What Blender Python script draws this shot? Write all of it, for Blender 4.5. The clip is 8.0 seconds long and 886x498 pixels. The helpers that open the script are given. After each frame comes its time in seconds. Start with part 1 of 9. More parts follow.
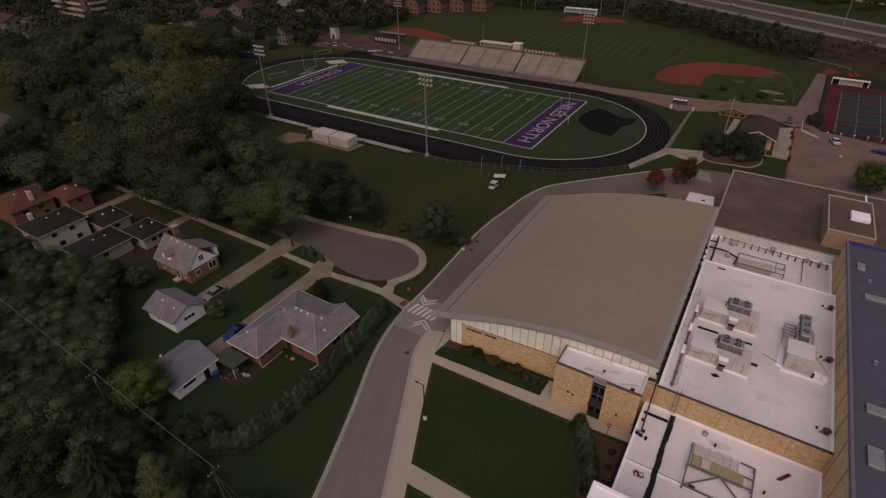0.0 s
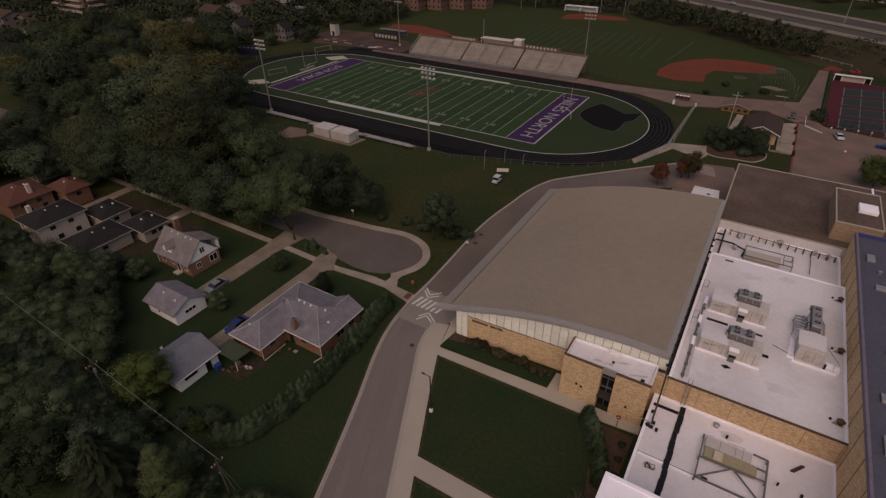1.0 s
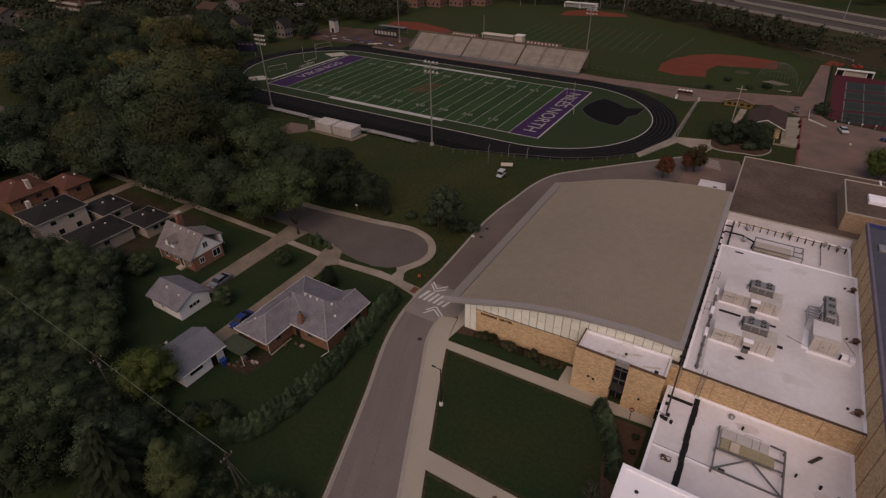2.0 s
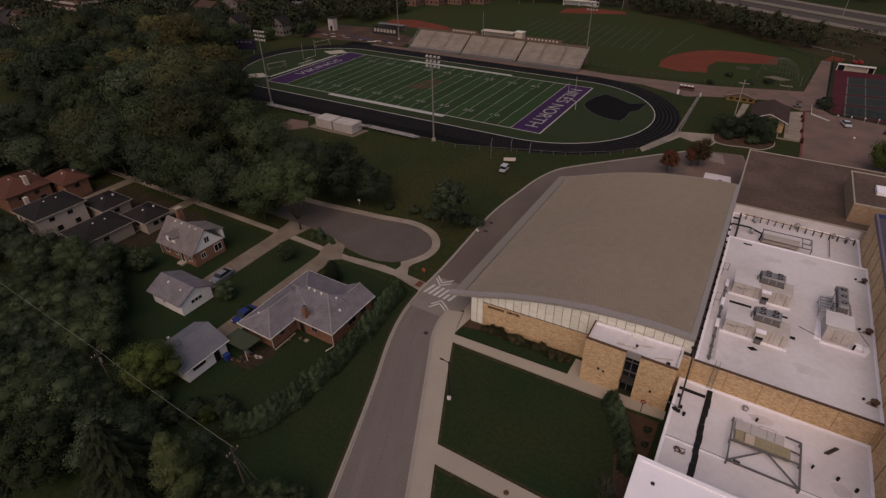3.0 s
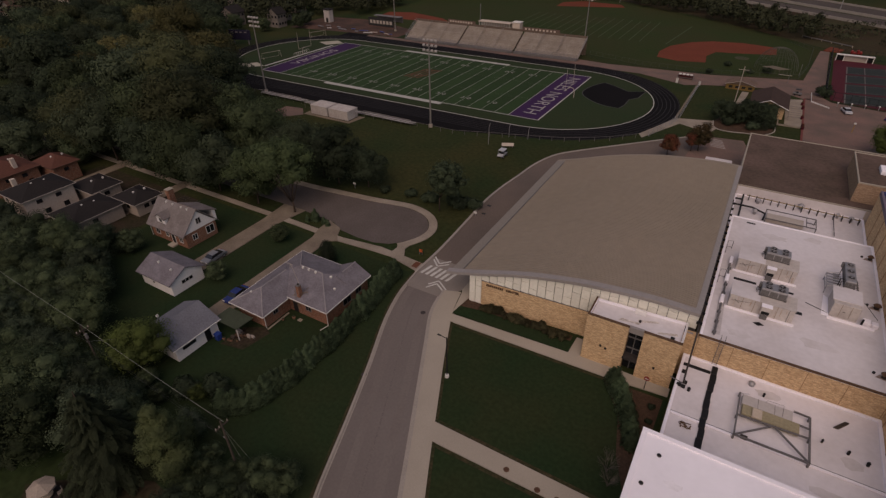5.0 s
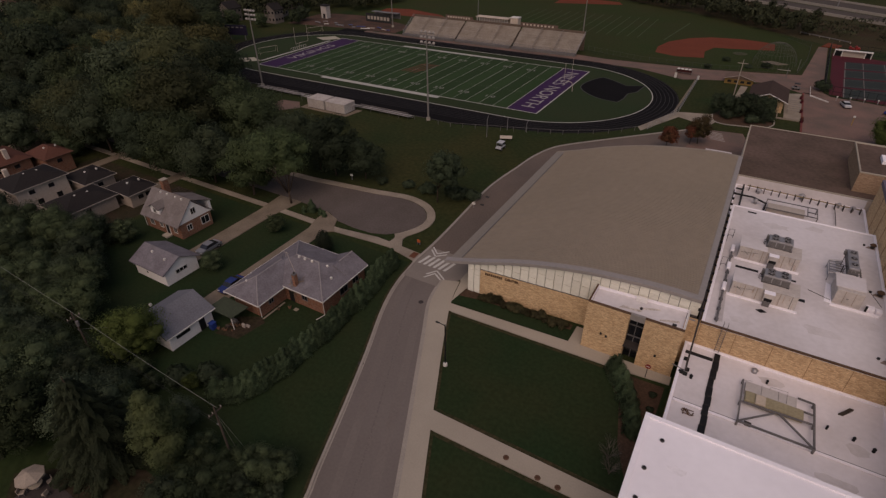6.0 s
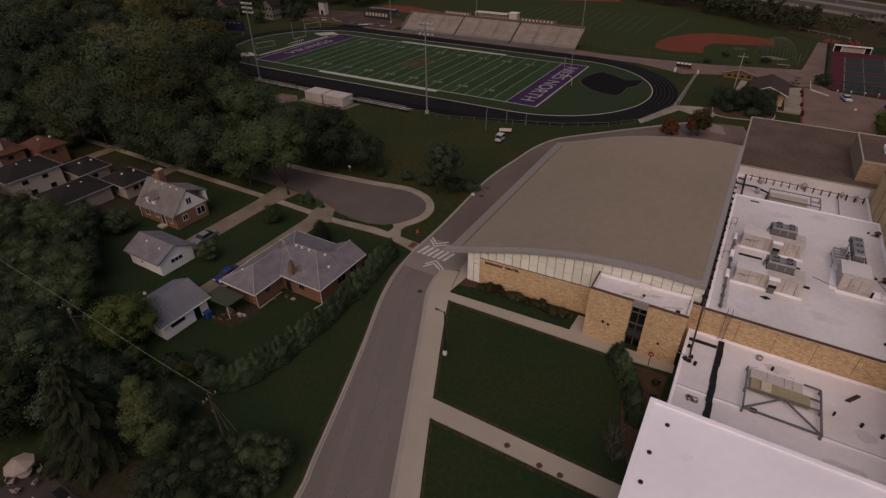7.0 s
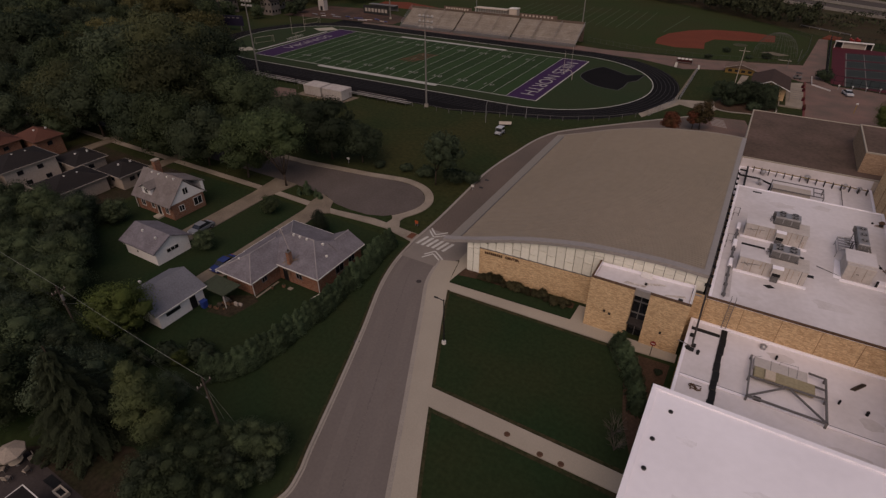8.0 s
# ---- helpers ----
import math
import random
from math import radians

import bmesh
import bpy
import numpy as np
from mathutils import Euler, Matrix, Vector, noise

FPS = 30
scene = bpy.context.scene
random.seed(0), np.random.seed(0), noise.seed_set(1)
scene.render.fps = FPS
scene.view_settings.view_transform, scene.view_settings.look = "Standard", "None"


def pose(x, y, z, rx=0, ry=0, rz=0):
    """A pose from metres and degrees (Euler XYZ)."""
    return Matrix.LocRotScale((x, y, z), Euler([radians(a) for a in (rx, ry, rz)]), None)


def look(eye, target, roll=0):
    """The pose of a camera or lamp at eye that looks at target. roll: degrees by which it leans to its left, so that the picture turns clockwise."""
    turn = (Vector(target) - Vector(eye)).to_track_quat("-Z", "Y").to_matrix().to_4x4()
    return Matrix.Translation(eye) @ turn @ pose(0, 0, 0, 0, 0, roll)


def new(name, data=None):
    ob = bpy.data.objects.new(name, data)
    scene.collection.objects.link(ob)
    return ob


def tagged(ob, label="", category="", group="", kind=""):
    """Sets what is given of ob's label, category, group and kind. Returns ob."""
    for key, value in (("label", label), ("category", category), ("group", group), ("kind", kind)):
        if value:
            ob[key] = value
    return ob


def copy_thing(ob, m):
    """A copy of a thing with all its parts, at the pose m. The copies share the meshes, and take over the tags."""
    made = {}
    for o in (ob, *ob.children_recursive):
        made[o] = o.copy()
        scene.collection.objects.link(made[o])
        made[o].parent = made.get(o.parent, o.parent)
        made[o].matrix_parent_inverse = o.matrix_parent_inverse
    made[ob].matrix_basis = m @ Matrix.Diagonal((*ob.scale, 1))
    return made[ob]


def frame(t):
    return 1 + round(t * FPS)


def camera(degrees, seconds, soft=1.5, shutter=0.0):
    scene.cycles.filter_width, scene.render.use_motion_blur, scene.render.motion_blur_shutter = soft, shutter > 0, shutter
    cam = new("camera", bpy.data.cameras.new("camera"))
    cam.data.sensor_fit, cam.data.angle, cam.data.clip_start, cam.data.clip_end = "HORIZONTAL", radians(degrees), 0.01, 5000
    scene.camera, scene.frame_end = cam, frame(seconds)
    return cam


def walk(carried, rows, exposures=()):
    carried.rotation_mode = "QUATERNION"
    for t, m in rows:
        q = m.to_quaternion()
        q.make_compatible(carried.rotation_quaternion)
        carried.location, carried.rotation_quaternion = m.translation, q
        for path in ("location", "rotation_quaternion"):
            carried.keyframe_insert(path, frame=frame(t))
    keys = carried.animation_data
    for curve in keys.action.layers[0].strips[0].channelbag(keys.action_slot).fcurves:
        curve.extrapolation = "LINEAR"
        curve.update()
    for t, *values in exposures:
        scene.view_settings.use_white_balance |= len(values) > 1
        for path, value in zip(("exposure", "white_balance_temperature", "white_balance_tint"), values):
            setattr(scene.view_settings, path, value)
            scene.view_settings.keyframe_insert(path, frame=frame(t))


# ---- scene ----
cam = camera(79.9, 8.0, soft=1.35)

PATH = [
    (0, (55.232, -136.541, 62.807), (54.346, -135.139, 61.689), -0.9),
    (0.5, (54.815, -136.79, 61.823), (53.932, -135.386, 60.706), -0.8),
    (1, (54.138, -137.106, 60.899), (53.258, -135.699, 59.783), -0.7),
    (1.5, (53.399, -137.447, 60.114), (52.523, -136.038, 58.997), -0.7),
    (3, (51.335, -138.274, 57.584), (50.469, -136.856, 56.47), -0.9),
    (3.5, (51.213, -138.45, 56.61), (50.351, -137.029, 55.498), -0.8),
    (4, (51.179, -138.59, 55.596), (50.322, -137.167, 54.483), -0.7),
    (4.5, (51.31, -138.591, 54.538), (50.453, -137.167, 53.425), -0.7),
    (6, (51.263, -138.786, 51.324), (50.415, -137.354, 50.214), -0.5),
    (6.5, (51.172, -138.907, 50.23), (50.328, -137.472, 49.122), -0.4),
    (7, (51.145, -138.94, 49.14), (50.302, -137.503, 48.033), -0.4),
    (7.5, (51.159, -139.029, 48.238), (50.318, -137.591, 47.131), -0.3),
    (8, (51.166, -139.016, 47.315), (50.326, -137.578, 46.209), -0.2),
]
walk(cam, [(t, look(eye, target, roll)) for t, eye, target, roll in PATH], exposures=[(0.0, 0.2, 7500, 22), (4.0, 0.18, 7500, 22), (8.0, 0.07, 7500, 22)])

# ---- world and sun: a dull evening sky, the brighter part behind the camera ----
world = bpy.data.worlds.new("evening_sky")
scene.world = world
world.use_nodes = True
wn = world.node_tree.nodes
sky = wn.new("ShaderNodeTexSky")
sky.sky_type = "NISHITA"
sky.sun_disc = False
sky.sun_elevation = radians(50)
sky.sun_rotation = radians(166)
sky.air_density, sky.dust_density, sky.ozone_density = 1.3, 3.0, 1.0
world.node_tree.links.new(sky.outputs[0], wn["Background"].inputs[0])
wn["Background"].inputs[1].default_value = 0.068

sun = new("sun", bpy.data.lights.new("sun", "SUN"))
sun.data.energy, sun.data.angle, sun.data.color = 0.82, radians(60), (1.0, 0.88, 0.8)
sun.matrix_world = look((16, -63, 88), (0, 0, 0))


# ---- materials ----
def mat(name, base, rough=0.8, var=0.2, scale=0.25, fine=5.0, bump=0.15, metal=0.0, rnd=0.0, other=None, mix=0.5, spec=0.15, island=False):
    """A surface of two scales of uneven colour and a fine relief. other: a second colour, in stains; rnd: how far repeats differ."""
    m = bpy.data.materials.new(name)
    m.use_nodes = True
    n, l = m.node_tree.nodes, m.node_tree.links
    b = n["Principled BSDF"]
    b.inputs["Roughness"].default_value, b.inputs["Metallic"].default_value = rough, metal
    b.inputs["Specular IOR Level"].default_value = spec
    co = n.new("ShaderNodeTexCoord")
    big, small = n.new("ShaderNodeTexNoise"), n.new("ShaderNodeTexNoise")
    big.inputs["Scale"].default_value, big.inputs["Detail"].default_value = scale, 4
    small.inputs["Scale"].default_value, small.inputs["Detail"].default_value = fine, 3
    for t in (big, small):
        l.new(co.outputs["Object"], t.inputs["Vector"])
    ramp = n.new("ShaderNodeValToRGB")
    o = other or tuple(c * (1 - var) for c in base)
    ramp.color_ramp.elements[0].position, ramp.color_ramp.elements[1].position = mix - 0.18, mix + 0.18
    ramp.color_ramp.elements[0].color = (*o, 1)
    ramp.color_ramp.elements[1].color = (*base, 1)
    l.new(big.outputs[0], ramp.inputs[0])
    hsv = n.new("ShaderNodeHueSaturation")
    l.new(ramp.outputs[0], hsv.inputs["Color"])
    rng = n.new("ShaderNodeMapRange")
    rng.inputs["From Min"].default_value, rng.inputs["From Max"].default_value = 0.3, 0.7
    rng.inputs["To Min"].default_value, rng.inputs["To Max"].default_value = 1 - var, 1 + var
    l.new(small.outputs[0], rng.inputs["Value"])
    value = rng.outputs[0]
    if rnd:
        src = n.new("ShaderNodeNewGeometry").outputs["Random Per Island"] if island else n.new("ShaderNodeObjectInfo").outputs["Random"]
        r2 = n.new("ShaderNodeMapRange")
        r2.inputs["To Min"].default_value, r2.inputs["To Max"].default_value = 1 - rnd, 1 + rnd
        l.new(src, r2.inputs["Value"])
        mul = n.new("ShaderNodeMath")
        mul.operation = "MULTIPLY"
        l.new(value, mul.inputs[0]), l.new(r2.outputs[0], mul.inputs[1])
        value = mul.outputs[0]
    l.new(value, hsv.inputs["Value"])
    l.new(hsv.outputs[0], b.inputs["Base Color"])
    if bump:
        bp = n.new("ShaderNodeBump")
        bp.inputs["Strength"].default_value, bp.inputs["Distance"].default_value = bump, 0.05
        l.new(small.outputs[0], bp.inputs["Height"])
        l.new(bp.outputs[0], b.inputs["Normal"])
    return m


def brick_mat(name, c1, c2, mortar, scale=1.0, length=0.3, height=0.1, rough_scale=3.2, low=0.72, high=1.22):
    """Masonry courses; the mapping follows the wall's own faces."""
    m = bpy.data.materials.new(name)
    m.use_nodes = True
    n, l = m.node_tree.nodes, m.node_tree.links
    b = n["Principled BSDF"]
    b.inputs["Roughness"].default_value, b.inputs["Specular IOR Level"].default_value = 0.88, 0.2
    co = n.new("ShaderNodeTexCoord")
    sep, com, add = n.new("ShaderNodeSeparateXYZ"), n.new("ShaderNodeCombineXYZ"), n.new("ShaderNodeMath")
    l.new(co.outputs["Object"], sep.inputs[0])
    l.new(sep.outputs[0], add.inputs[0]), l.new(sep.outputs[1], add.inputs[1])
    l.new(add.outputs[0], com.inputs[0]), l.new(sep.outputs[2], com.inputs[1])
    bt = n.new("ShaderNodeTexBrick")
    bt.inputs["Scale"].default_value = scale
    bt.inputs["Brick Width"].default_value, bt.inputs["Row Height"].default_value = length, height
    bt.inputs["Mortar Size"].default_value = 0.008
    bt.inputs["Color1"].default_value, bt.inputs["Color2"].default_value, bt.inputs["Mortar"].default_value = (*c1, 1), (*c2, 1), (*mortar, 1)
    l.new(com.outputs[0], bt.inputs["Vector"])
    noise_big = n.new("ShaderNodeTexNoise")
    noise_big.inputs["Scale"].default_value, noise_big.inputs["Detail"].default_value = rough_scale, 5
    l.new(co.outputs["Object"], noise_big.inputs["Vector"])
    rng = n.new("ShaderNodeMapRange")
    rng.inputs["From Min"].default_value, rng.inputs["From Max"].default_value = 0.3, 0.7
    rng.inputs["To Min"].default_value, rng.inputs["To Max"].default_value = low, high
    l.new(noise_big.outputs[0], rng.inputs["Value"])
    hsv = n.new("ShaderNodeHueSaturation")
    l.new(bt.outputs[0], hsv.inputs["Color"]), l.new(rng.outputs[0], hsv.inputs["Value"])
    l.new(hsv.outputs[0], b.inputs["Base Color"])
    bp = n.new("ShaderNodeBump")
    bp.inputs["Strength"].default_value, bp.inputs["Distance"].default_value = 0.4, 0.02
    l.new(bt.outputs[1], bp.inputs["Height"])
    bp.invert = True
    l.new(bp.outputs[0], b.inputs["Normal"])
    return m


GRASS = mat("grass", (0.0185, 0.031, 0.0122), 0.95, 0.24, 0.045, 1.2, 0.5, other=(0.037, 0.037, 0.0145), spec=0.05)
LAWN = mat("lawn", (0.0155, 0.029, 0.0128), 0.95, 0.16, 0.1, 2.0, 0.4, other=(0.0235, 0.031, 0.0138), spec=0.05)
TURF = mat("turf", (0.0265, 0.051, 0.019), 0.9, 0.12, 0.05, 3, 0.2, spec=0.1)
TURF_DARK = mat("turf_dark", (0.0225, 0.0425, 0.016), 0.9, 0.12, 0.05, 3, 0.2, spec=0.1)
PURPLE = mat("purple_turf", (0.042, 0.019, 0.062), 0.9, 0.12, 0.1, 3, 0.2, spec=0.1)
TRACK = mat("track_rubber", (0.0105, 0.0095, 0.0105), 0.95, 0.2, 0.1, 3, 0.2, spec=0.04)
PAINT = mat("field_paint", (0.4, 0.385, 0.36), 0.85, 0.1, 0.6, 8, 0.1)
ROADPAINT = mat("road_paint", (0.52, 0.5, 0.47), 0.85, 0.2, 0.8, 8, 0.1)
FAINT = mat("worn_line_paint", (0.056, 0.072, 0.038), 0.9, 0.25, 0.3, 3, 0.1)
ASPHALT = mat("asphalt", (0.156, 0.132, 0.123), 0.9, 0.05, 0.1, 3, 0.1, other=(0.138, 0.116, 0.107))
ASPHALT_BROWN = mat("old_asphalt", (0.135, 0.103, 0.088), 0.92, 0.15, 0.1, 4, 0.3, other=(0.105, 0.085, 0.075))
CONCRETE = mat("concrete", (0.345, 0.302, 0.25), 0.88, 0.05, 0.12, 6, 0.15, other=(0.305, 0.266, 0.22))
KERB = mat("kerb_concrete", (0.3, 0.265, 0.235), 0.88, 0.12, 0.4, 6, 0.2)
DIRT = mat("infield_clay", (0.15, 0.038, 0.02), 0.95, 0.15, 0.1, 2, 0.3)
SOIL = mat("planting_soil", (0.07, 0.042, 0.028), 0.95, 0.25, 0.5, 4, 0.5)
GYMROOF = mat("tan_metal_roof", (0.259, 0.216, 0.173), 0.6, 0.04, 0.05, 0.8, 0.02, metal=0.1, other=(0.238, 0.2, 0.16))
ROOFEDGE = mat("grey_metal_trim", (0.295, 0.268, 0.258), 0.55, 0.06, 0.2, 2, 0.02, metal=0.15)
MEMBRANE = mat("white_roof_membrane", (0.635, 0.598, 0.618), 0.75, 0.04, 0.1, 1.6, 0.03, other=(0.47, 0.425, 0.42), mix=0.42)
MEMBRANE_LOW = mat("white_roof_membrane_low", (0.69, 0.65, 0.68), 0.75, 0.04, 0.12, 1.6, 0.03, other=(0.54, 0.5, 0.505), mix=0.42)
MEMBRANE2 = mat("white_roof_membrane_clean", (0.84, 0.805, 0.86), 0.7, 0.02, 0.1, 1.2, 0.03, other=(0.76, 0.725, 0.775), mix=0.42)
BALLAST = mat("brown_roof_felt", (0.12, 0.08, 0.066), 0.95, 0.16, 0.16, 1.5, 0.3, other=(0.08, 0.056, 0.044))
BLUEROOF = mat("dark_slate_roofing", (0.078, 0.077, 0.105), 0.8, 0.1, 0.2, 2, 0.1)
BLUETRIM = mat("blue_metal_trim", (0.045, 0.055, 0.16), 0.5, 0.1, 0.5, 3, 0.05)
STONE = brick_mat("buff_stone", (0.66, 0.46, 0.275), (0.42, 0.265, 0.145), (0.48, 0.36, 0.23), 1.0, 0.36, 0.12, rough_scale=6.0, low=0.82, high=1.16)
REDBRICK = brick_mat("red_brick", (0.25, 0.105, 0.062), (0.19, 0.078, 0.048), (0.24, 0.17, 0.13), 1.0, 0.22, 0.075)
SIDING = mat("white_siding", (0.74, 0.71, 0.7), 0.7, 0.06, 0.4, 4, 0.05)
STUCCO = mat("cream_siding", (0.48, 0.4, 0.34), 0.8, 0.08, 0.4, 4, 0.1)
PANEL = mat("white_wall_panel", (0.72, 0.695, 0.62), 0.5, 0.05, 0.3, 3, 0.02, rnd=0.07)
SHINGLE = mat("grey_shingle", (0.17, 0.156, 0.175), 0.9, 0.16, 0.55, 4, 0.4, other=(0.125, 0.112, 0.124))
SHINGLE_TAN = mat("tan_shingle", (0.182, 0.16, 0.158), 0.9, 0.16, 0.55, 4, 0.4, other=(0.135, 0.115, 0.11))
SHINGLE_DARK = mat("dark_shingle", (0.021, 0.018, 0.018), 0.9, 0.15, 0.4, 5, 0.4)
SHINGLE_RED = mat("red_shingle", (0.1, 0.042, 0.031), 0.9, 0.15, 0.4, 5, 0.4)
TRIM = mat("white_trim", (0.6, 0.57, 0.54), 0.6, 0.05, 1, 5, 0.03)
OLDTRIM = mat("aged_trim", (0.36, 0.31, 0.27), 0.7, 0.1, 1, 5, 0.03)
GLASS = mat("dark_window_glass", (0.015, 0.016, 0.02), 0.08, 0.1, 1, 3, 0.0, spec=0.6)
STEEL = mat("galvanised_steel", (0.32, 0.31, 0.32), 0.45, 0.1, 0.6, 5, 0.05, metal=0.5)
STEELDARK = mat("grey_painted_steel", (0.16, 0.15, 0.15), 0.55, 0.15, 0.6, 5, 0.05, metal=0.2)
PIPE = mat("dark_pipe", (0.045, 0.038, 0.036), 0.6, 0.2, 1, 5, 0.05)
RUST = mat("rust_stain", (0.12, 0.07, 0.045), 0.9, 0.3, 1, 5, 0.1)
ALUMINIUM = mat("bleacher_aluminium", (0.42, 0.365, 0.32), 0.65, 0.14, 0.35, 2.0, 0.05, metal=0.1, rnd=0.12, other=(0.33, 0.28, 0.235))
BARK = mat("bark", (0.07, 0.05, 0.038), 0.95, 0.3, 1.5, 8, 0.6)
WOODPOLE = mat("weathered_pole", (0.07, 0.055, 0.045), 0.9, 0.2, 1.5, 8, 0.4)
BLACK = mat("black_paint", (0.015, 0.015, 0.016), 0.5, 0.2, 1, 5, 0.05)
YELLOW = mat("yellow_paint", (0.34, 0.2, 0.035), 0.6, 0.12, 0.5, 4, 0.05)
RED = mat("red_paint", (0.24, 0.028, 0.025), 0.5, 0.1, 0.5, 4, 0.03)
BLUEPLASTIC = mat("blue_paint", (0.02, 0.045, 0.2), 0.35, 0.1, 1, 4, 0.02)
CARBLUE = mat("blue_car_paint", (0.015, 0.025, 0.12), 0.25, 0.05, 1, 4, 0.0, spec=0.5)
CARWHITE = mat("white_car_paint", (0.4, 0.4, 0.42), 0.3, 0.04, 1, 4, 0.0, spec=0.5)
CARDARK = mat("dark_car_paint", (0.03, 0.03, 0.035), 0.3, 0.05, 1, 4, 0.0, spec=0.5)
CANVAS = mat("cream_canvas", (0.5, 0.42, 0.34), 0.9, 0.08, 0.8, 6, 0.1)
COURT_RED = mat("court_red", (0.072, 0.013, 0.019), 0.85, 0.1, 0.2, 3, 0.1)
COURT_GREEN = mat("court_green", (0.025, 0.031, 0.029), 0.85, 0.1, 0.2, 3, 0.1)
NETTING = mat("netting", (0.09, 0.09, 0.078), 0.9, 0.1, 1, 5, 0.0)


def leaf(name, base, other, rnd=0.36):
    m = mat(name, base, 0.75, 0.3, 0.35, 1.5, 0.0, other=other, rnd=rnd, spec=0.12)
    n, l = m.node_tree.nodes, m.node_tree.links
    b, out = n["Principled BSDF"], n["Material Output"]
    tr, mx = n.new("ShaderNodeBsdfTranslucent"), n.new("ShaderNodeMixShader")
    mx.inputs[0].default_value = 0.4
    l.new(b.inputs["Base Color"].links[0].from_socket, tr.inputs["Color"])
    l.new(b.outputs[0], mx.inputs[1]), l.new(tr.outputs[0], mx.inputs[2]), l.new(mx.outputs[0], out.inputs["Surface"])
    return m


LEAF = [leaf("leaves_green", (0.081, 0.105, 0.051), (0.045, 0.061, 0.032)), leaf("leaves_olive", (0.092, 0.100, 0.047), (0.057, 0.065, 0.033)),
        leaf("leaves_dark", (0.052, 0.070, 0.040), (0.038, 0.053, 0.032)), leaf("leaves_yellowing", (0.124, 0.112, 0.044), (0.082, 0.082, 0.039))]
LEAF_RED = leaf("leaves_red", (0.17, 0.05, 0.034), (0.1, 0.052, 0.027))
LEAF_GREY = leaf("leaves_grey_green", (0.067, 0.086, 0.050), (0.047, 0.061, 0.036))
NEEDLES = leaf("needles", (0.054, 0.067, 0.037), (0.038, 0.048, 0.028))

# ---- builders ----
ORIGIN = {}


def thing(name, at, label, category, group="", kind=""):
    """An empty at the thing's base, that parents its parts."""
    ob = new(name)
    ob.location = at
    ob.empty_display_size = 0.3
    ORIGIN[ob] = Vector(at)
    return tagged(ob, label, category, group, kind)


def part(name, bm, material, parent=None, label="", smooth=False, kind=""):
    """Links a bmesh, built in world places, as one mesh object under a thing or a part."""
    me = bpy.data.meshes.new(name)
    at = ORIGIN[parent] if parent else Vector((0, 0, 0))
    if at.length:
        bmesh.ops.translate(bm, verts=bm.verts, vec=-at)
    bm.to_mesh(me)
    bm.free()
    for m in (material if isinstance(material, (list, tuple)) else [material]):
        me.materials.append(m)
    if smooth:
        me.polygons.foreach_set("use_smooth", [True] * len(me.polygons))
    ob = new(name, me)
    ob.parent = parent
    ORIGIN[ob] = at
    return tagged(ob, label, kind=kind)


def share(ob, name, parent, at, turn=0.0, scale=None):
    """Another object on the same mesh, as a piece of parent."""
    o = new(name, ob.data)
    o.parent = parent
    o.location, o.rotation_euler = Vector(at) - ORIGIN[parent], (0, 0, turn)
    if scale:
        o.scale = scale
    return o


def box(bm, x0, x1, y0, y1, z0, z1, bevel=0.0):
    vs = [bm.verts.new((x, y, z)) for z in (z0, z1) for x, y in ((x0, y0), (x1, y0), (x1, y1), (x0, y1))]
    fs = [bm.faces.new([vs[i] for i in f]) for f in ((3, 2, 1, 0), (4, 5, 6, 7), (0, 1, 5, 4), (1, 2, 6, 5), (2, 3, 7, 6), (3, 0, 4, 7))]
    if bevel:
        es = {e for f in fs for e in f.edges}
        bmesh.ops.bevel(bm, geom=list(es), offset=bevel, segments=1, affect="EDGES")
    return bm


def boxes(*rows, bevel=0.0):
    bm = bmesh.new()
    for r in rows:
        box(bm, *r, bevel=bevel)
    return bm


def prism(bm, pts, z0, z1):
    """An upright slab over a ground outline."""
    area = sum(a[0] * b[1] - b[0] * a[1] for a, b in zip(pts, pts[1:] + pts[:1]))
    if area < 0:
        pts = pts[::-1]
    lo, hi = [bm.verts.new((*p, z0)) for p in pts], [bm.verts.new((*p, z1)) for p in pts]
    bm.faces.new(lo[::-1]), bm.faces.new(hi)
    for i in range(len(pts)):
        j = (i + 1) % len(pts)
        bm.faces.new((lo[i], lo[j], hi[j], hi[i]))
    return bm


def slab(pts, z0, z1):
    return prism(bmesh.new(), list(pts), z0, z1)


def smooth_line(pts, n=6):
    """A rounded line through the points."""
    p = [Vector(q) for q in pts]
    p = [2 * p[0] - p[1]] + p + [2 * p[-1] - p[-2]]
    out = []
    for i in range(1, len(p) - 2):
        a, b, c, d = p[i - 1:i + 3]
        for k in range(n):
            t = k / n
            out.append(0.5 * (2 * b + (c - a) * t + (2 * a - 5 * b + 4 * c - d) * t * t + (3 * b - a - 3 * c + d) * t ** 3))
    return out + [p[-2]]


def offset_line(pts, d):
    """The line moved d to its left."""
    out = []
    for i, p in enumerate(pts):
        a, b = pts[max(i - 1, 0)], pts[min(i + 1, len(pts) - 1)]
        t = (Vector(b[:2]) - Vector(a[:2])).normalized()
        out.append((p[0] - t.y * d, p[1] + t.x * d))
    return out


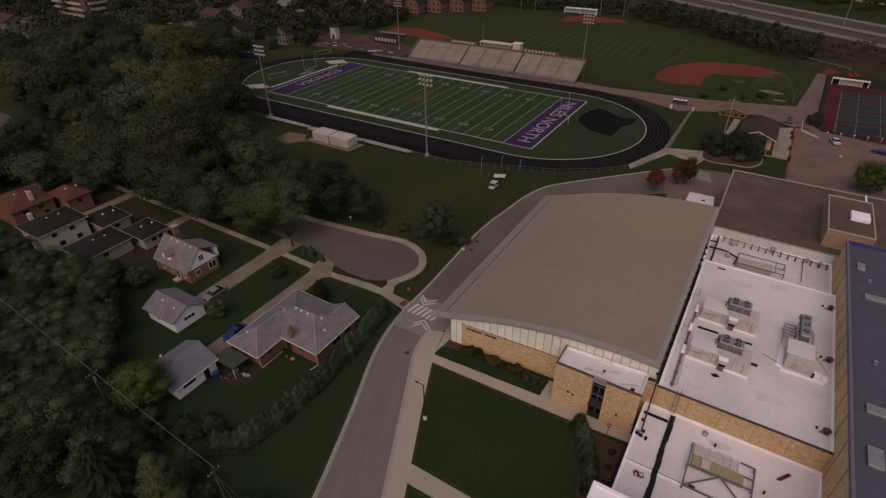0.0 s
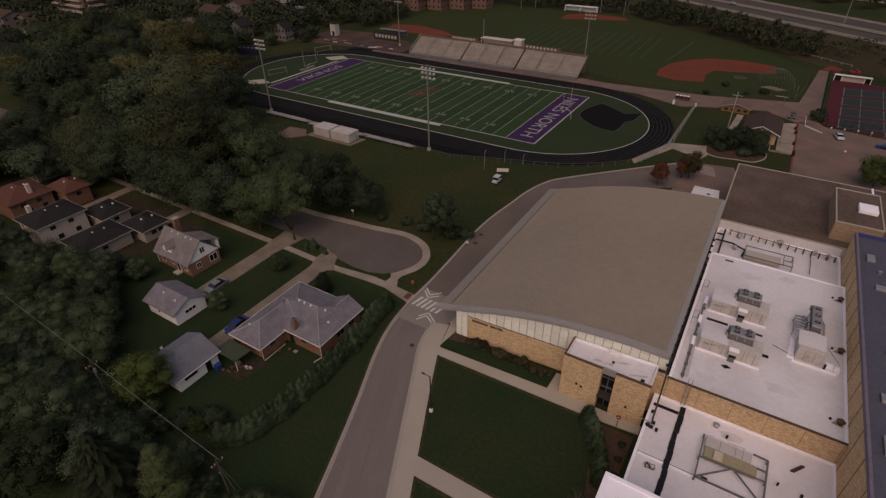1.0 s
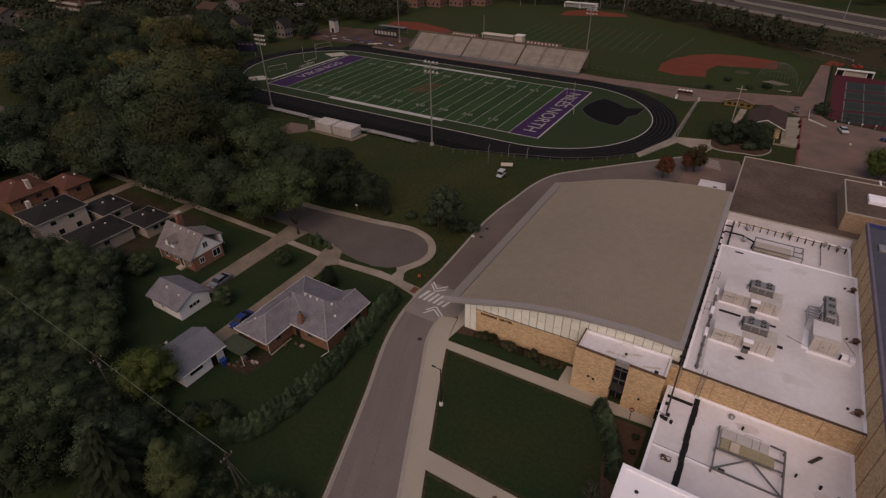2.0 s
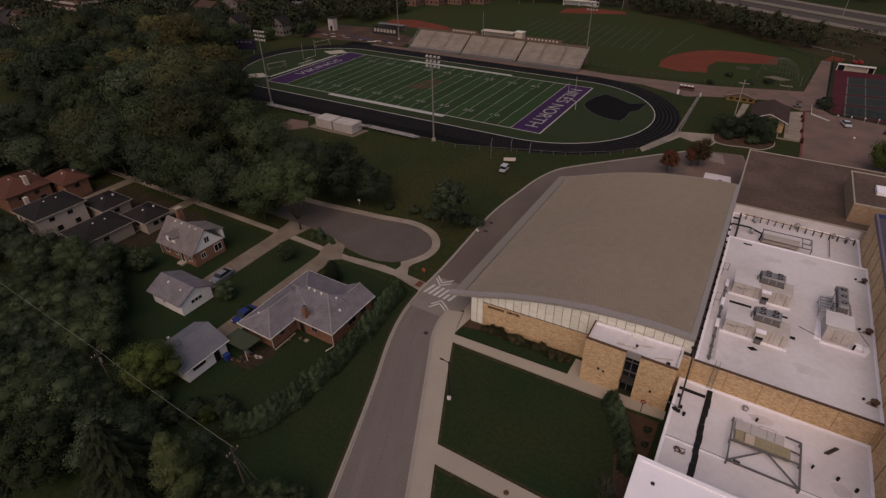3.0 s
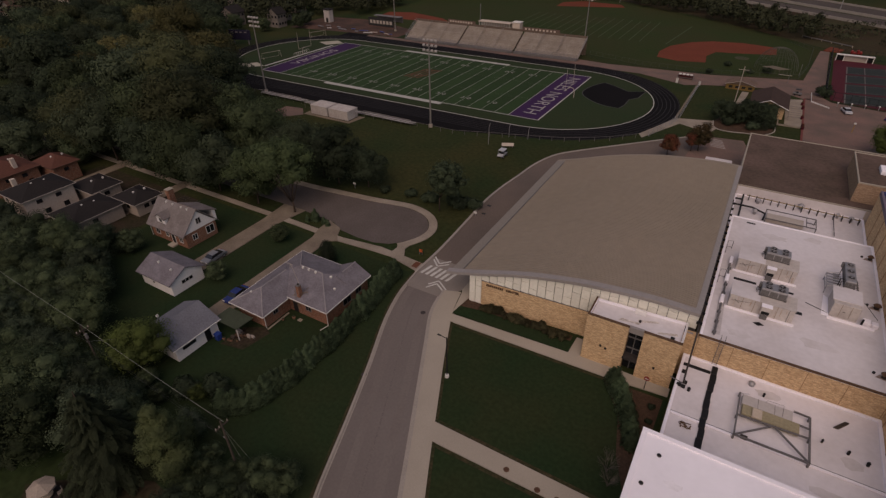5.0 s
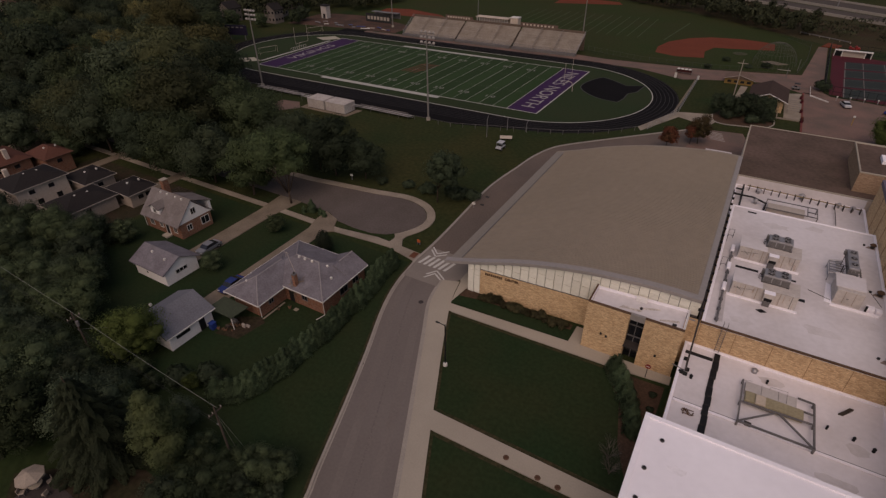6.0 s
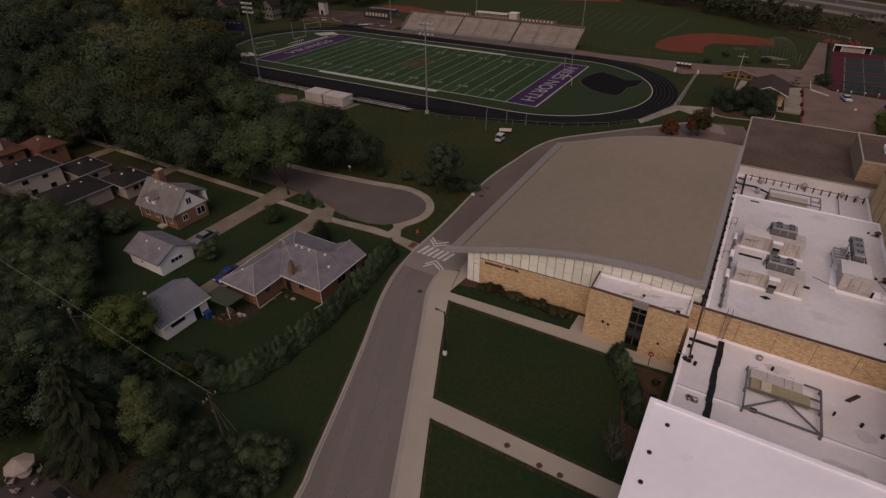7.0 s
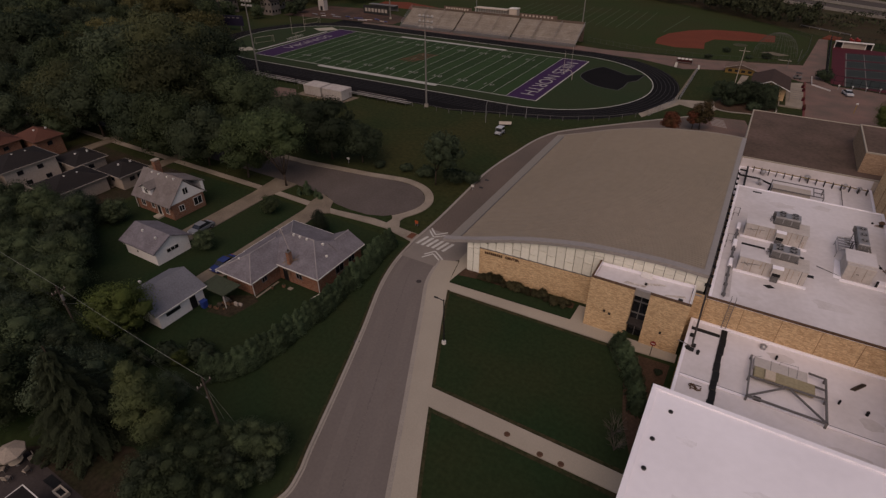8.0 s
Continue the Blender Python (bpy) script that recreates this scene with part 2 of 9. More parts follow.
def ribbon(left, right, z0, z1, bm=None):
    """A slab between two lines of as many points."""
    bm = bm or bmesh.new()
    rows = [[bm.verts.new((*a[:2], z0)), bm.verts.new((*a[:2], z1)), bm.verts.new((*b[:2], z1)), bm.verts.new((*b[:2], z0))] for a, b in zip(left, right)]
    for r, s in zip(rows, rows[1:]):
        for i in range(4):
            j = (i + 1) % 4
            bm.faces.new((r[i], r[j], s[j], s[i]))
    bm.faces.new(rows[0]), bm.faces.new(rows[-1][::-1])
    bmesh.ops.recalc_face_normals(bm, faces=bm.faces)
    return bm


def tube(bm, pts, r, sides=6, r2=None):
    """A round bar along points, tapering from r to r2."""
    pts = [Vector(p) for p in pts]
    r2 = r if r2 is None else r2
    rings = []
    for i, p in enumerate(pts):
        d = (pts[min(i + 1, len(pts) - 1)] - pts[max(i - 1, 0)]).normalized()
        u = d.cross(Vector((0, 0, 1)) if abs(d.z) < 0.9 else Vector((1, 0, 0))).normalized()
        v = d.cross(u)
        rr = r + (r2 - r) * i / max(1, len(pts) - 1)
        rings.append([bm.verts.new(p + rr * (math.cos(a) * u + math.sin(a) * v)) for a in (2 * math.pi * k / sides for k in range(sides))])
    for a, b in zip(rings, rings[1:]):
        for k in range(sides):
            bm.faces.new((a[k], b[k], b[(k + 1) % sides], a[(k + 1) % sides]))
    bm.faces.new(rings[0]), bm.faces.new(rings[-1][::-1])
    return bm


def tubes(*lines, r=0.05, sides=6, r2=None):
    bm = bmesh.new()
    for p in lines:
        tube(bm, p, r, sides, r2)
    return bm


def letters(text, size, depth=0.004, weight=0.0):
    """The mesh of a word, lying flat and centred, from the built-in font."""
    cu = bpy.data.curves.new("word", "FONT")
    cu.body, cu.size, cu.align_x, cu.align_y, cu.extrude, cu.offset = text, size, "CENTER", "CENTER", depth / 2, weight
    ob = bpy.data.objects.new("word", cu)
    scene.collection.objects.link(ob)
    me = bpy.data.meshes.new_from_object(ob.evaluated_get(bpy.context.evaluated_depsgraph_get()))
    bpy.data.objects.remove(ob)
    return me

# ---- ground ----
def sheet(name, pts, z0, z1, material, label, category):
    ob = part(name, slab(pts, z0, z1), material, None, "", kind="structure")
    return tagged(ob, label, category)


bm = bmesh.new()
N = 60
xs = [-2600, -1200, -600] + [-420 + 14 * i for i in range(N)] + [600, 1200, 2600]
ys = [-1200, -500, -260] + [-200 + 12 * i for i in range(N)] + [800, 1500, 3200]
grid = [[bm.verts.new((x, y, 0.0)) for x in xs] for y in ys]
for r, s in zip(grid, grid[1:]):
    for i in range(len(xs) - 1):
        bm.faces.new((r[i], r[i + 1], s[i + 1], s[i]))
tagged(part("ground", bm, GRASS, None, kind="structure"), "dark evening grass with dry brownish patches", "ground")

# road: the left kerb line and the right edge, from the near junction to the stadium
ROAD_L = smooth_line([(16.5, -131.0), (21.4, -126.2), (23.5, -122.0), (23.2, -119.2), (22.1, -116.3), (19.1, -107.9), (15.9, -99.4), (12.5, -91.0), (10.7, -84.5), (10.0, -78.5)])
ROAD_R = smooth_line([(39.5, -133.0), (37.0, -127.7), (34.7, -122.8), (33.0, -119.0), (31.4, -115.6), (28.2, -108.8), (24.3, -100.6), (20.3, -92.2), (17.4, -86.0), (16.3, -80.5)])
tagged(part("road", ribbon(ROAD_L, ROAD_R, -0.2, 0.02), ASPHALT, None, kind="structure"), "grey asphalt campus drive with faint wheel tracks", "road")
WALK_R = smooth_line([(42.6, -131.4), (40.1, -126.2), (37.6, -121.6), (36.0, -118.4), (34.3, -115.2), (31.0, -108.3), (27.2, -100.0), (23.4, -91.6), (20.5, -84.6), (19.2, -79.5)])
tagged(part("pavement", ribbon(offset_line(ROAD_R, -0.34), WALK_R, -0.2, 0.13), CONCRETE, None, kind="structure"), "wide tan concrete pavement beside the drive", "pavement")
kerb = thing("kerb", (20, -108, 0), "pale concrete kerb along the drive", "kerb", kind="structure")
part("kerb_run", ribbon(offset_line(ROAD_L, 0.32), ROAD_L, -0.2, 0.15), KERB, kerb)
part("gutter_pan", ribbon(ROAD_L, offset_line(ROAD_L, -0.22), -0.2, 0.028), KERB, kerb)
part("kerb_run", ribbon(ROAD_R, offset_line(ROAD_R, -0.34), -0.2, 0.145), KERB, kerb)
part("gutter_pan", ribbon(offset_line(ROAD_R, 0.2), ROAD_R, -0.2, 0.027), KERB, kerb)
# worn wheel tracks and a seam down the middle of the drive
MID = [((a[0] + b[0]) / 2, (a[1] + b[1]) / 2) for a, b in zip(ROAD_L, ROAD_R)]
WHEEL = mat("worn_wheel_track", (0.163, 0.138, 0.128), 0.9, 0.06, 0.12, 3, 0.1, other=(0.146, 0.122, 0.112))
SEAM = mat("road_seam", (0.147, 0.122, 0.112), 0.9, 0.2, 0.6, 5, 0.1, other=(0.135, 0.116, 0.108))
for k, w in ((1.9, 1.0), (-2.0, 1.1)):
    part("wheel_track", ribbon(offset_line(MID, k + w / 2), offset_line(MID, k - w / 2), 0.0, 0.024), WHEEL, kerb)
part("road_seam", ribbon(offset_line(MID, 0.12), offset_line(MID, -0.1), 0.0, 0.024), SEAM, kerb)

# the crossing and the narrower drive beyond it
DRIVE_L = smooth_line([(10.0, -78.5), (10.0, -70.2), (9.5, -60.5), (8.9, -50.0), (9.2, -42.6), (10.0, -36.0), (10.9, -28.3), (12.9, -21.4), (16.4, -16.4), (27.7, -4.4), (34.7, 2.8), (41.0, 9.0)])
DRIVE_R = smooth_line([(17.6, -78.5), (17.6, -70.2), (17.6, -60.5), (17.6, -50.0), (17.6, -42.6), (17.8, -36.0), (18.8, -30.0), (21.5, -25.0), (25.0, -21.0), (34.5, -12.5), (41.0, -8.0), (47.0, -4.0)])
tagged(part("road", ribbon(DRIVE_L, DRIVE_R, -0.2, 0.016), ASPHALT_BROWN, None, kind="structure"), "brownish old asphalt service drive beside the gym", "road")
sheet("crossing", [(10.1, -82.3), (16.6, -82.3), (19.0, -79.0), (19.0, -73.2), (9.9, -73.2), (9.8, -78.3)], -0.2, 0.03, mat("grey_crossing_concrete", (0.215, 0.185, 0.165), 0.9, 0.08, 0.3, 5, 0.1, other=(0.185, 0.16, 0.145)), "concrete road crossing with painted bars", "crossing")
kerb2 = thing("kerb", (10, -50, 0), "weathered concrete kerb of the service drive", "kerb", kind="structure")
part("kerb_run", ribbon(offset_line(DRIVE_L, 0.45), DRIVE_L, -0.2, 0.14), KERB, kerb2)
crosswalk = thing("crosswalk", (12.5, -76.8, 0.03), "white painted crosswalk bars and arrows on the drive", "road marking", kind="structure")
for i in range(6):
    x = 10.4 + 0.97 * i
    part("stripe", slab([(x, -78.2), (x + 0.5, -78.2), (x + 1.05, -75.5), (x + 0.55, -75.5)], 0.02, 0.038), ROADPAINT, crosswalk)


def stroke(a, b, w=0.26):
    p, q = Vector(a), Vector(b)
    n_ = Vector((-(q - p).y, (q - p).x)).normalized() * w / 2
    part("chevron", slab([tuple(p + n_), tuple(q + n_), tuple(q - n_), tuple(p - n_)], 0.02, 0.037), ROADPAINT, crosswalk)


for a, b in (((10.5, -73.75), (12.1, -75.2)), ((12.1, -75.2), (13.6, -73.8)), ((10.35, -72.9), (12.0, -74.4)), ((12.0, -74.4), (13.5, -72.8)), ((13.5, -81.2), (14.6, -79.5)), ((14.6, -79.5), (16.9, -81.0)), ((13.4, -80.3), (14.5, -78.7)), ((14.5, -78.7), (16.7, -80.2))):
    stroke(a, b)
part("tactile_pad", slab([(8.2, -77.6), (9.3, -77.6), (9.3, -76.0), (8.2, -76.0)], 0.02, 0.155), mat("rust_tile", (0.13, 0.05, 0.03), 0.9, 0.15, 1, 6, 0.2), crosswalk)

# the closed end of the street and its pavements
BULB = [(-180, -71.8), (-23.0, -71.9), (-13.4, -72.6), (-10.2, -74.2), (-6.0, -74.7), (-2.2, -74.6), (0.6, -73.6), (2.9, -71.5), (4.2, -68.8), (4.4, -66.2), (3.4, -63.9), (1.6, -62.1), (-0.9, -61.0),
        (-3.8, -60.6), (-7.4, -61.1), (-11.5, -61.9), (-19.9, -62.9), (-27.3, -63.8), (-180, -64.2)]
STREET = mat("worn_street_asphalt", (0.11, 0.09, 0.083), 0.92, 0.14, 0.15, 3, 0.3, other=(0.086, 0.07, 0.063))
OLDPAVE = mat("old_pavement_concrete", (0.29, 0.245, 0.2), 0.9, 0.12, 0.25, 5, 0.2, other=(0.21, 0.175, 0.14))
sheet("street", BULB, -0.2, 0.022, STREET, "worn grey asphalt cul-de-sac at the street's end", "street")
arc_in = [Vector((-96, -64.2))] + smooth_line([(-36, -64.1), (-27.3, -63.8), (-19.9, -62.9), (-11.5, -61.9), (-7.4, -61.1), (-3.8, -60.6), (-0.9, -61.0), (1.6, -62.1), (3.4, -63.9), (4.4, -66.2), (4.2, -68.8), (2.9, -71.5), (1.9, -72.8)])
tagged(part("pavement", ribbon(offset_line(arc_in, 1.6), arc_in, -0.2, 0.12), OLDPAVE, None, kind="structure"), "pale concrete pavement curving round the cul-de-sac", "pavement")
tagged(part("pavement", ribbon([(2.0, -72.6), (2.7, -73.9), (2.5, -76.2)], [(4.4, -71.8), (4.2, -73.5), (5.4, -75.6)], -0.2, 0.116), OLDPAVE, None, kind="structure"), "concrete link between the two pavements", "pavement")
tagged(part("pavement", ribbon([(-150, -75.9), (-23, -75.9), (-8, -76.2), (0, -75.2), (3.4, -75.4), (9.6, -75.9)], [(-150, -77.2), (-23, -77.2), (-8, -77.6), (0, -77.0), (3.4, -76.9), (9.6, -78.3)], -0.2, 0.124), OLDPAVE, None, kind="structure"), "long straight concrete pavement along the street", "pavement")
DRIVEWAY = mat("driveway_concrete", (0.2, 0.162, 0.125), 0.9, 0.14, 0.3, 5, 0.2, other=(0.145, 0.115, 0.088))
for pts in ([(-13.0, -103.6), (-9.6, -103.6), (-9.6, -78.5), (-8.2, -77.6), (-9.4, -76.2), (-10.6, -73.9), (-14.4, -72.5), (-14.2, -76.0), (-13.2, -79.0)],
            [(-26.2, -97.5), (-22.4, -97.5), (-22.6, -79.0), (-21.4, -72.0), (-27.2, -72.0), (-26.4, -79.0)],
            [(-54.6, -96.0), (-52.0, -96.0), (-52.0, -71.9), (-55.0, -71.9)], [(-77.0, -96.0), (-74.2, -96.0), (-74.2, -71.9), (-77.2, -71.9)]):
    sheet("driveway", pts, -0.2, 0.135, DRIVEWAY, "worn concrete driveway beside a house", "driveway")

sheet("garden_earth", [(-79.6, -104), (-46.0, -103), (-46.0, -98), (-44.5, -79.6), (-79.6, -79.6)], -0.2, 0.01, mat("bare_garden_earth", (0.042, 0.03, 0.022), 0.95, 0.3, 0.3, 2, 0.4, other=(0.026, 0.026, 0.014), spec=0.05), "dark bare earth and thin grass between the plots", "ground")

# school lawns, paths and planting bed
sheet("lawn", [(10.2, -81.5), (9.4, -79.0), (-8.0, -78.4), (-9.0, -122), (12.0, -131.0), (16.4, -130.6), (21.2, -126.0), (23.3, -122.0), (23.0, -119.2), (21.9, -116.3)], -0.2, 0.008, LAWN, "mown dark green lawn beside the drive", "lawn")
sheet("lawn", [(-44.4, -78.4), (-9.1, -78.4), (-9.1, -119), (-44.4, -112)], -0.2, 0.0075, LAWN, "mown dark green lawn round the houses", "lawn")
sheet("lawn", [(21.4, -86.6), (45.5, -85.9), (52.4, -86.0), (51.0, -103.2), (28.8, -103.2)], -0.2, 0.09, LAWN, "mown dark green school lawn", "lawn")
sheet("lawn", [(30.0, -106.0), (51.0, -105.9), (51.0, -126.0), (39.9, -125.0)], -0.2, 0.09, LAWN, "mown dark green school lawn", "lawn")
sheet("footpath", [(20.3, -84.9), (38.7, -83.95), (38.8, -80.4), (40.5, -80.4), (40.5, -83.7), (52.3, -83.7), (52.3, -85.2), (45.6, -85.75), (21.1, -86.5)], -0.2, 0.14, CONCRETE, "concrete footpath to the gym entrance", "footpath")
sheet("footpath", [(28.5, -103.3), (51.0, -103.45), (51.0, -105.7), (29.6, -105.85)], -0.2, 0.14, CONCRETE, "concrete footpath across the school lawn", "footpath")
sheet("planting_bed", [(20.4, -84.6), (21.0, -80.5), (38.8, -80.3), (38.6, -83.9)], -0.2, 0.1, LAWN, "grassy bed between path and gym wall", "planting bed")
sheet("planting_bed", [(20.7, -82.6), (24.0, -82.0), (30.0, -81.7), (38.2, -81.6), (38.2, -80.4), (21.0, -80.5)], -0.2, 0.13, SOIL, "bare soil strip at the foot of the gym wall", "planting bed")

sheet("pavement", [(19.3, -79.4), (20.45, -84.5), (20.9, -80.6), (21.15, -79.9), (21.15, -73.6), (19.05, -73.2), (19.05, -79.0)], -0.2, 0.128, CONCRETE, "concrete apron between the drive and the gym corner", "pavement")
# dry brown edges of the mown grass along the paths
DRY = mat("dry_grass_edge", (0.05, 0.038, 0.022), 0.95, 0.3, 0.8, 3, 0.3, other=(0.026, 0.031, 0.015), spec=0.05)
for a, b, z in ((WALK_R, offset_line(WALK_R, -0.4), 0.094), (offset_line(ROAD_L, 0.75), offset_line(ROAD_L, 0.32), 0.03)):
    tagged(part("grass_edge", ribbon(a, b, -0.2, z), DRY, None, kind="structure"), "dry brown edge of the lawn", "ground")
for pts in ([(21.4, -86.62), (45.4, -85.92), (45.4, -86.4), (21.8, -87.1)], [(29.1, -102.8), (50.9, -102.95), (50.9, -103.4), (28.8, -103.28)], [(29.9, -105.9), (50.9, -105.75), (50.9, -106.3), (30.2, -106.4)]):
    sheet("grass_edge", pts, -0.2, 0.095, DRY, "dry brown edge of the lawn", "ground")

# stadium surroundings
PAVING = mat("far_paving", (0.185, 0.114, 0.096), 0.92, 0.12, 0.15, 3, 0.2, other=(0.12, 0.09, 0.076))
sheet("car_park", [(64.9, 2.0), (64.9, 58.0), (160, 44.0), (160, -20), (60, -20), (55, -2)], -0.2, 0.02, PAVING, "faded brownish asphalt car park", "car park")
sheet("car_park", [(40.5, -10.0), (53.5, -20), (56, -3), (52, 11.5), (41.5, 10.0)], -0.2, 0.02, PAVING, "brownish asphalt yard behind the gym", "yard")
sheet("footpath", [(-110, 64.0), (-110, 66.5), (-14, 70.5), (0, 68.8), (36.0, 71.5), (64.0, 79.0), (66.0, 98.0), (69.0, 128.0), (72.2, 128.0), (69.9, 60.5), (72.0, 57.0), (64.0, 57.0), (55.0, 64.0), (36.0, 58.0), (30.0, 54.8), (14.0, 61.5)], -0.2, 0.02, PAVING, "pale brown paved way round the stadium", "footpath")
sheet("footpath", [(27.4, 3.6), (28.7, 1.2), (35.4, 16.6), (43.4, 13.0), (45.0, 18.0), (43.0, 23.2), (33.8, 20.6)], -0.2, 0.05, OLDPAVE, "concrete path to the stadium gate", "footpath")
sheet("footpath", [(33.3, 20.4), (33.9, 20.4), (34.1, 56.0), (33.5, 56.0)], -0.2, 0.04, DRIVEWAY, "narrow concrete path beside the track", "footpath")
sheet("footpath", [(46.3, 30.0), (47.9, 30.0), (49.4, 56.0), (47.4, 56.0)], -0.2, 0.04, OLDPAVE, "narrow concrete path to the clubhouse", "footpath")
sheet("terrace", [(60.4, 30.0), (64.9, 29.0), (64.3, 56.0), (59.9, 54.0)], -0.2, 0.05, OLDPAVE, "paved terrace beside the clubhouse", "terrace")
sheet("planting_bed", [(43.2, 23.0), (44.2, 17.8), (47.2, 16.9), (55.8, 18.2), (58.0, 21.6), (58.0, 31.0), (45.5, 31.0)], -0.2, 0.06, SOIL, "kerbed bed of brown mulch under bushes", "planting bed")
bed_edge = smooth_line([(43.0, 23.4), (43.9, 18.2), (47.0, 16.4), (52.0, 17.2), (55.9, 17.7), (58.4, 21.6), (58.6, 26.0)])
tagged(part("kerb", ribbon(offset_line(bed_edge, 0.3), bed_edge, -0.2, 0.16), KERB, None, kind="structure"), "pale concrete kerb round the mulch bed", "kerb")
redkerb = thing("kerb", (64.9, 40, 0), "red-painted kerb of the car park", "kerb", kind="structure")
part("kerb_run", slab([(64.5, 8.0), (65.0, 8.0), (65.0, 57.0), (64.5, 57.0)], -0.2, 0.17), mat("faded_red_paint", (0.16, 0.05, 0.045), 0.9, 0.2, 0.6, 5, 0.1), redkerb)
WORNHATCH = mat("worn_hatch_paint", (0.3, 0.26, 0.235), 0.9, 0.2, 0.6, 6, 0.1)
YARD = thing("crosswalk", (46, 6, 0.02), "faded white hatching painted on the yard", "road marking", kind="structure")
for i in range(6):
    part("stripe", slab([(43.9 + 0.25 * i, 9.4 - 1.0 * i), (47.4 + 0.25 * i, 9.0 - 1.0 * i), (47.4 + 0.25 * i, 8.5 - 1.0 * i), (43.9 + 0.25 * i, 8.9 - 1.0 * i)], 0.0, 0.03), WORNHATCH, YARD)
tagged(part("trampled_patch", slab([(-72, -32), (-66, -33.5), (-62, -29), (-66, -25), (-72, -26)], -0.2, 0.012), PAVING, None, kind="structure"), "bare trampled patch in the grass", "ground")

# playing fields beyond the stadium
FIELD2 = mat("practice_grass", (0.0255, 0.0405, 0.0135), 0.95, 0.2, 0.03, 1.5, 0.3, other=(0.036, 0.038, 0.016), spec=0.05)
sheet("playing_field", [(-140, 84), (-14, 80), (10, 73.5), (36, 74), (63.0, 81), (65.5, 98), (66.5, 127), (58, 139), (41, 156), (19, 174), (-33, 205), (-140, 196)], -0.2, 0.012, FIELD2, "broad mown green playing field", "playing field")
sheet("infield", [(14.0, 88.5), (13.0, 98.0), (15.0, 109.3), (21.5, 120.0), (29.5, 126.1), (41, 128.4), (53.7, 125.5), (54.2, 112.7), (38.7, 108.0), (33.0, 107.0), (30.6, 98.6), (31.8, 88.0), (22, 85.5)], -0.2, 0.03, DIRT, "red clay baseball infield", "infield")
sheet("mound", [(43 + 2.6 * math.cos(a / 2), 101 + 2.6 * math.sin(a / 2)) for a in range(12)], -0.2, 0.12, mat("worn_mound_grass", (0.06, 0.058, 0.034), 0.95, 0.2, 0.3, 3, 0.2), "worn round pitching mound", "mound")
sheet("infield", [(-61, 178), (-25, 190), (-29, 198), (-52, 201), (-62, 192)], -0.2, 0.03, DIRT, "red clay infield of the far diamond", "infield")
sheet("infield", [(-134, 105), (-98, 105.5), (-92, 109.5), (-100, 116), (-123, 123), (-136, 119)], -0.2, 0.03, DIRT, "red clay infield beside the stand", "infield")
linesP = thing("field_lines", (-15, 135, 0), "faint white painted lines on the playing field", "field lines", kind="structure")
for i in range(15):
    x = 1.5 - 4.5 * i
    part("line", slab([(x, 111), (x + 0.35, 111), (x - 0.3, 157), (x - 0.65, 157)], 0.0, 0.02), FAINT, linesP)
part("line", slab([(12.4, 111.5), (12.9, 111.5), (16.6, 153.9), (16.1, 153.9)], 0.0, 0.022), FAINT, linesP)

sheet("gravel_yard", [(-156, 62), (-122, 66.6), (-96, 68.5), (-96, 84), (-128, 96), (-158, 92)], -0.2, 0.013, mat("brown_gravel", (0.095, 0.052, 0.04), 0.95, 0.3, 0.12, 2.5, 0.3, other=(0.05, 0.034, 0.026)), "brown gravel yard behind the running track", "yard")
# the motorway on the far side
d = Vector((0.8, -0.6))
n2 = Vector((0.6, 0.8))
c0 = Vector((40, 256))
MOTOR = mat("motorway_concrete", (0.075, 0.06, 0.054), 0.92, 0.12, 0.05, 1.0, 0.1)
for k, w, nm in ((-12, 15, "road"), (13, 15, "road")):
    a, b = c0 + n2 * (k - w / 2), c0 + n2 * (k + w / 2)
    sheet(nm, [tuple(a - d * 420), tuple(a + d * 420), tuple(b + d * 420), tuple(b - d * 420)], -0.2, 0.5, MOTOR, "pale concrete motorway carriageway", "road")
barrier = thing("barrier", (40, 256, 0), "long pale concrete motorway barrier", "barrier", kind="structure")
for k in (0.5, -20.0, 21.5):
    a, b = c0 + n2 * (k - 0.25), c0 + n2 * (k + 0.25)
    part("barrier_run", slab([tuple(a - d * 420), tuple(a + d * 420), tuple(b + d * 420), tuple(b - d * 420)], 0.0, 1.3), KERB, barrier)
for k in (-15.5, -8.5, 9.5, 16.5):
    a, b = c0 + n2 * (k - 0.12), c0 + n2 * (k + 0.12)
    part("lane_line", slab([tuple(a - d * 420), tuple(a + d * 420), tuple(b + d * 420), tuple(b - d * 420)], 0.3, 0.52), FAINT, barrier)
SCRUB = mat("dry_scrub_ground", (0.042, 0.027, 0.018), 0.95, 0.3, 0.06, 1.2, 0.4, other=(0.042, 0.04, 0.02), spec=0.05)
sheet("embankment", [(74, 131), (60, 143), (42, 160), (20, 178), (-30, 210), (-60, 226), (-20, 280), (60, 222), (140, 162), (160, 128)], -0.2, 0.014, SCRUB, "dry brown scrub between field and motorway", "ground")

# ---- stadium: pitch, track, stand ----
def oval(r, n=28, cx0=-104.7, cx1=-5.0, cy=24.4, near=0.0):
    """The outline of a running track at radius r; near widens its near straight."""
    pts = []
    for k in range(n + 1):
        a = -math.pi / 2 + math.pi * k / n
        pts.append((cx1 + r * math.cos(a), cy + r * math.sin(a)))
    for k in range(n + 1):
        a = math.pi / 2 + math.pi * k / n
        pts.append((cx0 + r * math.cos(a), cy + r * math.sin(a)))
    return pts


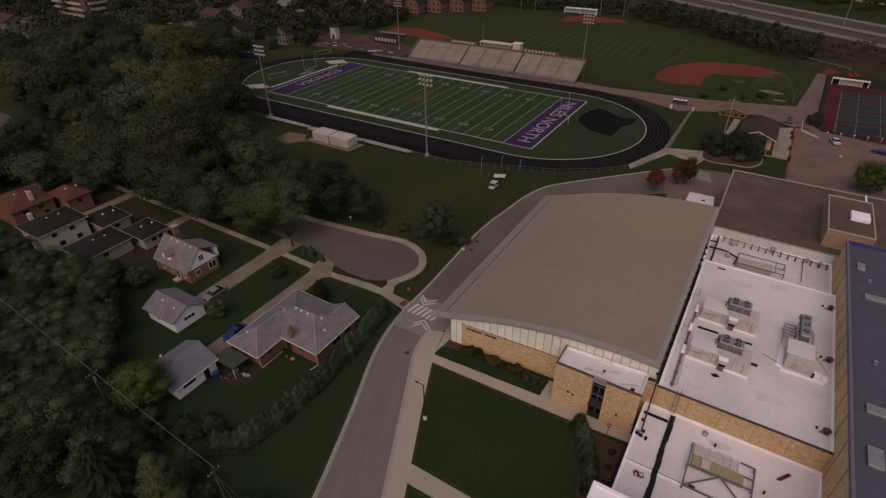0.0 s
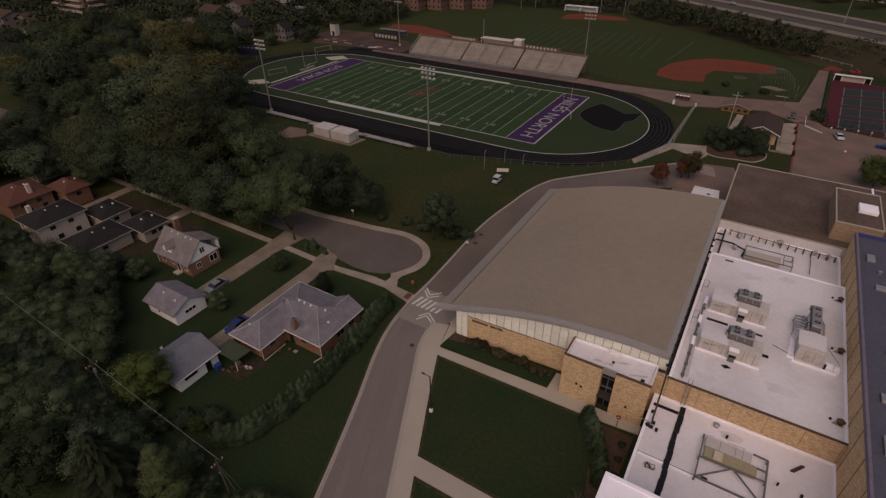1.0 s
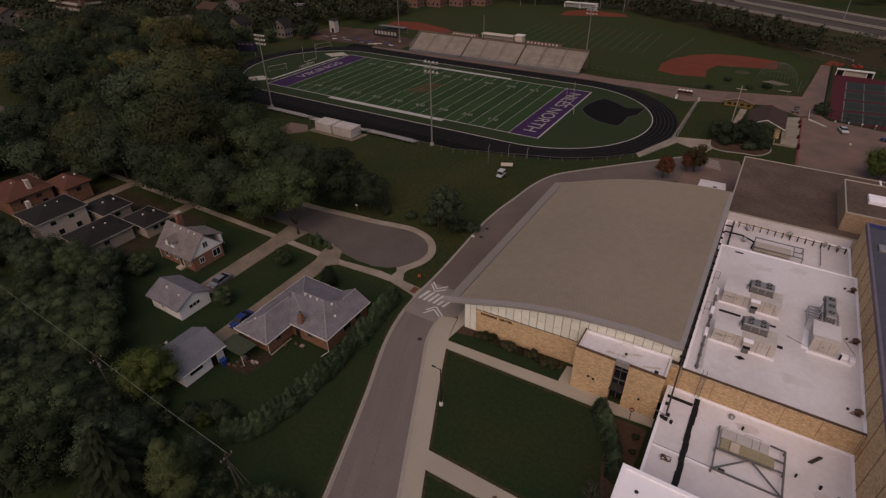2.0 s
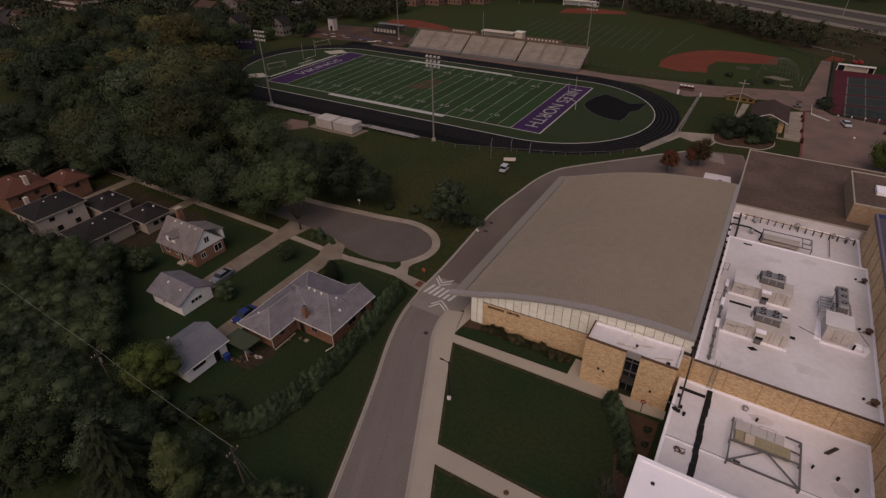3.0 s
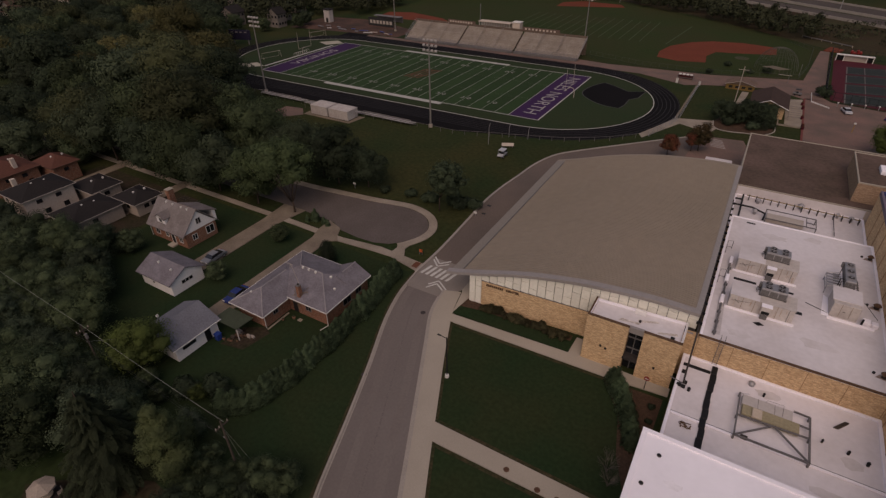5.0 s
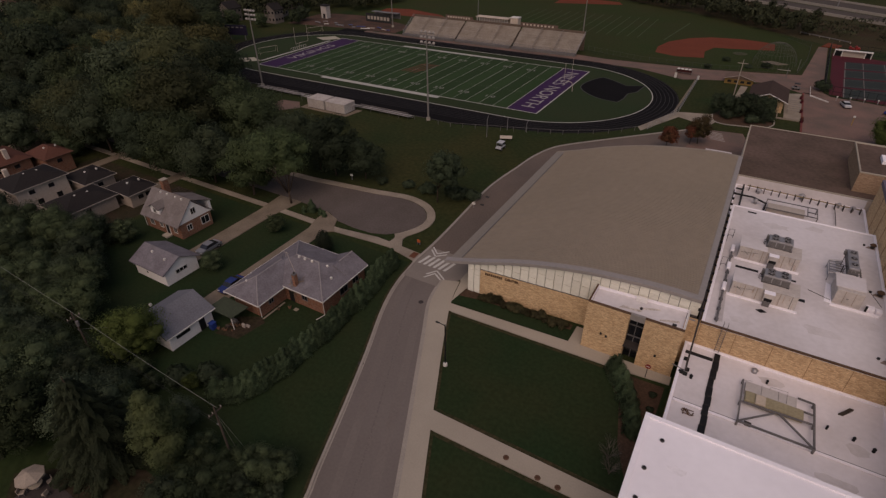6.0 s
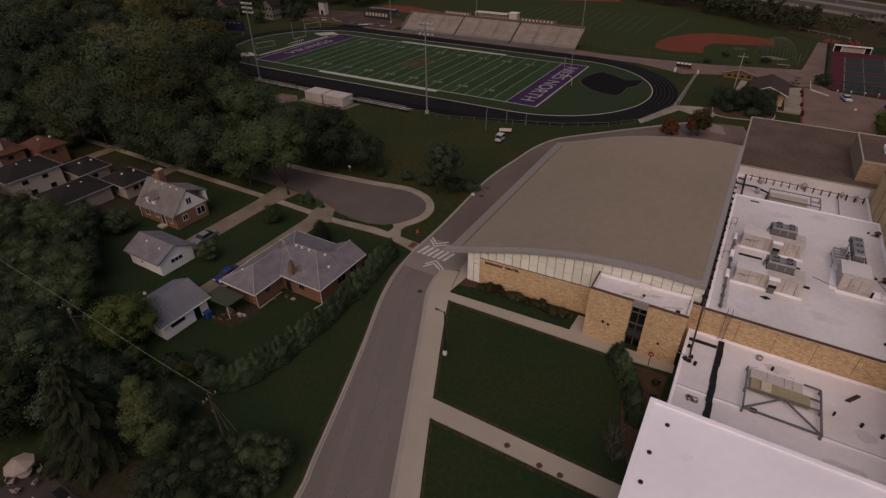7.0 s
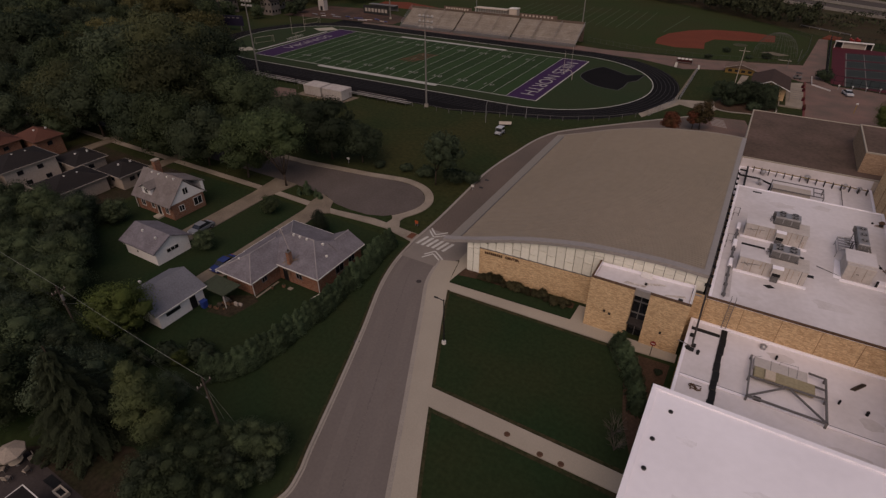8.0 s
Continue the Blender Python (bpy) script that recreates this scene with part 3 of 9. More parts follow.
sheet("running_track", oval(38.6), -0.2, 0.02, TRACK, "black rubber running track with thin lane lines", "running track")
sheet("running_track", [(-112, -18.4), (-16, -18.4), (-6, -15.4), (2, -13.2), (2, -8), (-112, -8)], -0.2, 0.016, TRACK, "black rubber straight beside the pitch", "running track")
sheet("running_track", [(-122, 56), (-8, 56), (8, 60.6), (-8, 64.4), (-122, 66.5)], -0.2, 0.016, TRACK, "black rubber straight before the stand", "running track")
LANE = mat("lane_line_paint", (0.06, 0.057, 0.06), 0.9, 0.2, 0.5, 5, 0.1)
lanes = thing("lane_lines", (-54, 24, 0.02), "thin pale lane lines on the track", "lane lines", kind="structure")
for i in range(1, 7):
    pts = oval(31.2 + 1.2 * i)
    part("lane_line", ribbon([Vector(p) for p in pts + pts[:1]], [Vector(p) for p in oval(31.2 + 1.2 * i - 0.11) + oval(31.2 + 1.2 * i - 0.11)[:1]], 0.01, 0.026), LANE, lanes)
sheet("infield_turf", oval(31.0), -0.2, 0.03, mat("dull_surround_turf", (0.0235, 0.038, 0.0175), 0.92, 0.14, 0.05, 2, 0.2, other=(0.028, 0.037, 0.018), spec=0.06), "green turf inside the running track", "turf")
edge = [Vector(p) for p in oval(31.2)]
tagged(part("kerb", ribbon(edge + edge[:1], [Vector(p) for p in oval(30.95)] + [Vector(oval(30.95)[0])], 0.0, 0.08), PAINT, None, kind="structure"), "white inner kerb of the track", "kerb")

pitch = thing("football_pitch", (-54.86, 24.38, 0.03), "green football pitch with white lines and purple end zones", "football pitch", kind="structure")
YD = 0.9144
HASH = mat("thin_hash_paint", (0.12, 0.125, 0.1), 0.9, 0.15, 0.6, 6, 0.1)
for i in range(20):
    x0 = -100.58 + 5 * YD * i
    part("turf_band", slab([(x0, 0), (x0 + 5 * YD, 0), (x0 + 5 * YD, 48.77), (x0, 48.77)], 0.02, 0.036), TURF if i % 2 else TURF_DARK, pitch)
for x0, x1 in ((-109.73, -100.58), (-9.144, 0)):
    part("end_zone", slab([(x0, 0), (x1, 0), (x1, 48.77), (x0, 48.77)], 0.02, 0.036), PURPLE, pitch, "purple end zone")
for i in range(21):
    x = -100.58 + 5 * YD * i
    w = 0.09 if i in (0, 20) else 0.05
    part("yard_line", slab([(x - w, 0), (x + w, 0), (x + w, 48.77), (x - w, 48.77)], 0.03, 0.046), PAINT, pitch)
for x0, x1, y0, y1 in ((-109.9, 0.2, -0.15, 0.15), (-109.9, 0.2, 48.62, 48.92), (-109.95, -109.65, 0, 48.77), (-0.1, 0.3, 0, 48.77)):
    part("boundary_line", slab([(x0, y0), (x1, y0), (x1, y1), (x0, y1)], 0.03, 0.05), PAINT, pitch)
for y0, y1 in ((-1.75, -0.1), (48.85, 50.3)):
    part("team_box_line", slab([(-78.2, y0), (-31.5, y0), (-31.5, y1), (-78.2, y1)], 0.03, 0.054), PAINT, pitch, "broad white band beside the pitch")
bm = bmesh.new()
for i in range(1, 100):
    x = -100.58 + YD * i
    if i % 5:
        for y in (0.2, 16.2, 31.9, 47.9):
            prism(bm, [(x - 0.05, y), (x + 0.05, y), (x + 0.05, y + 0.6), (x - 0.05, y + 0.6)], 0.03, 0.047)
part("hash_marks", bm, HASH, pitch, kind="stuff")


WORNPAINT = mat("worn_field_paint", (0.3, 0.28, 0.27), 0.9, 0.2, 0.6, 6, 0.1)


def lay_word(text, size, x, y, turn, sx=1.0, name="numeral", z=0.05):
    me = letters(text, size)
    me.transform(Matrix.Diagonal((sx, 1, 1, 1)))
    me.materials.append(WORNPAINT)
    o = new(name, me)
    o.parent = pitch
    o.location = Vector((x, y, z)) - ORIGIN[pitch]
    o.rotation_euler = (0, 0, radians(turn))
    return o


for i, t in enumerate(("1 0", "2 0", "3 0", "4 0", "5 0", "4 0", "3 0", "2 0", "1 0")):
    x = -100.58 + 10 * YD * (i + 1)
    lay_word(t, 2.5, x, 7.6, 0, 1.15)
    lay_word(t, 2.5, x, 41.2, 180, 1.15)
lay_word("NILES NORTH", 6.0, -4.5, 24.4, -90, 1.1, "end_zone_lettering")
lay_word("VIKINGS", 5.2, -105.1, 24.4, 90, 1.3, "end_zone_lettering")
RUSTPAINT = mat("rust_turf_paint", (0.1, 0.045, 0.026), 0.9, 0.15, 0.3, 3, 0.1)
for k in range(4):
    x = -58.6 + 1.7 * k
    part("emblem_bar", slab([(x, 18.4), (x + 0.8, 18.4), (x + 3.4, 30.4), (x + 2.6, 30.4)], 0.03, 0.056), RUSTPAINT, pitch, "rust-coloured centre emblem")
for y, x0, x1 in ((20.4, -58.6, -51.0), (28.4, -57.0, -49.6)):
    part("emblem_bar", slab([(x0, y), (x1, y + 1.6), (x1, y + 2.4), (x0, y + 0.8)], 0.03, 0.058), RUSTPAINT, pitch)
# dark practice circle at the end of the pitch
dshape = smooth_line([(17.2, 21.0), (12.0, 21.8), (7.5, 24.6), (4.0, 28.6), (2.9, 32.6), (3.6, 38.0), (5.2, 42.4), (6.4, 44.4)], 4)
tagged(part("throwing_area", slab([tuple(p) for p in dshape] + [(10.5, 42.2), (15.6, 38.4), (20.6, 41.2), (19.9, 33.6), (17.8, 30.6), (17.9, 25.0)], 0.0, 0.05), TRACK, None, kind="structure"), "black rubber throwing area in the turf", "throwing area")
dpts = [tuple(p) for p in dshape] + [(10.5, 42.2), (15.6, 38.4), (20.6, 41.2), (19.9, 33.6), (17.8, 30.6), (17.9, 25.0), (17.2, 21.0)]
tagged(part("white_edge", ribbon([Vector(p) for p in dpts], offset_line(dpts, 0.28), 0.0, 0.058), LANE, None, kind="structure"), "thin pale edge round the throwing area", "line")
for pts in ([(-124.5, 1.0), (-118.0, -0.8), (-113.0, 4.2), (-119.0, 6.5)], [(-121.0, 44.5), (-115.0, 42.0), (-110.0, 47.6), (-115.5, 50.5)]):
    sheet("sand_pit", pts, 0.0, 0.06, mat("pale_sand", (0.36, 0.33, 0.27), 0.95, 0.12, 0.4, 4, 0.2), "pale sand landing pit", "sand pit")
sheet("runway", [(-113.2, 4.4), (-112.2, 4.4), (-111.2, 42.5), (-112.2, 42.5)], 0.0, 0.05, PAINT, "pale narrow jump runway", "runway")

# stand
stand = thing("grandstand", (-50, 71, 0), "long pale aluminium grandstand with many bench rows", "grandstand")
SECT = ((-90.0, -64.2), (-63.4, -38.2), (-37.4, -11.0))
ROWS_N = 15
AISLE = mat("worn_aisle_step", (0.25, 0.2, 0.165), 0.8, 0.15, 0.5, 3, 0.05)
bench = None
for x0, x1 in SECT:
    for i in range(ROWS_N):
        y, z = 67.2 + 0.62 * i, 1.0 + 0.36 * i
        part("bench", boxes((x0, x1, y, y + 0.28, z + 0.32, z + 0.4)), ALUMINIUM, stand)
        part("footboard", boxes((x0, x1, y + 0.28, y + 0.62, z - 0.05, z)), ALUMINIUM, stand)
        part("riser", boxes((x0, x1, y + 0.6, y + 0.63, z - 0.02, z + 0.36)), ALUMINIUM, stand)
    part("substructure", slab([(x0, 67.3), (x1, 67.3), (x1, 67.6), (x0, 67.6)], 0.0, 0.9), STEELDARK, stand)
    for k in range(2):
        xa = x0 + (x1 - x0) * (k + 1) / 3
        aisle = part("aisle", boxes((xa - 0.5, xa + 0.5, 67.2, 67.6, 0.6, 1.0)), STEELDARK, stand)
        for i in range(ROWS_N):
            part("step", boxes((xa - 0.55, xa + 0.55, 67.16 + 0.62 * i, 67.5 + 0.62 * i, 1.36 + 0.36 * i, 1.44 + 0.36 * i)), AISLE, aisle)
        part("handrail", tubes([(xa, 67.4, 1.4), (xa, 67.4, 2.4), (xa, 75.6, 7.2), (xa, 75.6, 6.3)], r=0.05, sides=4), STEEL, aisle)
    for h in (1.0, 1.5, 2.05):
        part("front_rail", tubes([(x0 + 0.3, 66.7, h), (x1 - 0.3, 66.7, h)], r=0.04, sides=4), STEEL, stand)
    for k in range(11):
        xx = x0 + 0.3 + (x1 - x0 - 0.6) * k / 10
        part("front_post", tubes([(xx, 66.7, 0), (xx, 66.7, 2.05)], r=0.04, sides=4), STEEL, stand)
    part("walkway", boxes((x0, x1, 66.0, 67.2, 0.85, 0.98)), STEELDARK, stand)
    part("front_fascia", boxes((x0, x1, 65.9, 66.0, 0.1, 0.98)), STEELDARK, stand, "dark front skirt")
    zt = 1.0 + 0.36 * ROWS_N
    part("back_panel", boxes((x0, x1, 67.2 + 0.62 * ROWS_N, 67.3 + 0.62 * ROWS_N, 0.2, zt + 0.9)), mat("weathered_brown_board", (0.13, 0.095, 0.075), 0.9, 0.2, 0.2, 2, 0.1), stand, "brown back fence")
for xs_, w in ((-90.3, 0.12), (-11.0, 0.12)):
    for h in (0.0, 0.5, 1.0):
        part("side_rail", tubes([(xs_, 66.8, 1.1 + h), (xs_, 76.6, 6.6 + h)], r=0.05, sides=4), STEEL, stand)
press = thing("press_box", (-51.5, 77.5, 0), "long open-fronted press box on the stand", "press box")
part("floor", boxes((-58.5, -44.5, 76.7, 79.6, 5.9, 6.2)), STEELDARK, press)
part("back_wall", boxes((-58.5, -44.5, 79.4, 79.6, 6.2, 8.7)), STUCCO, press)
part("roof", boxes((-58.9, -44.1, 76.2, 79.9, 8.7, 8.95), bevel=0.05), STUCCO, press)
part("counter", boxes((-58.5, -44.5, 76.7, 76.9, 6.2, 7.1)), STUCCO, press)
for k in range(13):
    x = -58.5 + 14 * k / 12
    part("post", boxes((x - 0.09, x + 0.09, 76.65, 76.85, 7.1, 8.7)), TRIM, press)
for k in range(6):
    x = -58 + 13 * k / 5
    part("leg", boxes((x - 0.15, x + 0.15, 78.6, 78.9, 0, 5.9)), STEELDARK, press)
tower = thing("camera_tower", (-41.5, 78.5, 0), "tan boxy tower behind the stand", "tower")
part("shaft", boxes((-43.3, -39.9, 77.0, 80.0, 0, 9.4)), STUCCO, tower)
part("cap", boxes((-43.5, -39.7, 76.8, 80.2, 9.4, 9.65), bevel=0.04), TRIM, tower)
part("window", boxes((-42.8, -40.4, 76.93, 77.02, 7.4, 8.6)), STUCCO, tower)
for x0, x1 in ((-74.0, -60.5), (-38.5, -22.5)):
    bs = thing("sign_board", ((x0 + x1) / 2, 77.2, 0), "long brown board with pale lettering bars on the stand", "sign board")
    part("board", boxes((x0, x1, 76.85, 77.0, 6.5, 8.3)), mat("brown_sign_board", (0.12, 0.08, 0.065), 0.85, 0.15, 0.3, 3, 0.05), bs)
    for k in range(9):
        xx = x0 + 1.0 + (x1 - x0 - 2) * k / 9
        part("lettering_bar", boxes((xx, xx + 0.8, 76.78, 76.84, 7.0, 7.9)), STUCCO, bs)
    for xx in (x0 + 1, x1 - 1):
        part("post", boxes((xx - 0.1, xx + 0.1, 77.0, 77.2, 0, 8.2)), STEELDARK, bs)


# floodlights
LAMPGREY = mat("grey_lamp_housing", (0.4, 0.37, 0.35), 0.5, 0.1, 0.5, 4, 0.03)
MAST = mat("dull_mast_steel", (0.22, 0.205, 0.195), 0.6, 0.12, 0.5, 4, 0.03, metal=0.3)
def floodlight(x, y, h, rows=3, cols=4):
    t = thing("floodlight_mast", (x, y, 0), "tall grey steel floodlight mast with lamp bank", "floodlight", "stadium floodlights")
    part("pole", tubes([(x, y, 0), (x, y, h * 0.5), (x, y, h)], r=0.26, r2=0.12, sides=8), MAST, t)
    part("base", tubes([(x, y, 0), (x, y, 0.8)], r=0.55, sides=10), CONCRETE, t)
    for r in range(rows):
        z = h - 0.3 - 1.25 * r
        bar = part("crossbar", boxes((x - 2.0, x + 2.0, y - 0.08, y + 0.08, z - 0.08, z + 0.08)), MAST, t)
        for c in range(cols):
            xx = x - 1.8 + 3.6 * c / (cols - 1)
            bm = tubes([(xx, y + 0.05, z + 0.28), (xx, y + 0.5, z + 0.1)], r=0.18, r2=0.38, sides=8)
            part("lamp", bm, LAMPGREY, bar, "pale lamp housing")
    return t


for x, y, h in ((-88.1, -18.6, 23.0), (-23.8, -19.3, 23.0), (-12.4, 77.6, 23.0), (-104.2, 79.0, 22.0)):
    floodlight(x, y, h)

# ---- gym with the arched roof ----
def gym_z(x):
    return float(np.interp(x, [17.2, 19.3, 23.4, 27.7, 31.7, 35.5, 39.2, 42.8, 46.2, 49.5, 52.9], [4.55, 5.0, 6.05, 7.34, 8.24, 8.9, 9.35, 9.56, 9.7, 9.66, 9.4]))


def gym_front(x):
    return -81.0 + (x - 17.2) * 2.2 / 35.7


def gym_back(x):
    return -33.2 + (x - 17.2) * 4.5 / 35.7


def curved(x0, x1, y0, y1, top, thick, n=24, bm=None):
    """A sheet that follows the gym roof between two lines; y0 and y1 are functions of x."""
    bm = bm or bmesh.new()
    rows = []
    for i in range(n + 1):
        x = x0 + (x1 - x0) * i / n
        z = sum(gym_z(x + 0.8 * k) for k in (-1, -0.5, 0, 0.5, 1)) / 5 + top
        rows.append([bm.verts.new((x, y0(x), z - thick)), bm.verts.new((x, y0(x), z)), bm.verts.new((x, y1(x), z)), bm.verts.new((x, y1(x), z - thick))])
    for r, s in zip(rows, rows[1:]):
        for i in range(4):
            j = (i + 1) % 4
            bm.faces.new((r[i], r[j], s[j], s[i]))
    bm.faces.new(rows[0]), bm.faces.new(rows[-1][::-1])
    bmesh.ops.recalc_face_normals(bm, faces=bm.faces)
    return bm


EAVE = mat("grey_tan_eave_metal", (0.23, 0.2, 0.172), 0.55, 0.06, 0.15, 2, 0.02, metal=0.12)
gym = thing("gym", (36, -56, 0), "long gym with a curved tan metal roof and buff stone walls", "gym")
roof = part("roof", curved(18.0, 52.9, gym_front, gym_back, 0.0, 0.35), GYMROOF, gym, "tan standing-seam metal roof, arched")
bm = bmesh.new()
k = 0
y = -80.2
while y < -29.3:
    x0 = max(19.9, 17.2 + (y + 33.2) * 35.7 / 4.5 + 0.2) if y > -33.2 else 19.9
    x1 = 52.2
    if y < -78.4:
        x1 = min(52.2, 17.2 + (y + 81) * 35.7 / 2.2 - 1)
    if x1 - x0 > 1:
        curved(x0, x1, lambda x, y=y: y, lambda x, y=y: y + 0.045, 0.07, 0.09, 18, bm)
    y += 0.46
part("seams", bm, GYMROOF, roof, "raised roof seams", kind="stuff")
part("front_trim", curved(17.4, 53.0, lambda x: gym_front(x) - 0.22, lambda x: gym_front(x) + 0.8, 0.14, 0.48), ROOFEDGE, roof, "grey metal edge of the roof")
part("back_trim", curved(18.0, 53.0, lambda x: gym_back(x) - 0.7, lambda x: gym_back(x) + 0.1, 0.06, 0.45), GYMROOF, roof)
part("eave_trim", curved(17.9, 19.66, lambda x: gym_front(x) - 0.05, lambda x: gym_back(x), 0.05, 0.4, 6), EAVE, roof, "wide greyish metal eave")
part("side_trim", curved(52.35, 53.05, lambda x: gym_front(x) + 0.1, lambda x: gym_back(x) - 0.2, 0.08, 0.5, 4), ROOFEDGE, roof)
part("gutter_line", curved(19.66, 19.82, lambda x: gym_front(x) + 1.1, lambda x: gym_back(x) - 2.0, 0.12, 0.12, 2), STEELDARK, roof, "dark snow rail along the eave")
part("wall", slab([(21.2, -80.1), (53.0, -78.6), (53.0, -29.6), (21.2, -33.2)], 0.0, 4.6), SIDING, gym, "pale side walls")
part("upper_wall", boxes((52.3, 52.85, -78.2, -29.8, 4.6, 9.0)), SIDING, gym)
bm = bmesh.new()
for i in range(24):
    xa, xb = 21.2 + 31.8 * i / 24, 21.2 + 31.8 * (i + 1) / 24
    vs = []
    for yy in (-79.8, -79.4):
        for xx, zz in ((xa, 4.6), (xb, 4.6), (xb, gym_z(xb) - 0.3), (xa, gym_z(xa) - 0.3)):
            vs.append(bm.verts.new((xx, gym_front(xx) + yy + 80.05, zz)))
    for f in ((0, 1, 2, 3), (7, 6, 5, 4), (0, 4, 5, 1), (1, 5, 6, 2), (2, 6, 7, 3), (3, 7, 4, 0)):
        bm.faces.new([vs[j] for j in f])
front = part("front_wall", bm, STEELDARK, gym, "dark backing behind the white panels")
rnd = random.Random(4)
x = 21.25
i = 0
while x < 52.7:
    w = 1.02 if x < 23 else 1.24
    lo = 0.1 if x < 23.0 else (4.74 if x < 40.2 else 6.9)
    hi = min(gym_z(x), gym_z(x + w)) - 0.26
    cuts = [lo]
    if hi - lo > 1.6:
        cuts.append(lo + (hi - lo) * (0.34, 0.62, 0.45, 0.7)[i % 4])
    if hi - lo > 4.2:
        cuts.append(lo + (hi - lo) * 0.8)
    cuts = sorted(cuts) + [hi]
    yy = gym_front(x + w / 2) + 0.16
    for a, b in zip(cuts, cuts[1:]):
        if b - a > 0.15:
            part("panel", boxes((x + 0.03, x + w - 0.045, yy - 0.1 - rnd.random() * 0.01, yy + 0.2, a + 0.035, b - 0.04)), PANEL, front)
    x += w
    i += 1
part("plinth_wall", slab([(23.3, gym_front(23.3) + 0.03), (40.4, gym_front(40.4) + 0.03), (40.4, -79.2), (23.3, -79.6)], 0.0, 4.68), STONE, gym, "buff stone lower wall")
part("coping", slab([(23.28, gym_front(23.28) - 0.02), (40.4, gym_front(40.4) - 0.02), (40.4, -79.4), (23.28, -80.3)], 4.68, 4.72), STEELDARK, gym)
for i in range(9):
    x = 24.1 + 0.31 * i
    part("lettering_bar", boxes((x, x + 0.22, gym_front(x) - 0.06, gym_front(x) + 0.04, 3.98, 4.34)), RUST, gym, "brown raised letter on the wall")
word = letters("CENTER", 0.52, 0.08, 0.018)
word.transform(Matrix.Translation((28.3, gym_front(28.3) - 0.02, 4.16)) @ pose(0, 0, 0, 90, 0, 3.5) @ Matrix.Diagonal((1.1, 1, 1, 1)))
word.transform(Matrix.Translation(-ORIGIN[gym]))
word.materials.append(RUST)
sign_word = new("lettering", word)
sign_word.parent = gym
tagged(sign_word, "brown raised letters on the stone wall")
# entrance block
entry = thing("entrance_block", (46, -82, 0), "buff stone entrance block with a white flat roof", "entrance")
for xa, xb in ((40.4, 45.75), (47.6, 52.1)):
    part("wall", slab([(xa, -83.8), (xb, -83.75), (xb, -80.5), (xa, -80.5)], 0.0, 7.3), STONE, entry)
    for r in ((xa, xb, -83.85, -83.5, 7.3, 7.85), ):
        part("parapet", boxes(r), STONE, entry)
        part("coping", boxes((r[0] - 0.04, r[1] + 0.04, r[2] - 0.04, r[3] + 0.04, 7.85, 7.93)), RUST, entry, "brown metal coping")
part("parapet", boxes((40.4, 40.65, -83.5, -79.7, 7.3, 7.85)), MEMBRANE2, entry, "white-lined side parapet")
part("parapet", boxes((51.88, 52.1, -83.4, -79.2, 7.3, 7.85)), MEMBRANE2, entry, "white-lined side parapet")
part("coping", boxes((40.36, 40.6, -83.45, -79.7, 7.85, 7.91)), RUST, entry)
part("coping", boxes((51.94, 52.14, -83.4, -79.2, 7.85, 7.91)), TRIM, entry)
part("flat_roof", slab([(40.7, -83.5), (51.8, -83.5), (51.8, -79.2), (40.7, -79.7)], 7.1, 7.36), MEMBRANE, entry, "white roof with brown water stains")
WATERSTAIN = mat("dry_water_stain", (0.4, 0.34, 0.29), 0.9, 0.35, 1.2, 4, 0.02, other=(0.58, 0.53, 0.5))
for pts in ([(44.0, -82.4), (46.6, -82.1), (46.8, -81.7), (44.4, -81.8)], [(46.5, -81.6), (48.9, -80.6), (48.7, -80.3), (46.2, -81.2)], [(49.0, -82.6), (51.4, -81.9), (51.2, -81.5), (49.2, -82.2)]):
    part("stain", slab(pts, 7.3, 7.366), WATERSTAIN, entry)
part("back_upstand", slab([(40.7, -79.95), (51.85, -79.25), (51.85, -79.12), (40.7, -79.8)], 7.3, 7.75), MEMBRANE2, entry, "white upstand against the gym wall")
part("overflow_box", boxes((45.6, 47.0, -80.1, -79.6, 7.36, 7.95), bevel=0.03), SIDING, entry, "small white box on the roof")
part("roof_drain", tubes([(46.6, -81.5, 7.3), (46.6, -81.5, 7.62)], r=0.16, sides=8), PIPE, entry)
part("roof_vent", boxes((50.6, 51.1, -83.2, -82.7, 7.3, 7.75), bevel=0.04), BLACK, entry)
part("lintel", boxes((45.75, 47.6, -83.6, -83.2, 6.9, 7.8)), ROOFEDGE, entry)
glaze = part("glazing", boxes((45.75, 47.6, -82.6, -82.5, 0.1, 7.1)), GLASS, entry, "tall dark entrance glazing")
for z in (2.4, 3.6, 5.4):
    part("transom", boxes((45.75, 47.6, -82.72, -82.5, z, z + 0.14)), STEELDARK, glaze)
part("canopy", boxes((45.7, 47.65, -83.9, -82.6, 2.5, 2.75)), PIPE, entry)
part("mullion", boxes((46.6, 46.7, -82.7, -82.5, 0.1, 7.0)), STEELDARK, glaze)
for x, z in ((42.6, 3.2), (49.6, 2.6), (43.3, 3.0)):
    part("wall_lamp", boxes((x, x + 0.28, -84.0, -83.8, z, z + 0.3), bevel=0.04), BLACK, entry, "dark wall lamp")
for z in (3.2, 4.0, 4.8, 5.6, 6.4, 7.0):
    part("rung", boxes((52.2, 52.9, -80.1, -79.9, z, z + 0.1)), STEEL, entry)
stop = thing("sign_post", (49.4, -85.4, 0.1), "small red and white sign on a dark post", "sign")
part("post", tubes([(49.4, -85.4, 0.1), (49.4, -85.4, 2.3)], r=0.05, sides=6), BLACK, stop)
part("plate", tubes([(49.4, -85.42, 2.1), (49.4, -85.48, 2.1)], r=0.36, sides=8), RED, stop)
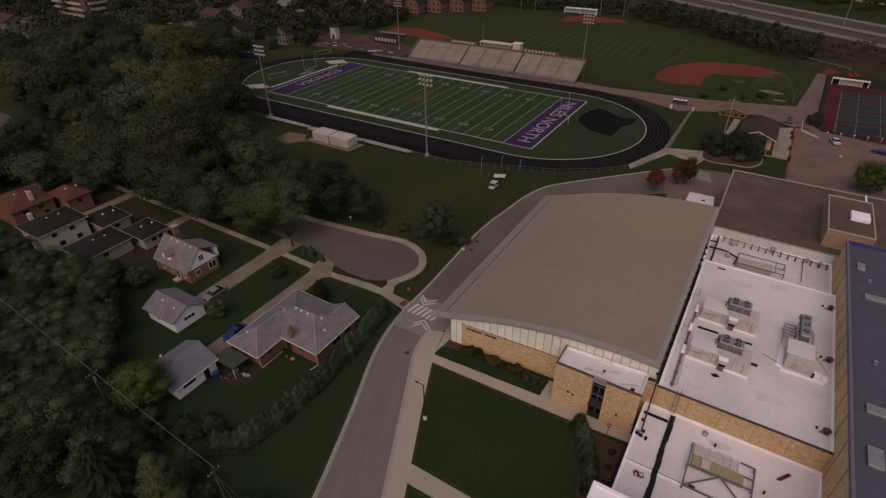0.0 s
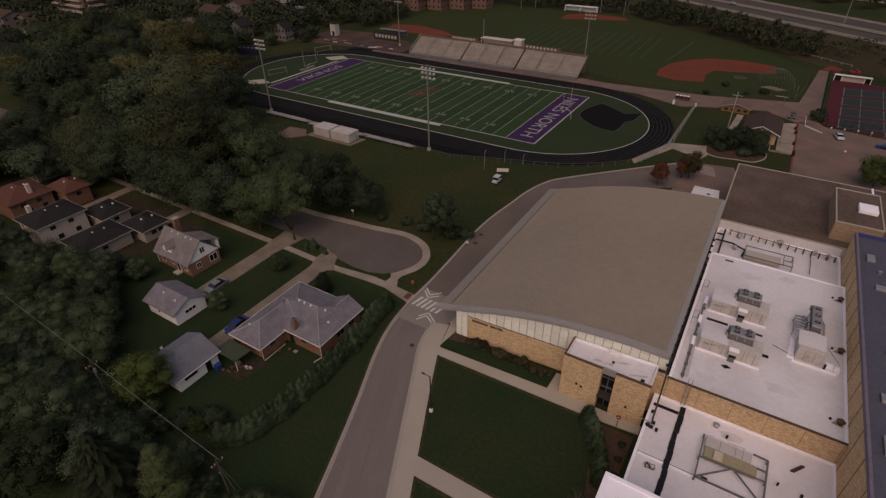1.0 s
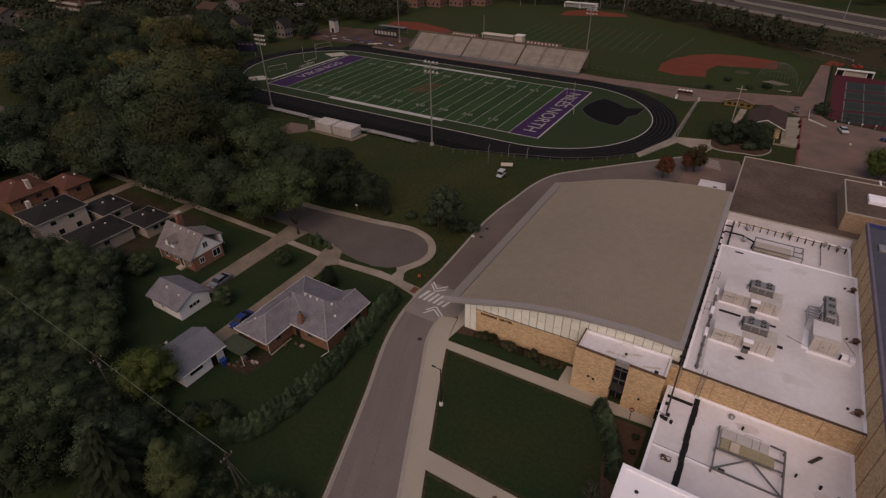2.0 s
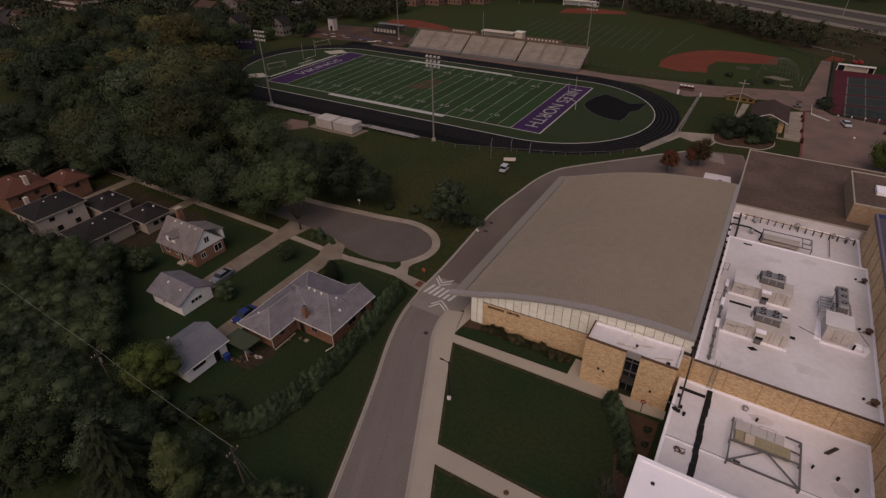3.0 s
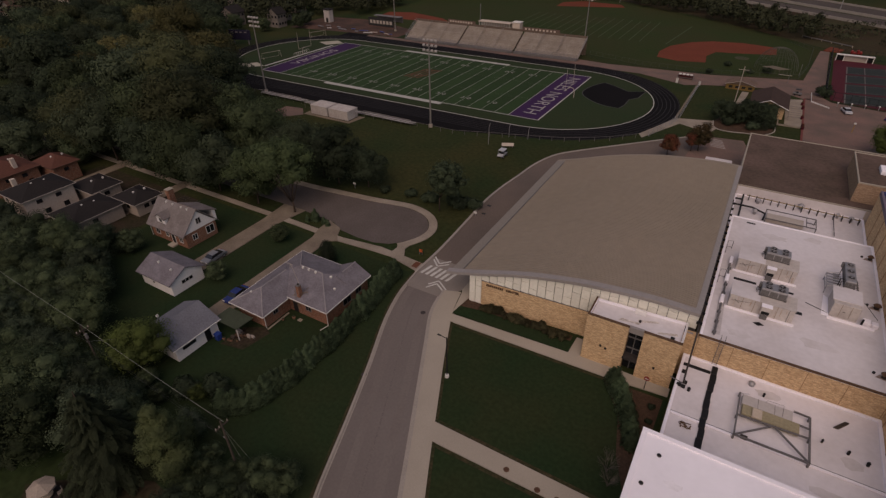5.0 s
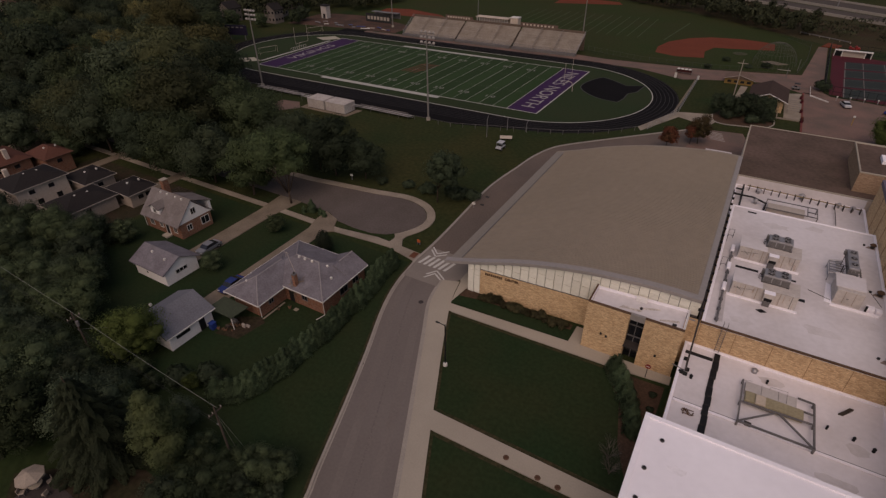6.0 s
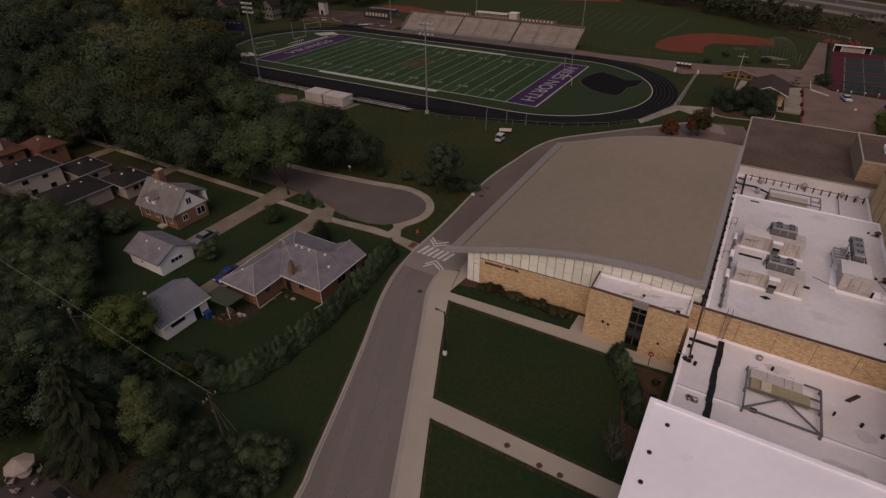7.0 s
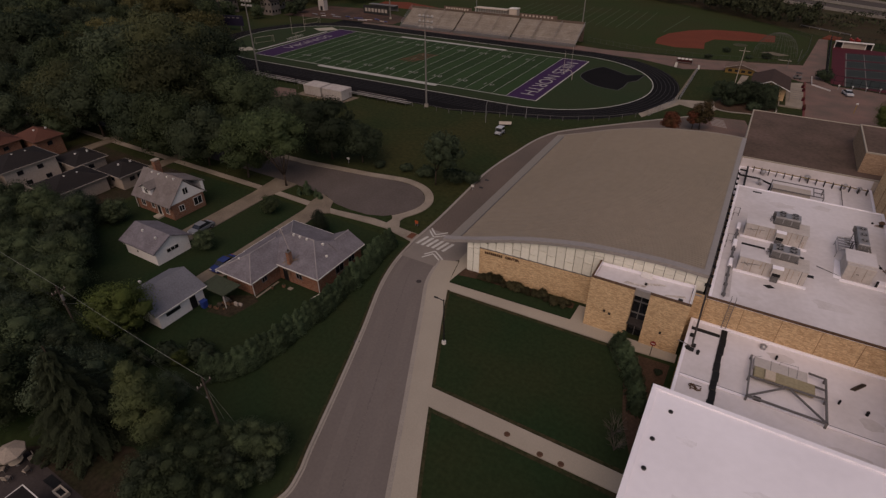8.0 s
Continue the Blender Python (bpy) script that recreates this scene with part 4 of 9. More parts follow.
part("plate_bar", boxes((49.2, 49.6, -85.5, -85.482, 2.04, 2.16)), TRIM, stop)
low_link = thing("link_wall", (53, -81, 0), "short buff stone wall joining gym and school", "wall")
part("wall", boxes((52.1, 53.6, -80.4, -79.5, 0, 7.0)), STONE, low_link)

# ---- school blocks ----
def flat_block(name, x0, x1, y0, y1, z, wall, roofm, label, kerb_h=0.25, edge=ROOFEDGE, z0=0.0, edge_w=0.3):
    """A block with its walls, a flat roof and the low upstand round it."""
    t = thing(name, ((x0 + x1) / 2, (y0 + y1) / 2, z0), label, "school building")
    part("wall", boxes((x0, x1, y0, y1, z0, z - 0.12)), wall, t)
    part("flat_roof", boxes((x0 + edge_w, x1 - edge_w, y0 + edge_w, y1 - edge_w, z - 0.12, z)), roofm, t)
    for r in ((x0 - 0.05, x1 + 0.05, y0 - 0.05, y0 + edge_w), (x0 - 0.05, x1 + 0.05, y1 - edge_w, y1 + 0.05), (x0 - 0.05, x0 + edge_w, y0 + edge_w, y1 - edge_w), (x1 - edge_w, x1 + 0.05, y0 + edge_w, y1 - edge_w)):
        part("upstand", boxes((*r, z - 0.12, z + kerb_h), bevel=0.03), edge, t)
    return t


WALLJOINT = mat("brown_joint_sealant", (0.3, 0.19, 0.11), 0.9, 0.15, 1, 5, 0.05)
low = flat_block("school_wing", 52.6, 73.6, -99.45, -80.5, 3.75, STONE, MEMBRANE_LOW, "low school wing with a white membrane roof", 0.22, MEMBRANE2)
high = flat_block("school_wing", 53.6, 73.6, -80.4, -46.0, 7.4, STONE, MEMBRANE, "school block with buff stone wall and white roof", 0.1, MEMBRANE2)
for i in range(6):
    x = 53.62 + 3.95 * i
    part("wall_joint", boxes((x, x + 0.06, -80.44, -80.38, 3.8, 7.2)), WALLJOINT, high, "dark joint in the stone wall")
part("coping", boxes((53.5, 73.6, -80.52, -80.2, 7.4, 7.56)), RUST, high, "brown metal coping")
for i in range(15):
    y = -98.0 + 4.1 * i
    part("wall_joint", boxes((73.59, 73.66, y, y + 0.12, 3.8, 11.4)), WALLJOINT, high)
strip = flat_block("school_wing", 53.3, 73.6, -45.9, -33.1, 5.6, STONE, MEMBRANE, "sunken white roof strip crowded with pipes", 0.1, MEMBRANE2)
brown = flat_block("school_wing", 52.9, 125.0, -33.0, -3.4, 7.4, STUCCO, BALLAST, "school block with a dark brown felt roof", 0.12, CONCRETE, edge_w=0.22)
part("facing", boxes((53.3, 73.4, -33.12, -33.03, 5.6, 7.3)), MEMBRANE, brown, "cream parapet wall")
near = flat_block("school_wing", 50.9, 118.0, -128.0, -99.5, 9.2, STUCCO, MEMBRANE2, "near school block with a clean white roof", 0.16, MEMBRANE2, edge_w=0.45)
PLUMTRIM = mat("plum_grey_trim", (0.15, 0.125, 0.165), 0.6, 0.1, 0.5, 3, 0.05)
tall = flat_block("school_wing", 73.65, 118.0, -99.6, -35.0, 11.6, STONE, BLUEROOF, "taller school block with blue roof edge", 0.6, PLUMTRIM, edge_w=0.3)
part("blue_fascia", boxes((73.9, 118.0, -35.32, -35.24, 11.5, 12.24)), BLUETRIM, tall, "blue metal inner face of the parapet")
PENTSTONE = brick_mat("dull_brown_stone", (0.36, 0.245, 0.165), (0.25, 0.16, 0.105), (0.28, 0.2, 0.145), 1.0, 0.36, 0.12, rough_scale=6.0, low=0.85, high=1.12)
flat_block("roof_penthouse", 71.1, 78.4, -30.2, -15.0, 11.0, PENTSTONE, BALLAST, "buff stone plant room on the brown roof", 0.15, CONCRETE, 7.41, edge_w=0.2)

# ---- houses ----
def hip_roof(bm, x0, x1, y0, y1, z, rise, thick=0.18, inset=None):
    """A hipped roof with an eave of some thickness; its ridge runs along the longer side."""
    lx, ly = x1 - x0, y1 - y0
    k = inset or min(lx, ly) / 2
    if lx >= ly:
        r = [((x0 + k), (y0 + y1) / 2), ((x1 - k), (y0 + y1) / 2)]
    else:
        r = [((x0 + x1) / 2, y0 + k), ((x0 + x1) / 2, y1 - k)]
    c = [(x0, y0), (x1, y0), (x1, y1), (x0, y1)]
    lo, up = [bm.verts.new((*p, z - thick)) for p in c], [bm.verts.new((*p, z)) for p in c]
    a, b = [bm.verts.new((*p, z + rise)) for p in r]
    bm.faces.new(lo[::-1])
    for i in range(4):
        bm.faces.new((lo[i], lo[(i + 1) % 4], up[(i + 1) % 4], up[i]))
    if lx >= ly:
        for f in ((up[0], up[1], b, a), (up[1], up[2], b), (up[2], up[3], a, b), (up[3], up[0], a)):
            bm.faces.new(f)
    else:
        for f in ((up[0], up[1], a), (up[1], up[2], b, a), (up[2], up[3], b), (up[3], up[0], a, b)):
            bm.faces.new(f)
    return bm


def gable_roof(bm, x0, x1, y0, y1, z, rise, along="x", thick=0.16):
    """Two roof slopes as slabs, their ridge along x or y."""
    def at(u, v, h):
        return (u, v, h) if along == "x" else (v, u, h)
    u0, u1, v0, v1 = (x0, x1, y0, y1) if along == "x" else (y0, y1, x0, x1)
    vm = (v0 + v1) / 2
    top = [[bm.verts.new(at(u, v, h)) for v, h in ((v0, z), (vm, z + rise), (v1, z))] for u in (u0, u1)]
    bot = [[bm.verts.new(at(u, v, h - thick)) for v, h in ((v0, z), (vm, z + rise), (v1, z))] for u in (u0, u1)]
    for s in (0, 1):
        bm.faces.new((top[0][s], top[1][s], top[1][s + 1], top[0][s + 1]))
        bm.faces.new((bot[0][s + 1], bot[1][s + 1], bot[1][s], bot[0][s]))
    for e in (0, 1):
        for s in (0, 1):
            bm.faces.new((top[e][s], top[e][s + 1], bot[e][s + 1], bot[e][s]))
    for s in (0, 2):
        bm.faces.new((top[0][s], bot[0][s], bot[1][s], top[1][s]))
    bmesh.ops.recalc_face_normals(bm, faces=bm.faces)
    return bm


def gable_wall(bm, x, y0, y1, z, rise, w=0.12, axis="x"):
    """A triangular wall under a gable, in the plane x (or y) = const."""
    def at(u, v, h):
        return (u, v, h) if axis == "x" else (v, u, h)
    fr = [bm.verts.new(at(x, v, h)) for v, h in ((y0, z), (y1, z), ((y0 + y1) / 2, z + rise))]
    bk = [bm.verts.new(at(x - w, v, h)) for v, h in ((y0, z), (y1, z), ((y0 + y1) / 2, z + rise))]
    bm.faces.new(fr), bm.faces.new(bk[::-1])
    for i in range(3):
        bm.faces.new((fr[i], bk[i], bk[(i + 1) % 3], fr[(i + 1) % 3]))
    bmesh.ops.recalc_face_normals(bm, faces=bm.faces)
    return bm


def window(parent, side, a, b, c, z0, z1, bars=1, trim=None):
    """A framed pane proud of a wall. side x: in the plane x=c from y=a to b, facing +x; side y: in the plane y=c, facing -y."""
    def r(u0, u1, d0, d1, h0, h1):
        return (c + d0, c + d1, u0, u1, h0, h1) if side == "x" else (u0, u1, c - d1, c - d0, h0, h1)
    w = part("window", boxes(r(a, b, -0.05, 0.03, z0, z1)), GLASS, parent, "dark window pane")
    f = 0.09
    part("frame", boxes(r(a - f, b + f, -0.04, 0.07, z1, z1 + f), r(a - f, b + f, -0.04, 0.09, z0 - f, z0), r(a - f, a, -0.04, 0.07, z0, z1), r(b, b + f, -0.04, 0.07, z0, z1)), trim or TRIM, w)
    for k in range(bars):
        u = a + (b - a) * (k + 1) / (bars + 1)
        part("glazing_bar", boxes(r(u - 0.035, u + 0.035, -0.03, 0.055, z0, z1)), trim or TRIM, w)
    return w


def eave_trim(parent, x0, x1, y0, y1, z, g=0.1, paint=None):
    """The white gutter round a hipped roof."""
    for row in ((x0 - g, x1 + g, y0 - g, y0), (x0 - g, x1 + g, y1, y1 + g), (x0 - g, x0, y0, y1), (x1, x1 + g, y0, y1)):
        part("gutter", boxes((*row, z - 0.14, z + 0.02)), paint or TRIM, parent)


def roof_vent(parent, x, y, z):
    part("roof_vent", boxes((x - 0.16, x + 0.16, y - 0.16, y + 0.16, z - 0.1, z + 0.26), bevel=0.03), TRIM, parent)


# brick ranch house with two wings
h = thing("house", (-1, -92, 0), "red brick ranch house with a grey hipped shingle roof", "house")
part("wall", boxes((-7.4, 5.7, -96.3, -86.5, 0, 3.0)), REDBRICK, h)
part("wall", boxes((-7.35, -1.9, -101.3, -96.31, 0, 2.75)), REDBRICK, h)
part("roof", hip_roof(bmesh.new(), -8.2, 6.3, -96.9, -86.3, 3.0, 2.0, inset=5.0), SHINGLE, h)
part("wing_roof", hip_roof(bmesh.new(), -8.3, -1.2, -102.1, -90.0, 2.85, 1.8), SHINGLE, h)
part("rear_roof", gable_roof(bmesh.new(), 0.3, 6.28, -90.6, -86.1, 2.95, 1.6, "y"), SHINGLE, h)
part("rear_gable", gable_wall(bmesh.new(), -86.4, 0.8, 5.7, 2.9, 1.35, 0.12, "y"), REDBRICK, h)
eave_trim(h, -8.2, 6.3, -96.9, -86.3, 2.98, 0.07)
eave_trim(h, -8.3, -1.2, -102.1, -97.1, 2.83, 0.07)
# pale ridge and hip caps
RIDGECAP = mat("pale_ridge_cap", (0.27, 0.245, 0.25), 0.9, 0.12, 1, 5, 0.2)
for a, b in (((-3.2, -91.6, 5.02), (1.3, -91.6, 5.02)), ((1.3, -91.6, 5.02), (6.25, -96.85, 3.03)), ((-3.2, -91.6, 5.02), (-8.15, -86.35, 3.03)), ((-4.75, -98.55, 4.66), (-4.75, -93.4, 4.66)), ((-4.75, -98.55, 4.66), (-1.25, -102.05, 2.88)), ((-4.75, -98.55, 4.66), (-8.25, -102.05, 2.88)), ((3.29, -86.1, 4.56), (3.29, -89.3, 4.56))):
    part("ridge_cap", tubes([a, b], r=0.1, sides=5), RIDGECAP, h, "pale ridge cap")
for x, y, z in ((-2.4, -91.9, 4.95), (-1.2, -91.9, 4.95), (0.2, -91.9, 4.95), (2.6, -91.2, 4.45), (4.4, -92.6, 3.75), (-5.9, -99.6, 3.95)):
    roof_vent(h, x, y, z)
ch = part("chimney", boxes((0.15, 0.7, -96.32, -95.7, 0.0, 5.3)), REDBRICK, h, "narrow weathered brick chimney")
part("chimney_cap", boxes((0.09, 0.76, -96.38, -95.64, 5.3, 5.38)), STEELDARK, ch)
part("chimney_pot", tubes([(0.42, -96.0, 5.38), (0.42, -96.0, 5.65)], r=0.12, sides=8), PIPE, ch)
mast = part("aerial", tubes([(0.2, -95.5, 5.0), (-1.2, -95.2, 8.2)], [(-2.3, -95.1, 8.0), (-0.6, -95.3, 8.2)], [(-1.9, -94.7, 7.6), (-0.9, -95.7, 7.7)], r=0.04, sides=4), OLDTRIM, h, "thin roof aerial")
window(h, "y", 1.6, 2.6, -96.3, 1.3, 2.3, 1, SHINGLE_TAN)
part("sill_band", boxes((0.9, 4.2, -96.42, -96.3, 2.42, 2.56)), TRIM, h, "pale lintel band")
window(h, "x", -92.5, -90.8, 5.7, 1.0, 2.3, 1, SHINGLE_TAN)
window(h, "x", -89.5, -88.2, 5.7, 1.2, 2.3, 1, SHINGLE_TAN)
window(h, "x", -99.6, -98.8, -1.9, 1.3, 2.1, 1, SHINGLE_TAN)
part("door", boxes((-1.0, -0.1, -96.38, -96.28, 0.1, 2.15)), BLACK, h, "dark back door")
part("downpipe", tubes([(5.85, -96.45, 0.1), (5.85, -96.45, 2.9)], [(5.85, -96.5, 0.12), (5.5, -97.9, 0.1)], r=0.06, sides=5), TRIM, h)
part("downpipe", tubes([(-1.8, -101.45, 0.1), (-1.8, -101.45, 2.7)], r=0.06, sides=5), TRIM, h)
awning = thing("awning", (-6.0, -104.2, 0), "green canvas awning over a back porch", "awning")
part("canopy", prism(bmesh.new(), [(-8.0, -105.4), (-3.2, -105.4), (-3.0, -102.4), (-8.0, -102.4)], 2.15, 2.25), mat("green_canvas", (0.05, 0.06, 0.04), 0.9, 0.15, 1, 5, 0.1), awning)
for x in (-7.9, -3.3):
    part("post", boxes((x - 0.05, x + 0.05, -105.35, -105.25, 0, 2.2)), TRIM, awning)
for i, (x, y, s) in enumerate(((-5.4, -106.3, 0.5), (-4.2, -106.0, 0.42), (-3.4, -105.6, 0.35), (-1.0, -98.9, 0.4), (0.2, -97.8, 0.55))):
    pot = thing("flower_pot", (x, y, 0), "clay pot with a small plant on the grass", "flower pot", "garden pots")
    part("pot", tubes([(x, y, 0), (x, y, s * 0.7)], r=s * 0.35, r2=s * 0.5, sides=9), mat("clay_pot", (0.2, 0.11, 0.07), 0.9, 0.1, 2, 8, 0.1) if i == 0 else bpy.data.materials["clay_pot"], pot)
    part("plant", boxes((x - s * 0.3, x + s * 0.3, y - s * 0.3, y + s * 0.3, s * 0.65, s * 1.2), bevel=s * 0.2), LEAF[2], pot)
clay = random.Random(31)
for k in range(9):
    x, y, w = clay.uniform(-4.6, -2.0), clay.uniform(-106.4, -103.4), clay.uniform(0.25, 0.55)
    t = thing("porch_clutter", (x, y, 0), clay.choice(("old garden box on bare earth by the porch", "small bench leaning by the porch", "bucket and tools by the porch")), "clutter", "porch clutter")
    part("body", boxes((x - w, x + w, y - w * 0.5, y + w * 0.5, 0.01, clay.uniform(0.25, 0.7)), bevel=0.05), clay.choice((RUST, STEELDARK, WOODPOLE, OLDTRIM)), t)
sheet("garden_earth", [(-5.2, -107.2), (-1.4, -106.4), (-0.6, -102.0), (-2.2, -101.4), (-5.0, -103.0)], -0.1, 0.012, bpy.data.materials["bare_garden_earth"], "bare trodden earth by the back porch", "ground")
for x0, x1, y0, y1 in ((-1.6, -1.3, -101.6, -97.2), (0.9, 1.6, -97.9, -97.3)):
    tagged(part("paving_slab", boxes((x0, x1, y0, y1, 0.0, 0.08), bevel=0.02), OLDPAVE, None), "pale stone slab beside the house wall", "slab")
vine = thing("dry_climber", (-0.2, -96.45, 0), "dry climbing plant over the eave beside the chimney", "climbing plant")
vs_ = random.Random(12)
part("stems", tubes(*[[(-0.6 + vs_.uniform(0, 1.6), -96.5, vs_.uniform(0.5, 2.6)), (-0.8 + vs_.uniform(0, 2.0), -96.6 + vs_.uniform(0, 0.5), 3.15), (-0.8 + vs_.uniform(0, 2.4), -95.9 + vs_.uniform(0, 1.4), 3.75 + vs_.uniform(0, 0.35))] for k in range(16)], r=0.03, sides=4), mat("dry_vine", (0.2, 0.15, 0.11), 0.9, 0.2, 2, 6, 0.1), vine)
bin_ = thing("wheelie_bin", (-6.0, -105.9, 0), "blue plastic bin beside the garage", "bin")
part("body", boxes((-6.5, -5.75, -107.0, -106.2, 0, 1.05), bevel=0.06), BLUEPLASTIC, bin_)
part("lid", boxes((-6.55, -5.7, -107.05, -106.15, 1.05, 1.15), bevel=0.03), BLUEPLASTIC, bin_)

# white garages
g1 = thing("garage", (-24, -100.5, 0), "white-sided garage with a grey gabled roof", "garage")
part("wall", boxes((-28.1, -20.4, -103.5, -97.6, 0, 2.45)), SIDING, g1)
part("roof", gable_roof(bmesh.new(), -28.7, -20.0, -104.0, -97.1, 2.45, 1.75), SHINGLE, g1)
part("gable_wall", gable_wall(bmesh.new(), -20.4, -103.5, -97.6, 2.44, 1.45), SIDING, g1)
window(g1, "x", -101.6, -99.6, -20.4, 1.35, 1.95, 2)
part("wall_vent", boxes((-25.2, -24.9, -103.58, -103.48, 1.1, 1.4)), BLACK, g1)
roof_vent(g1, -25.5, -101.5, 3.75), roof_vent(g1, -22.0, -101.8, 3.6)
dish = thing("garden_chair", (-30.6, -102.2, 0), "white plastic garden chair on the grass", "chair")
part("seat", boxes((-30.9, -30.35, -102.5, -101.95, 0.4, 0.46)), TRIM, dish)
part("backrest", boxes((-30.95, -30.85, -102.5, -101.95, 0.46, 0.95)), TRIM, dish)
for x in (-30.88, -30.4):
    for y in (-102.47, -102.0):
        part("leg", boxes((x - 0.03, x + 0.03, y - 0.03, y + 0.03, 0, 0.4)), TRIM, dish)

g2 = thing("garage", (-11.5, -109, 0), "white garage with blue-grey gabled roof and dark door", "garage")
part("wall", boxes((-14.3, -7.2, -112.5, -105.6, 0, 2.5)), SIDING, g2)
part("roof", gable_roof(bmesh.new(), -14.8, -6.75, -113.0, -105.1, 2.5, 1.85, "y"), mat("blue_grey_shingle", (0.142, 0.143, 0.166), 0.9, 0.14, 0.4, 5, 0.4), g2)
part("gable_wall", gable_wall(bmesh.new(), -112.4, -14.2, -7.3, 2.45, 1.55, -0.12, "y"), SIDING, g2)
part("gable_wall", gable_wall(bmesh.new(), -105.7, -14.2, -7.3, 2.45, 1.55, 0.12, "y"), SIDING, g2)
part("gutter", boxes((-6.8, -6.66, -113.0, -105.1, 2.36, 2.5)), TRIM, g2)
part("door", boxes((-7.22, -7.1, -107.8, -106.9, 0.05, 2.1)), BLACK, g2, "dark open side door")
part("window_band", boxes((-7.22, -7.12, -111.4, -109.3, 1.35, 1.85)), BLACK, g2, "long dark window")
roof_vent(g2, -13.4, -110.2, 3.9)

# cape cottage with a dormer
h3 = thing("house", (-33.5, -91.5, 0), "brick cottage with steep grey roof and white gables", "house")
part("wall", boxes((-39.4, -27.6, -94.8, -88.2, 0, 2.9)), REDBRICK, h3)
part("roof", gable_roof(bmesh.new(), -39.9, -27.2, -95.4, -87.6, 2.75, 4.0), SHINGLE_TAN, h3)
part("gable_wall", gable_wall(bmesh.new(), -27.5, -94.9, -88.1, 2.9, 3.45), SIDING, h3, "white gable")
part("gable_wall", gable_wall(bmesh.new(), -39.3, -94.9, -88.1, 2.9, 3.45), SIDING, h3)
dorm = part("dormer", boxes((-36.7, -33.8, -94.6, -91.9, 3.2, 4.75)), SIDING, h3, "white-sided dormer")
part("dormer_roof", gable_roof(bmesh.new(), -37.0, -33.5, -95.0, -91.4, 4.75, 0.95, "y"), SHINGLE_TAN, dorm)
part("dormer_gable", gable_wall(bmesh.new(), -94.62, -36.7, -33.8, 4.7, 0.8, -0.12, "y"), SIDING, dorm)
window(dorm, "y", -35.7, -34.8, -94.6, 3.7, 4.6)
window(h3, "x", -92.0, -91.1, -27.5, 3.9, 5.0)
window(h3, "x", -90.4, -88.8, -27.6, 1.0, 2.4, 1)
window(h3, "x", -93.4, -92.5, -27.6, 1.2, 2.2)
window(h3, "y", -29.9, -28.9, -94.8, 1.0, 2.3)
window(h3, "y", -37.8, -36.6, -94.8, 1.0, 2.2)
window(h3, "y", -34.4, -33.5, -94.8, 1.2, 2.2)
part("door", boxes((-32.4, -31.4, -94.9, -94.78, 0.3, 2.35)), BLACK, h3, "dark front door")
part("door_frame", boxes((-32.55, -32.4, -94.92, -94.78, 0.3, 2.45), (-31.4, -31.25, -94.92, -94.78, 0.3, 2.45)), TRIM, h3)
part("step", boxes((-32.8, -31.0, -96.0, -94.9, 0, 0.3)), CONCRETE, h3)
c3 = part("chimney", boxes((-40.6, -39.45, -89.6, -88.5, 0, 7.0)), REDBRICK, h3)
part("chimney_cap", boxes((-40.7, -39.35, -89.7, -88.4, 7.0, 7.12)), CONCRETE, c3)
bm = bmesh.new()
vs = [bm.verts.new(q) for x in (-33.6, -27.3) for q in ((x, -91.2, 6.62), (x, -87.4, 4.9), (x, -87.4, 4.74), (x, -91.2, 6.44))]
for f in ((0, 1, 2, 3), (7, 6, 5, 4), (0, 4, 5, 1), (1, 5, 6, 2), (2, 6, 7, 3), (3, 7, 4, 0)):
    bm.faces.new([vs[k] for k in f])
bmesh.ops.recalc_face_normals(bm, faces=bm.faces)
part("rear_roof", bm, SHINGLE_TAN, h3)
part("rear_wall", boxes((-33.4, -27.55, -88.3, -87.7, 2.8, 4.95)), SIDING, h3)
for x in (-36.5, -34.3, -31.6, -29.6):
    roof_vent(h3, x, -91.9, 6.35)
part("downpipe", tubes([(-39.5, -94.95, 0.1), (-39.5, -94.95, 2.8)], r=0.06, sides=5), TRIM, h3)

h3.location, h3.scale = (-35.2, -89.9, 0), (0.8475, 1, 1)

# the row of houses further along the street
SHINGLE_BROWNED = mat("brown_gutter", (0.11, 0.06, 0.045), 0.7, 0.1, 1, 5, 0.03)
OLDWALL = mat("dim_cream_siding", (0.34, 0.28, 0.235), 0.85, 0.12, 0.4, 4, 0.1)
def far_house(x0, x1, y0, y1, z, rise, wall, roofm, label, wins=0):
    t = thing("house", ((x0 + x1) / 2, (y0 + y1) / 2, 0), label, "house")
    part("wall", boxes((x0 + 0.5, x1 - 0.5, y0 + 0.5, y1 - 0.5, 0, z)), wall, t)
    part("roof", hip_roof(bmesh.new(), x0, x1, y0, y1, z + 0.1, rise), roofm, t)
    eave_trim(t, x0, x1, y0, y1, z + 0.08, 0.07, OLDTRIM if wall is not REDBRICK else SHINGLE_BROWNED)
    for k in range(wins):
        yy = y0 + 1.6 + (y1 - y0 - 3.2) * (k + 0.3) / max(1, wins)
        window(t, "x", yy, yy + 1.1, x1 - 0.5, z - 1.5, z - 0.65, 0, wall)
        if z > 4:
            window(t, "x", yy + 0.8, yy + 1.9, x1 - 0.5, 0.9, 2.0, 0, wall)
        window(t, "y", x0 + 1.5 + 2.6 * k, x0 + 2.6 + 2.6 * k, y0 + 0.5, z - 1.5, z - 0.6, 0, wall)
    roof_vent(t, (x0 + x1) / 2 + 0.6, (y0 + y1) / 2 - 0.8, z + rise * 0.8)
    roof_vent(t, (x0 + x1) / 2 + 0.8, (y0 + y1) / 2 + 1.5, z + rise * 0.75)
    return t


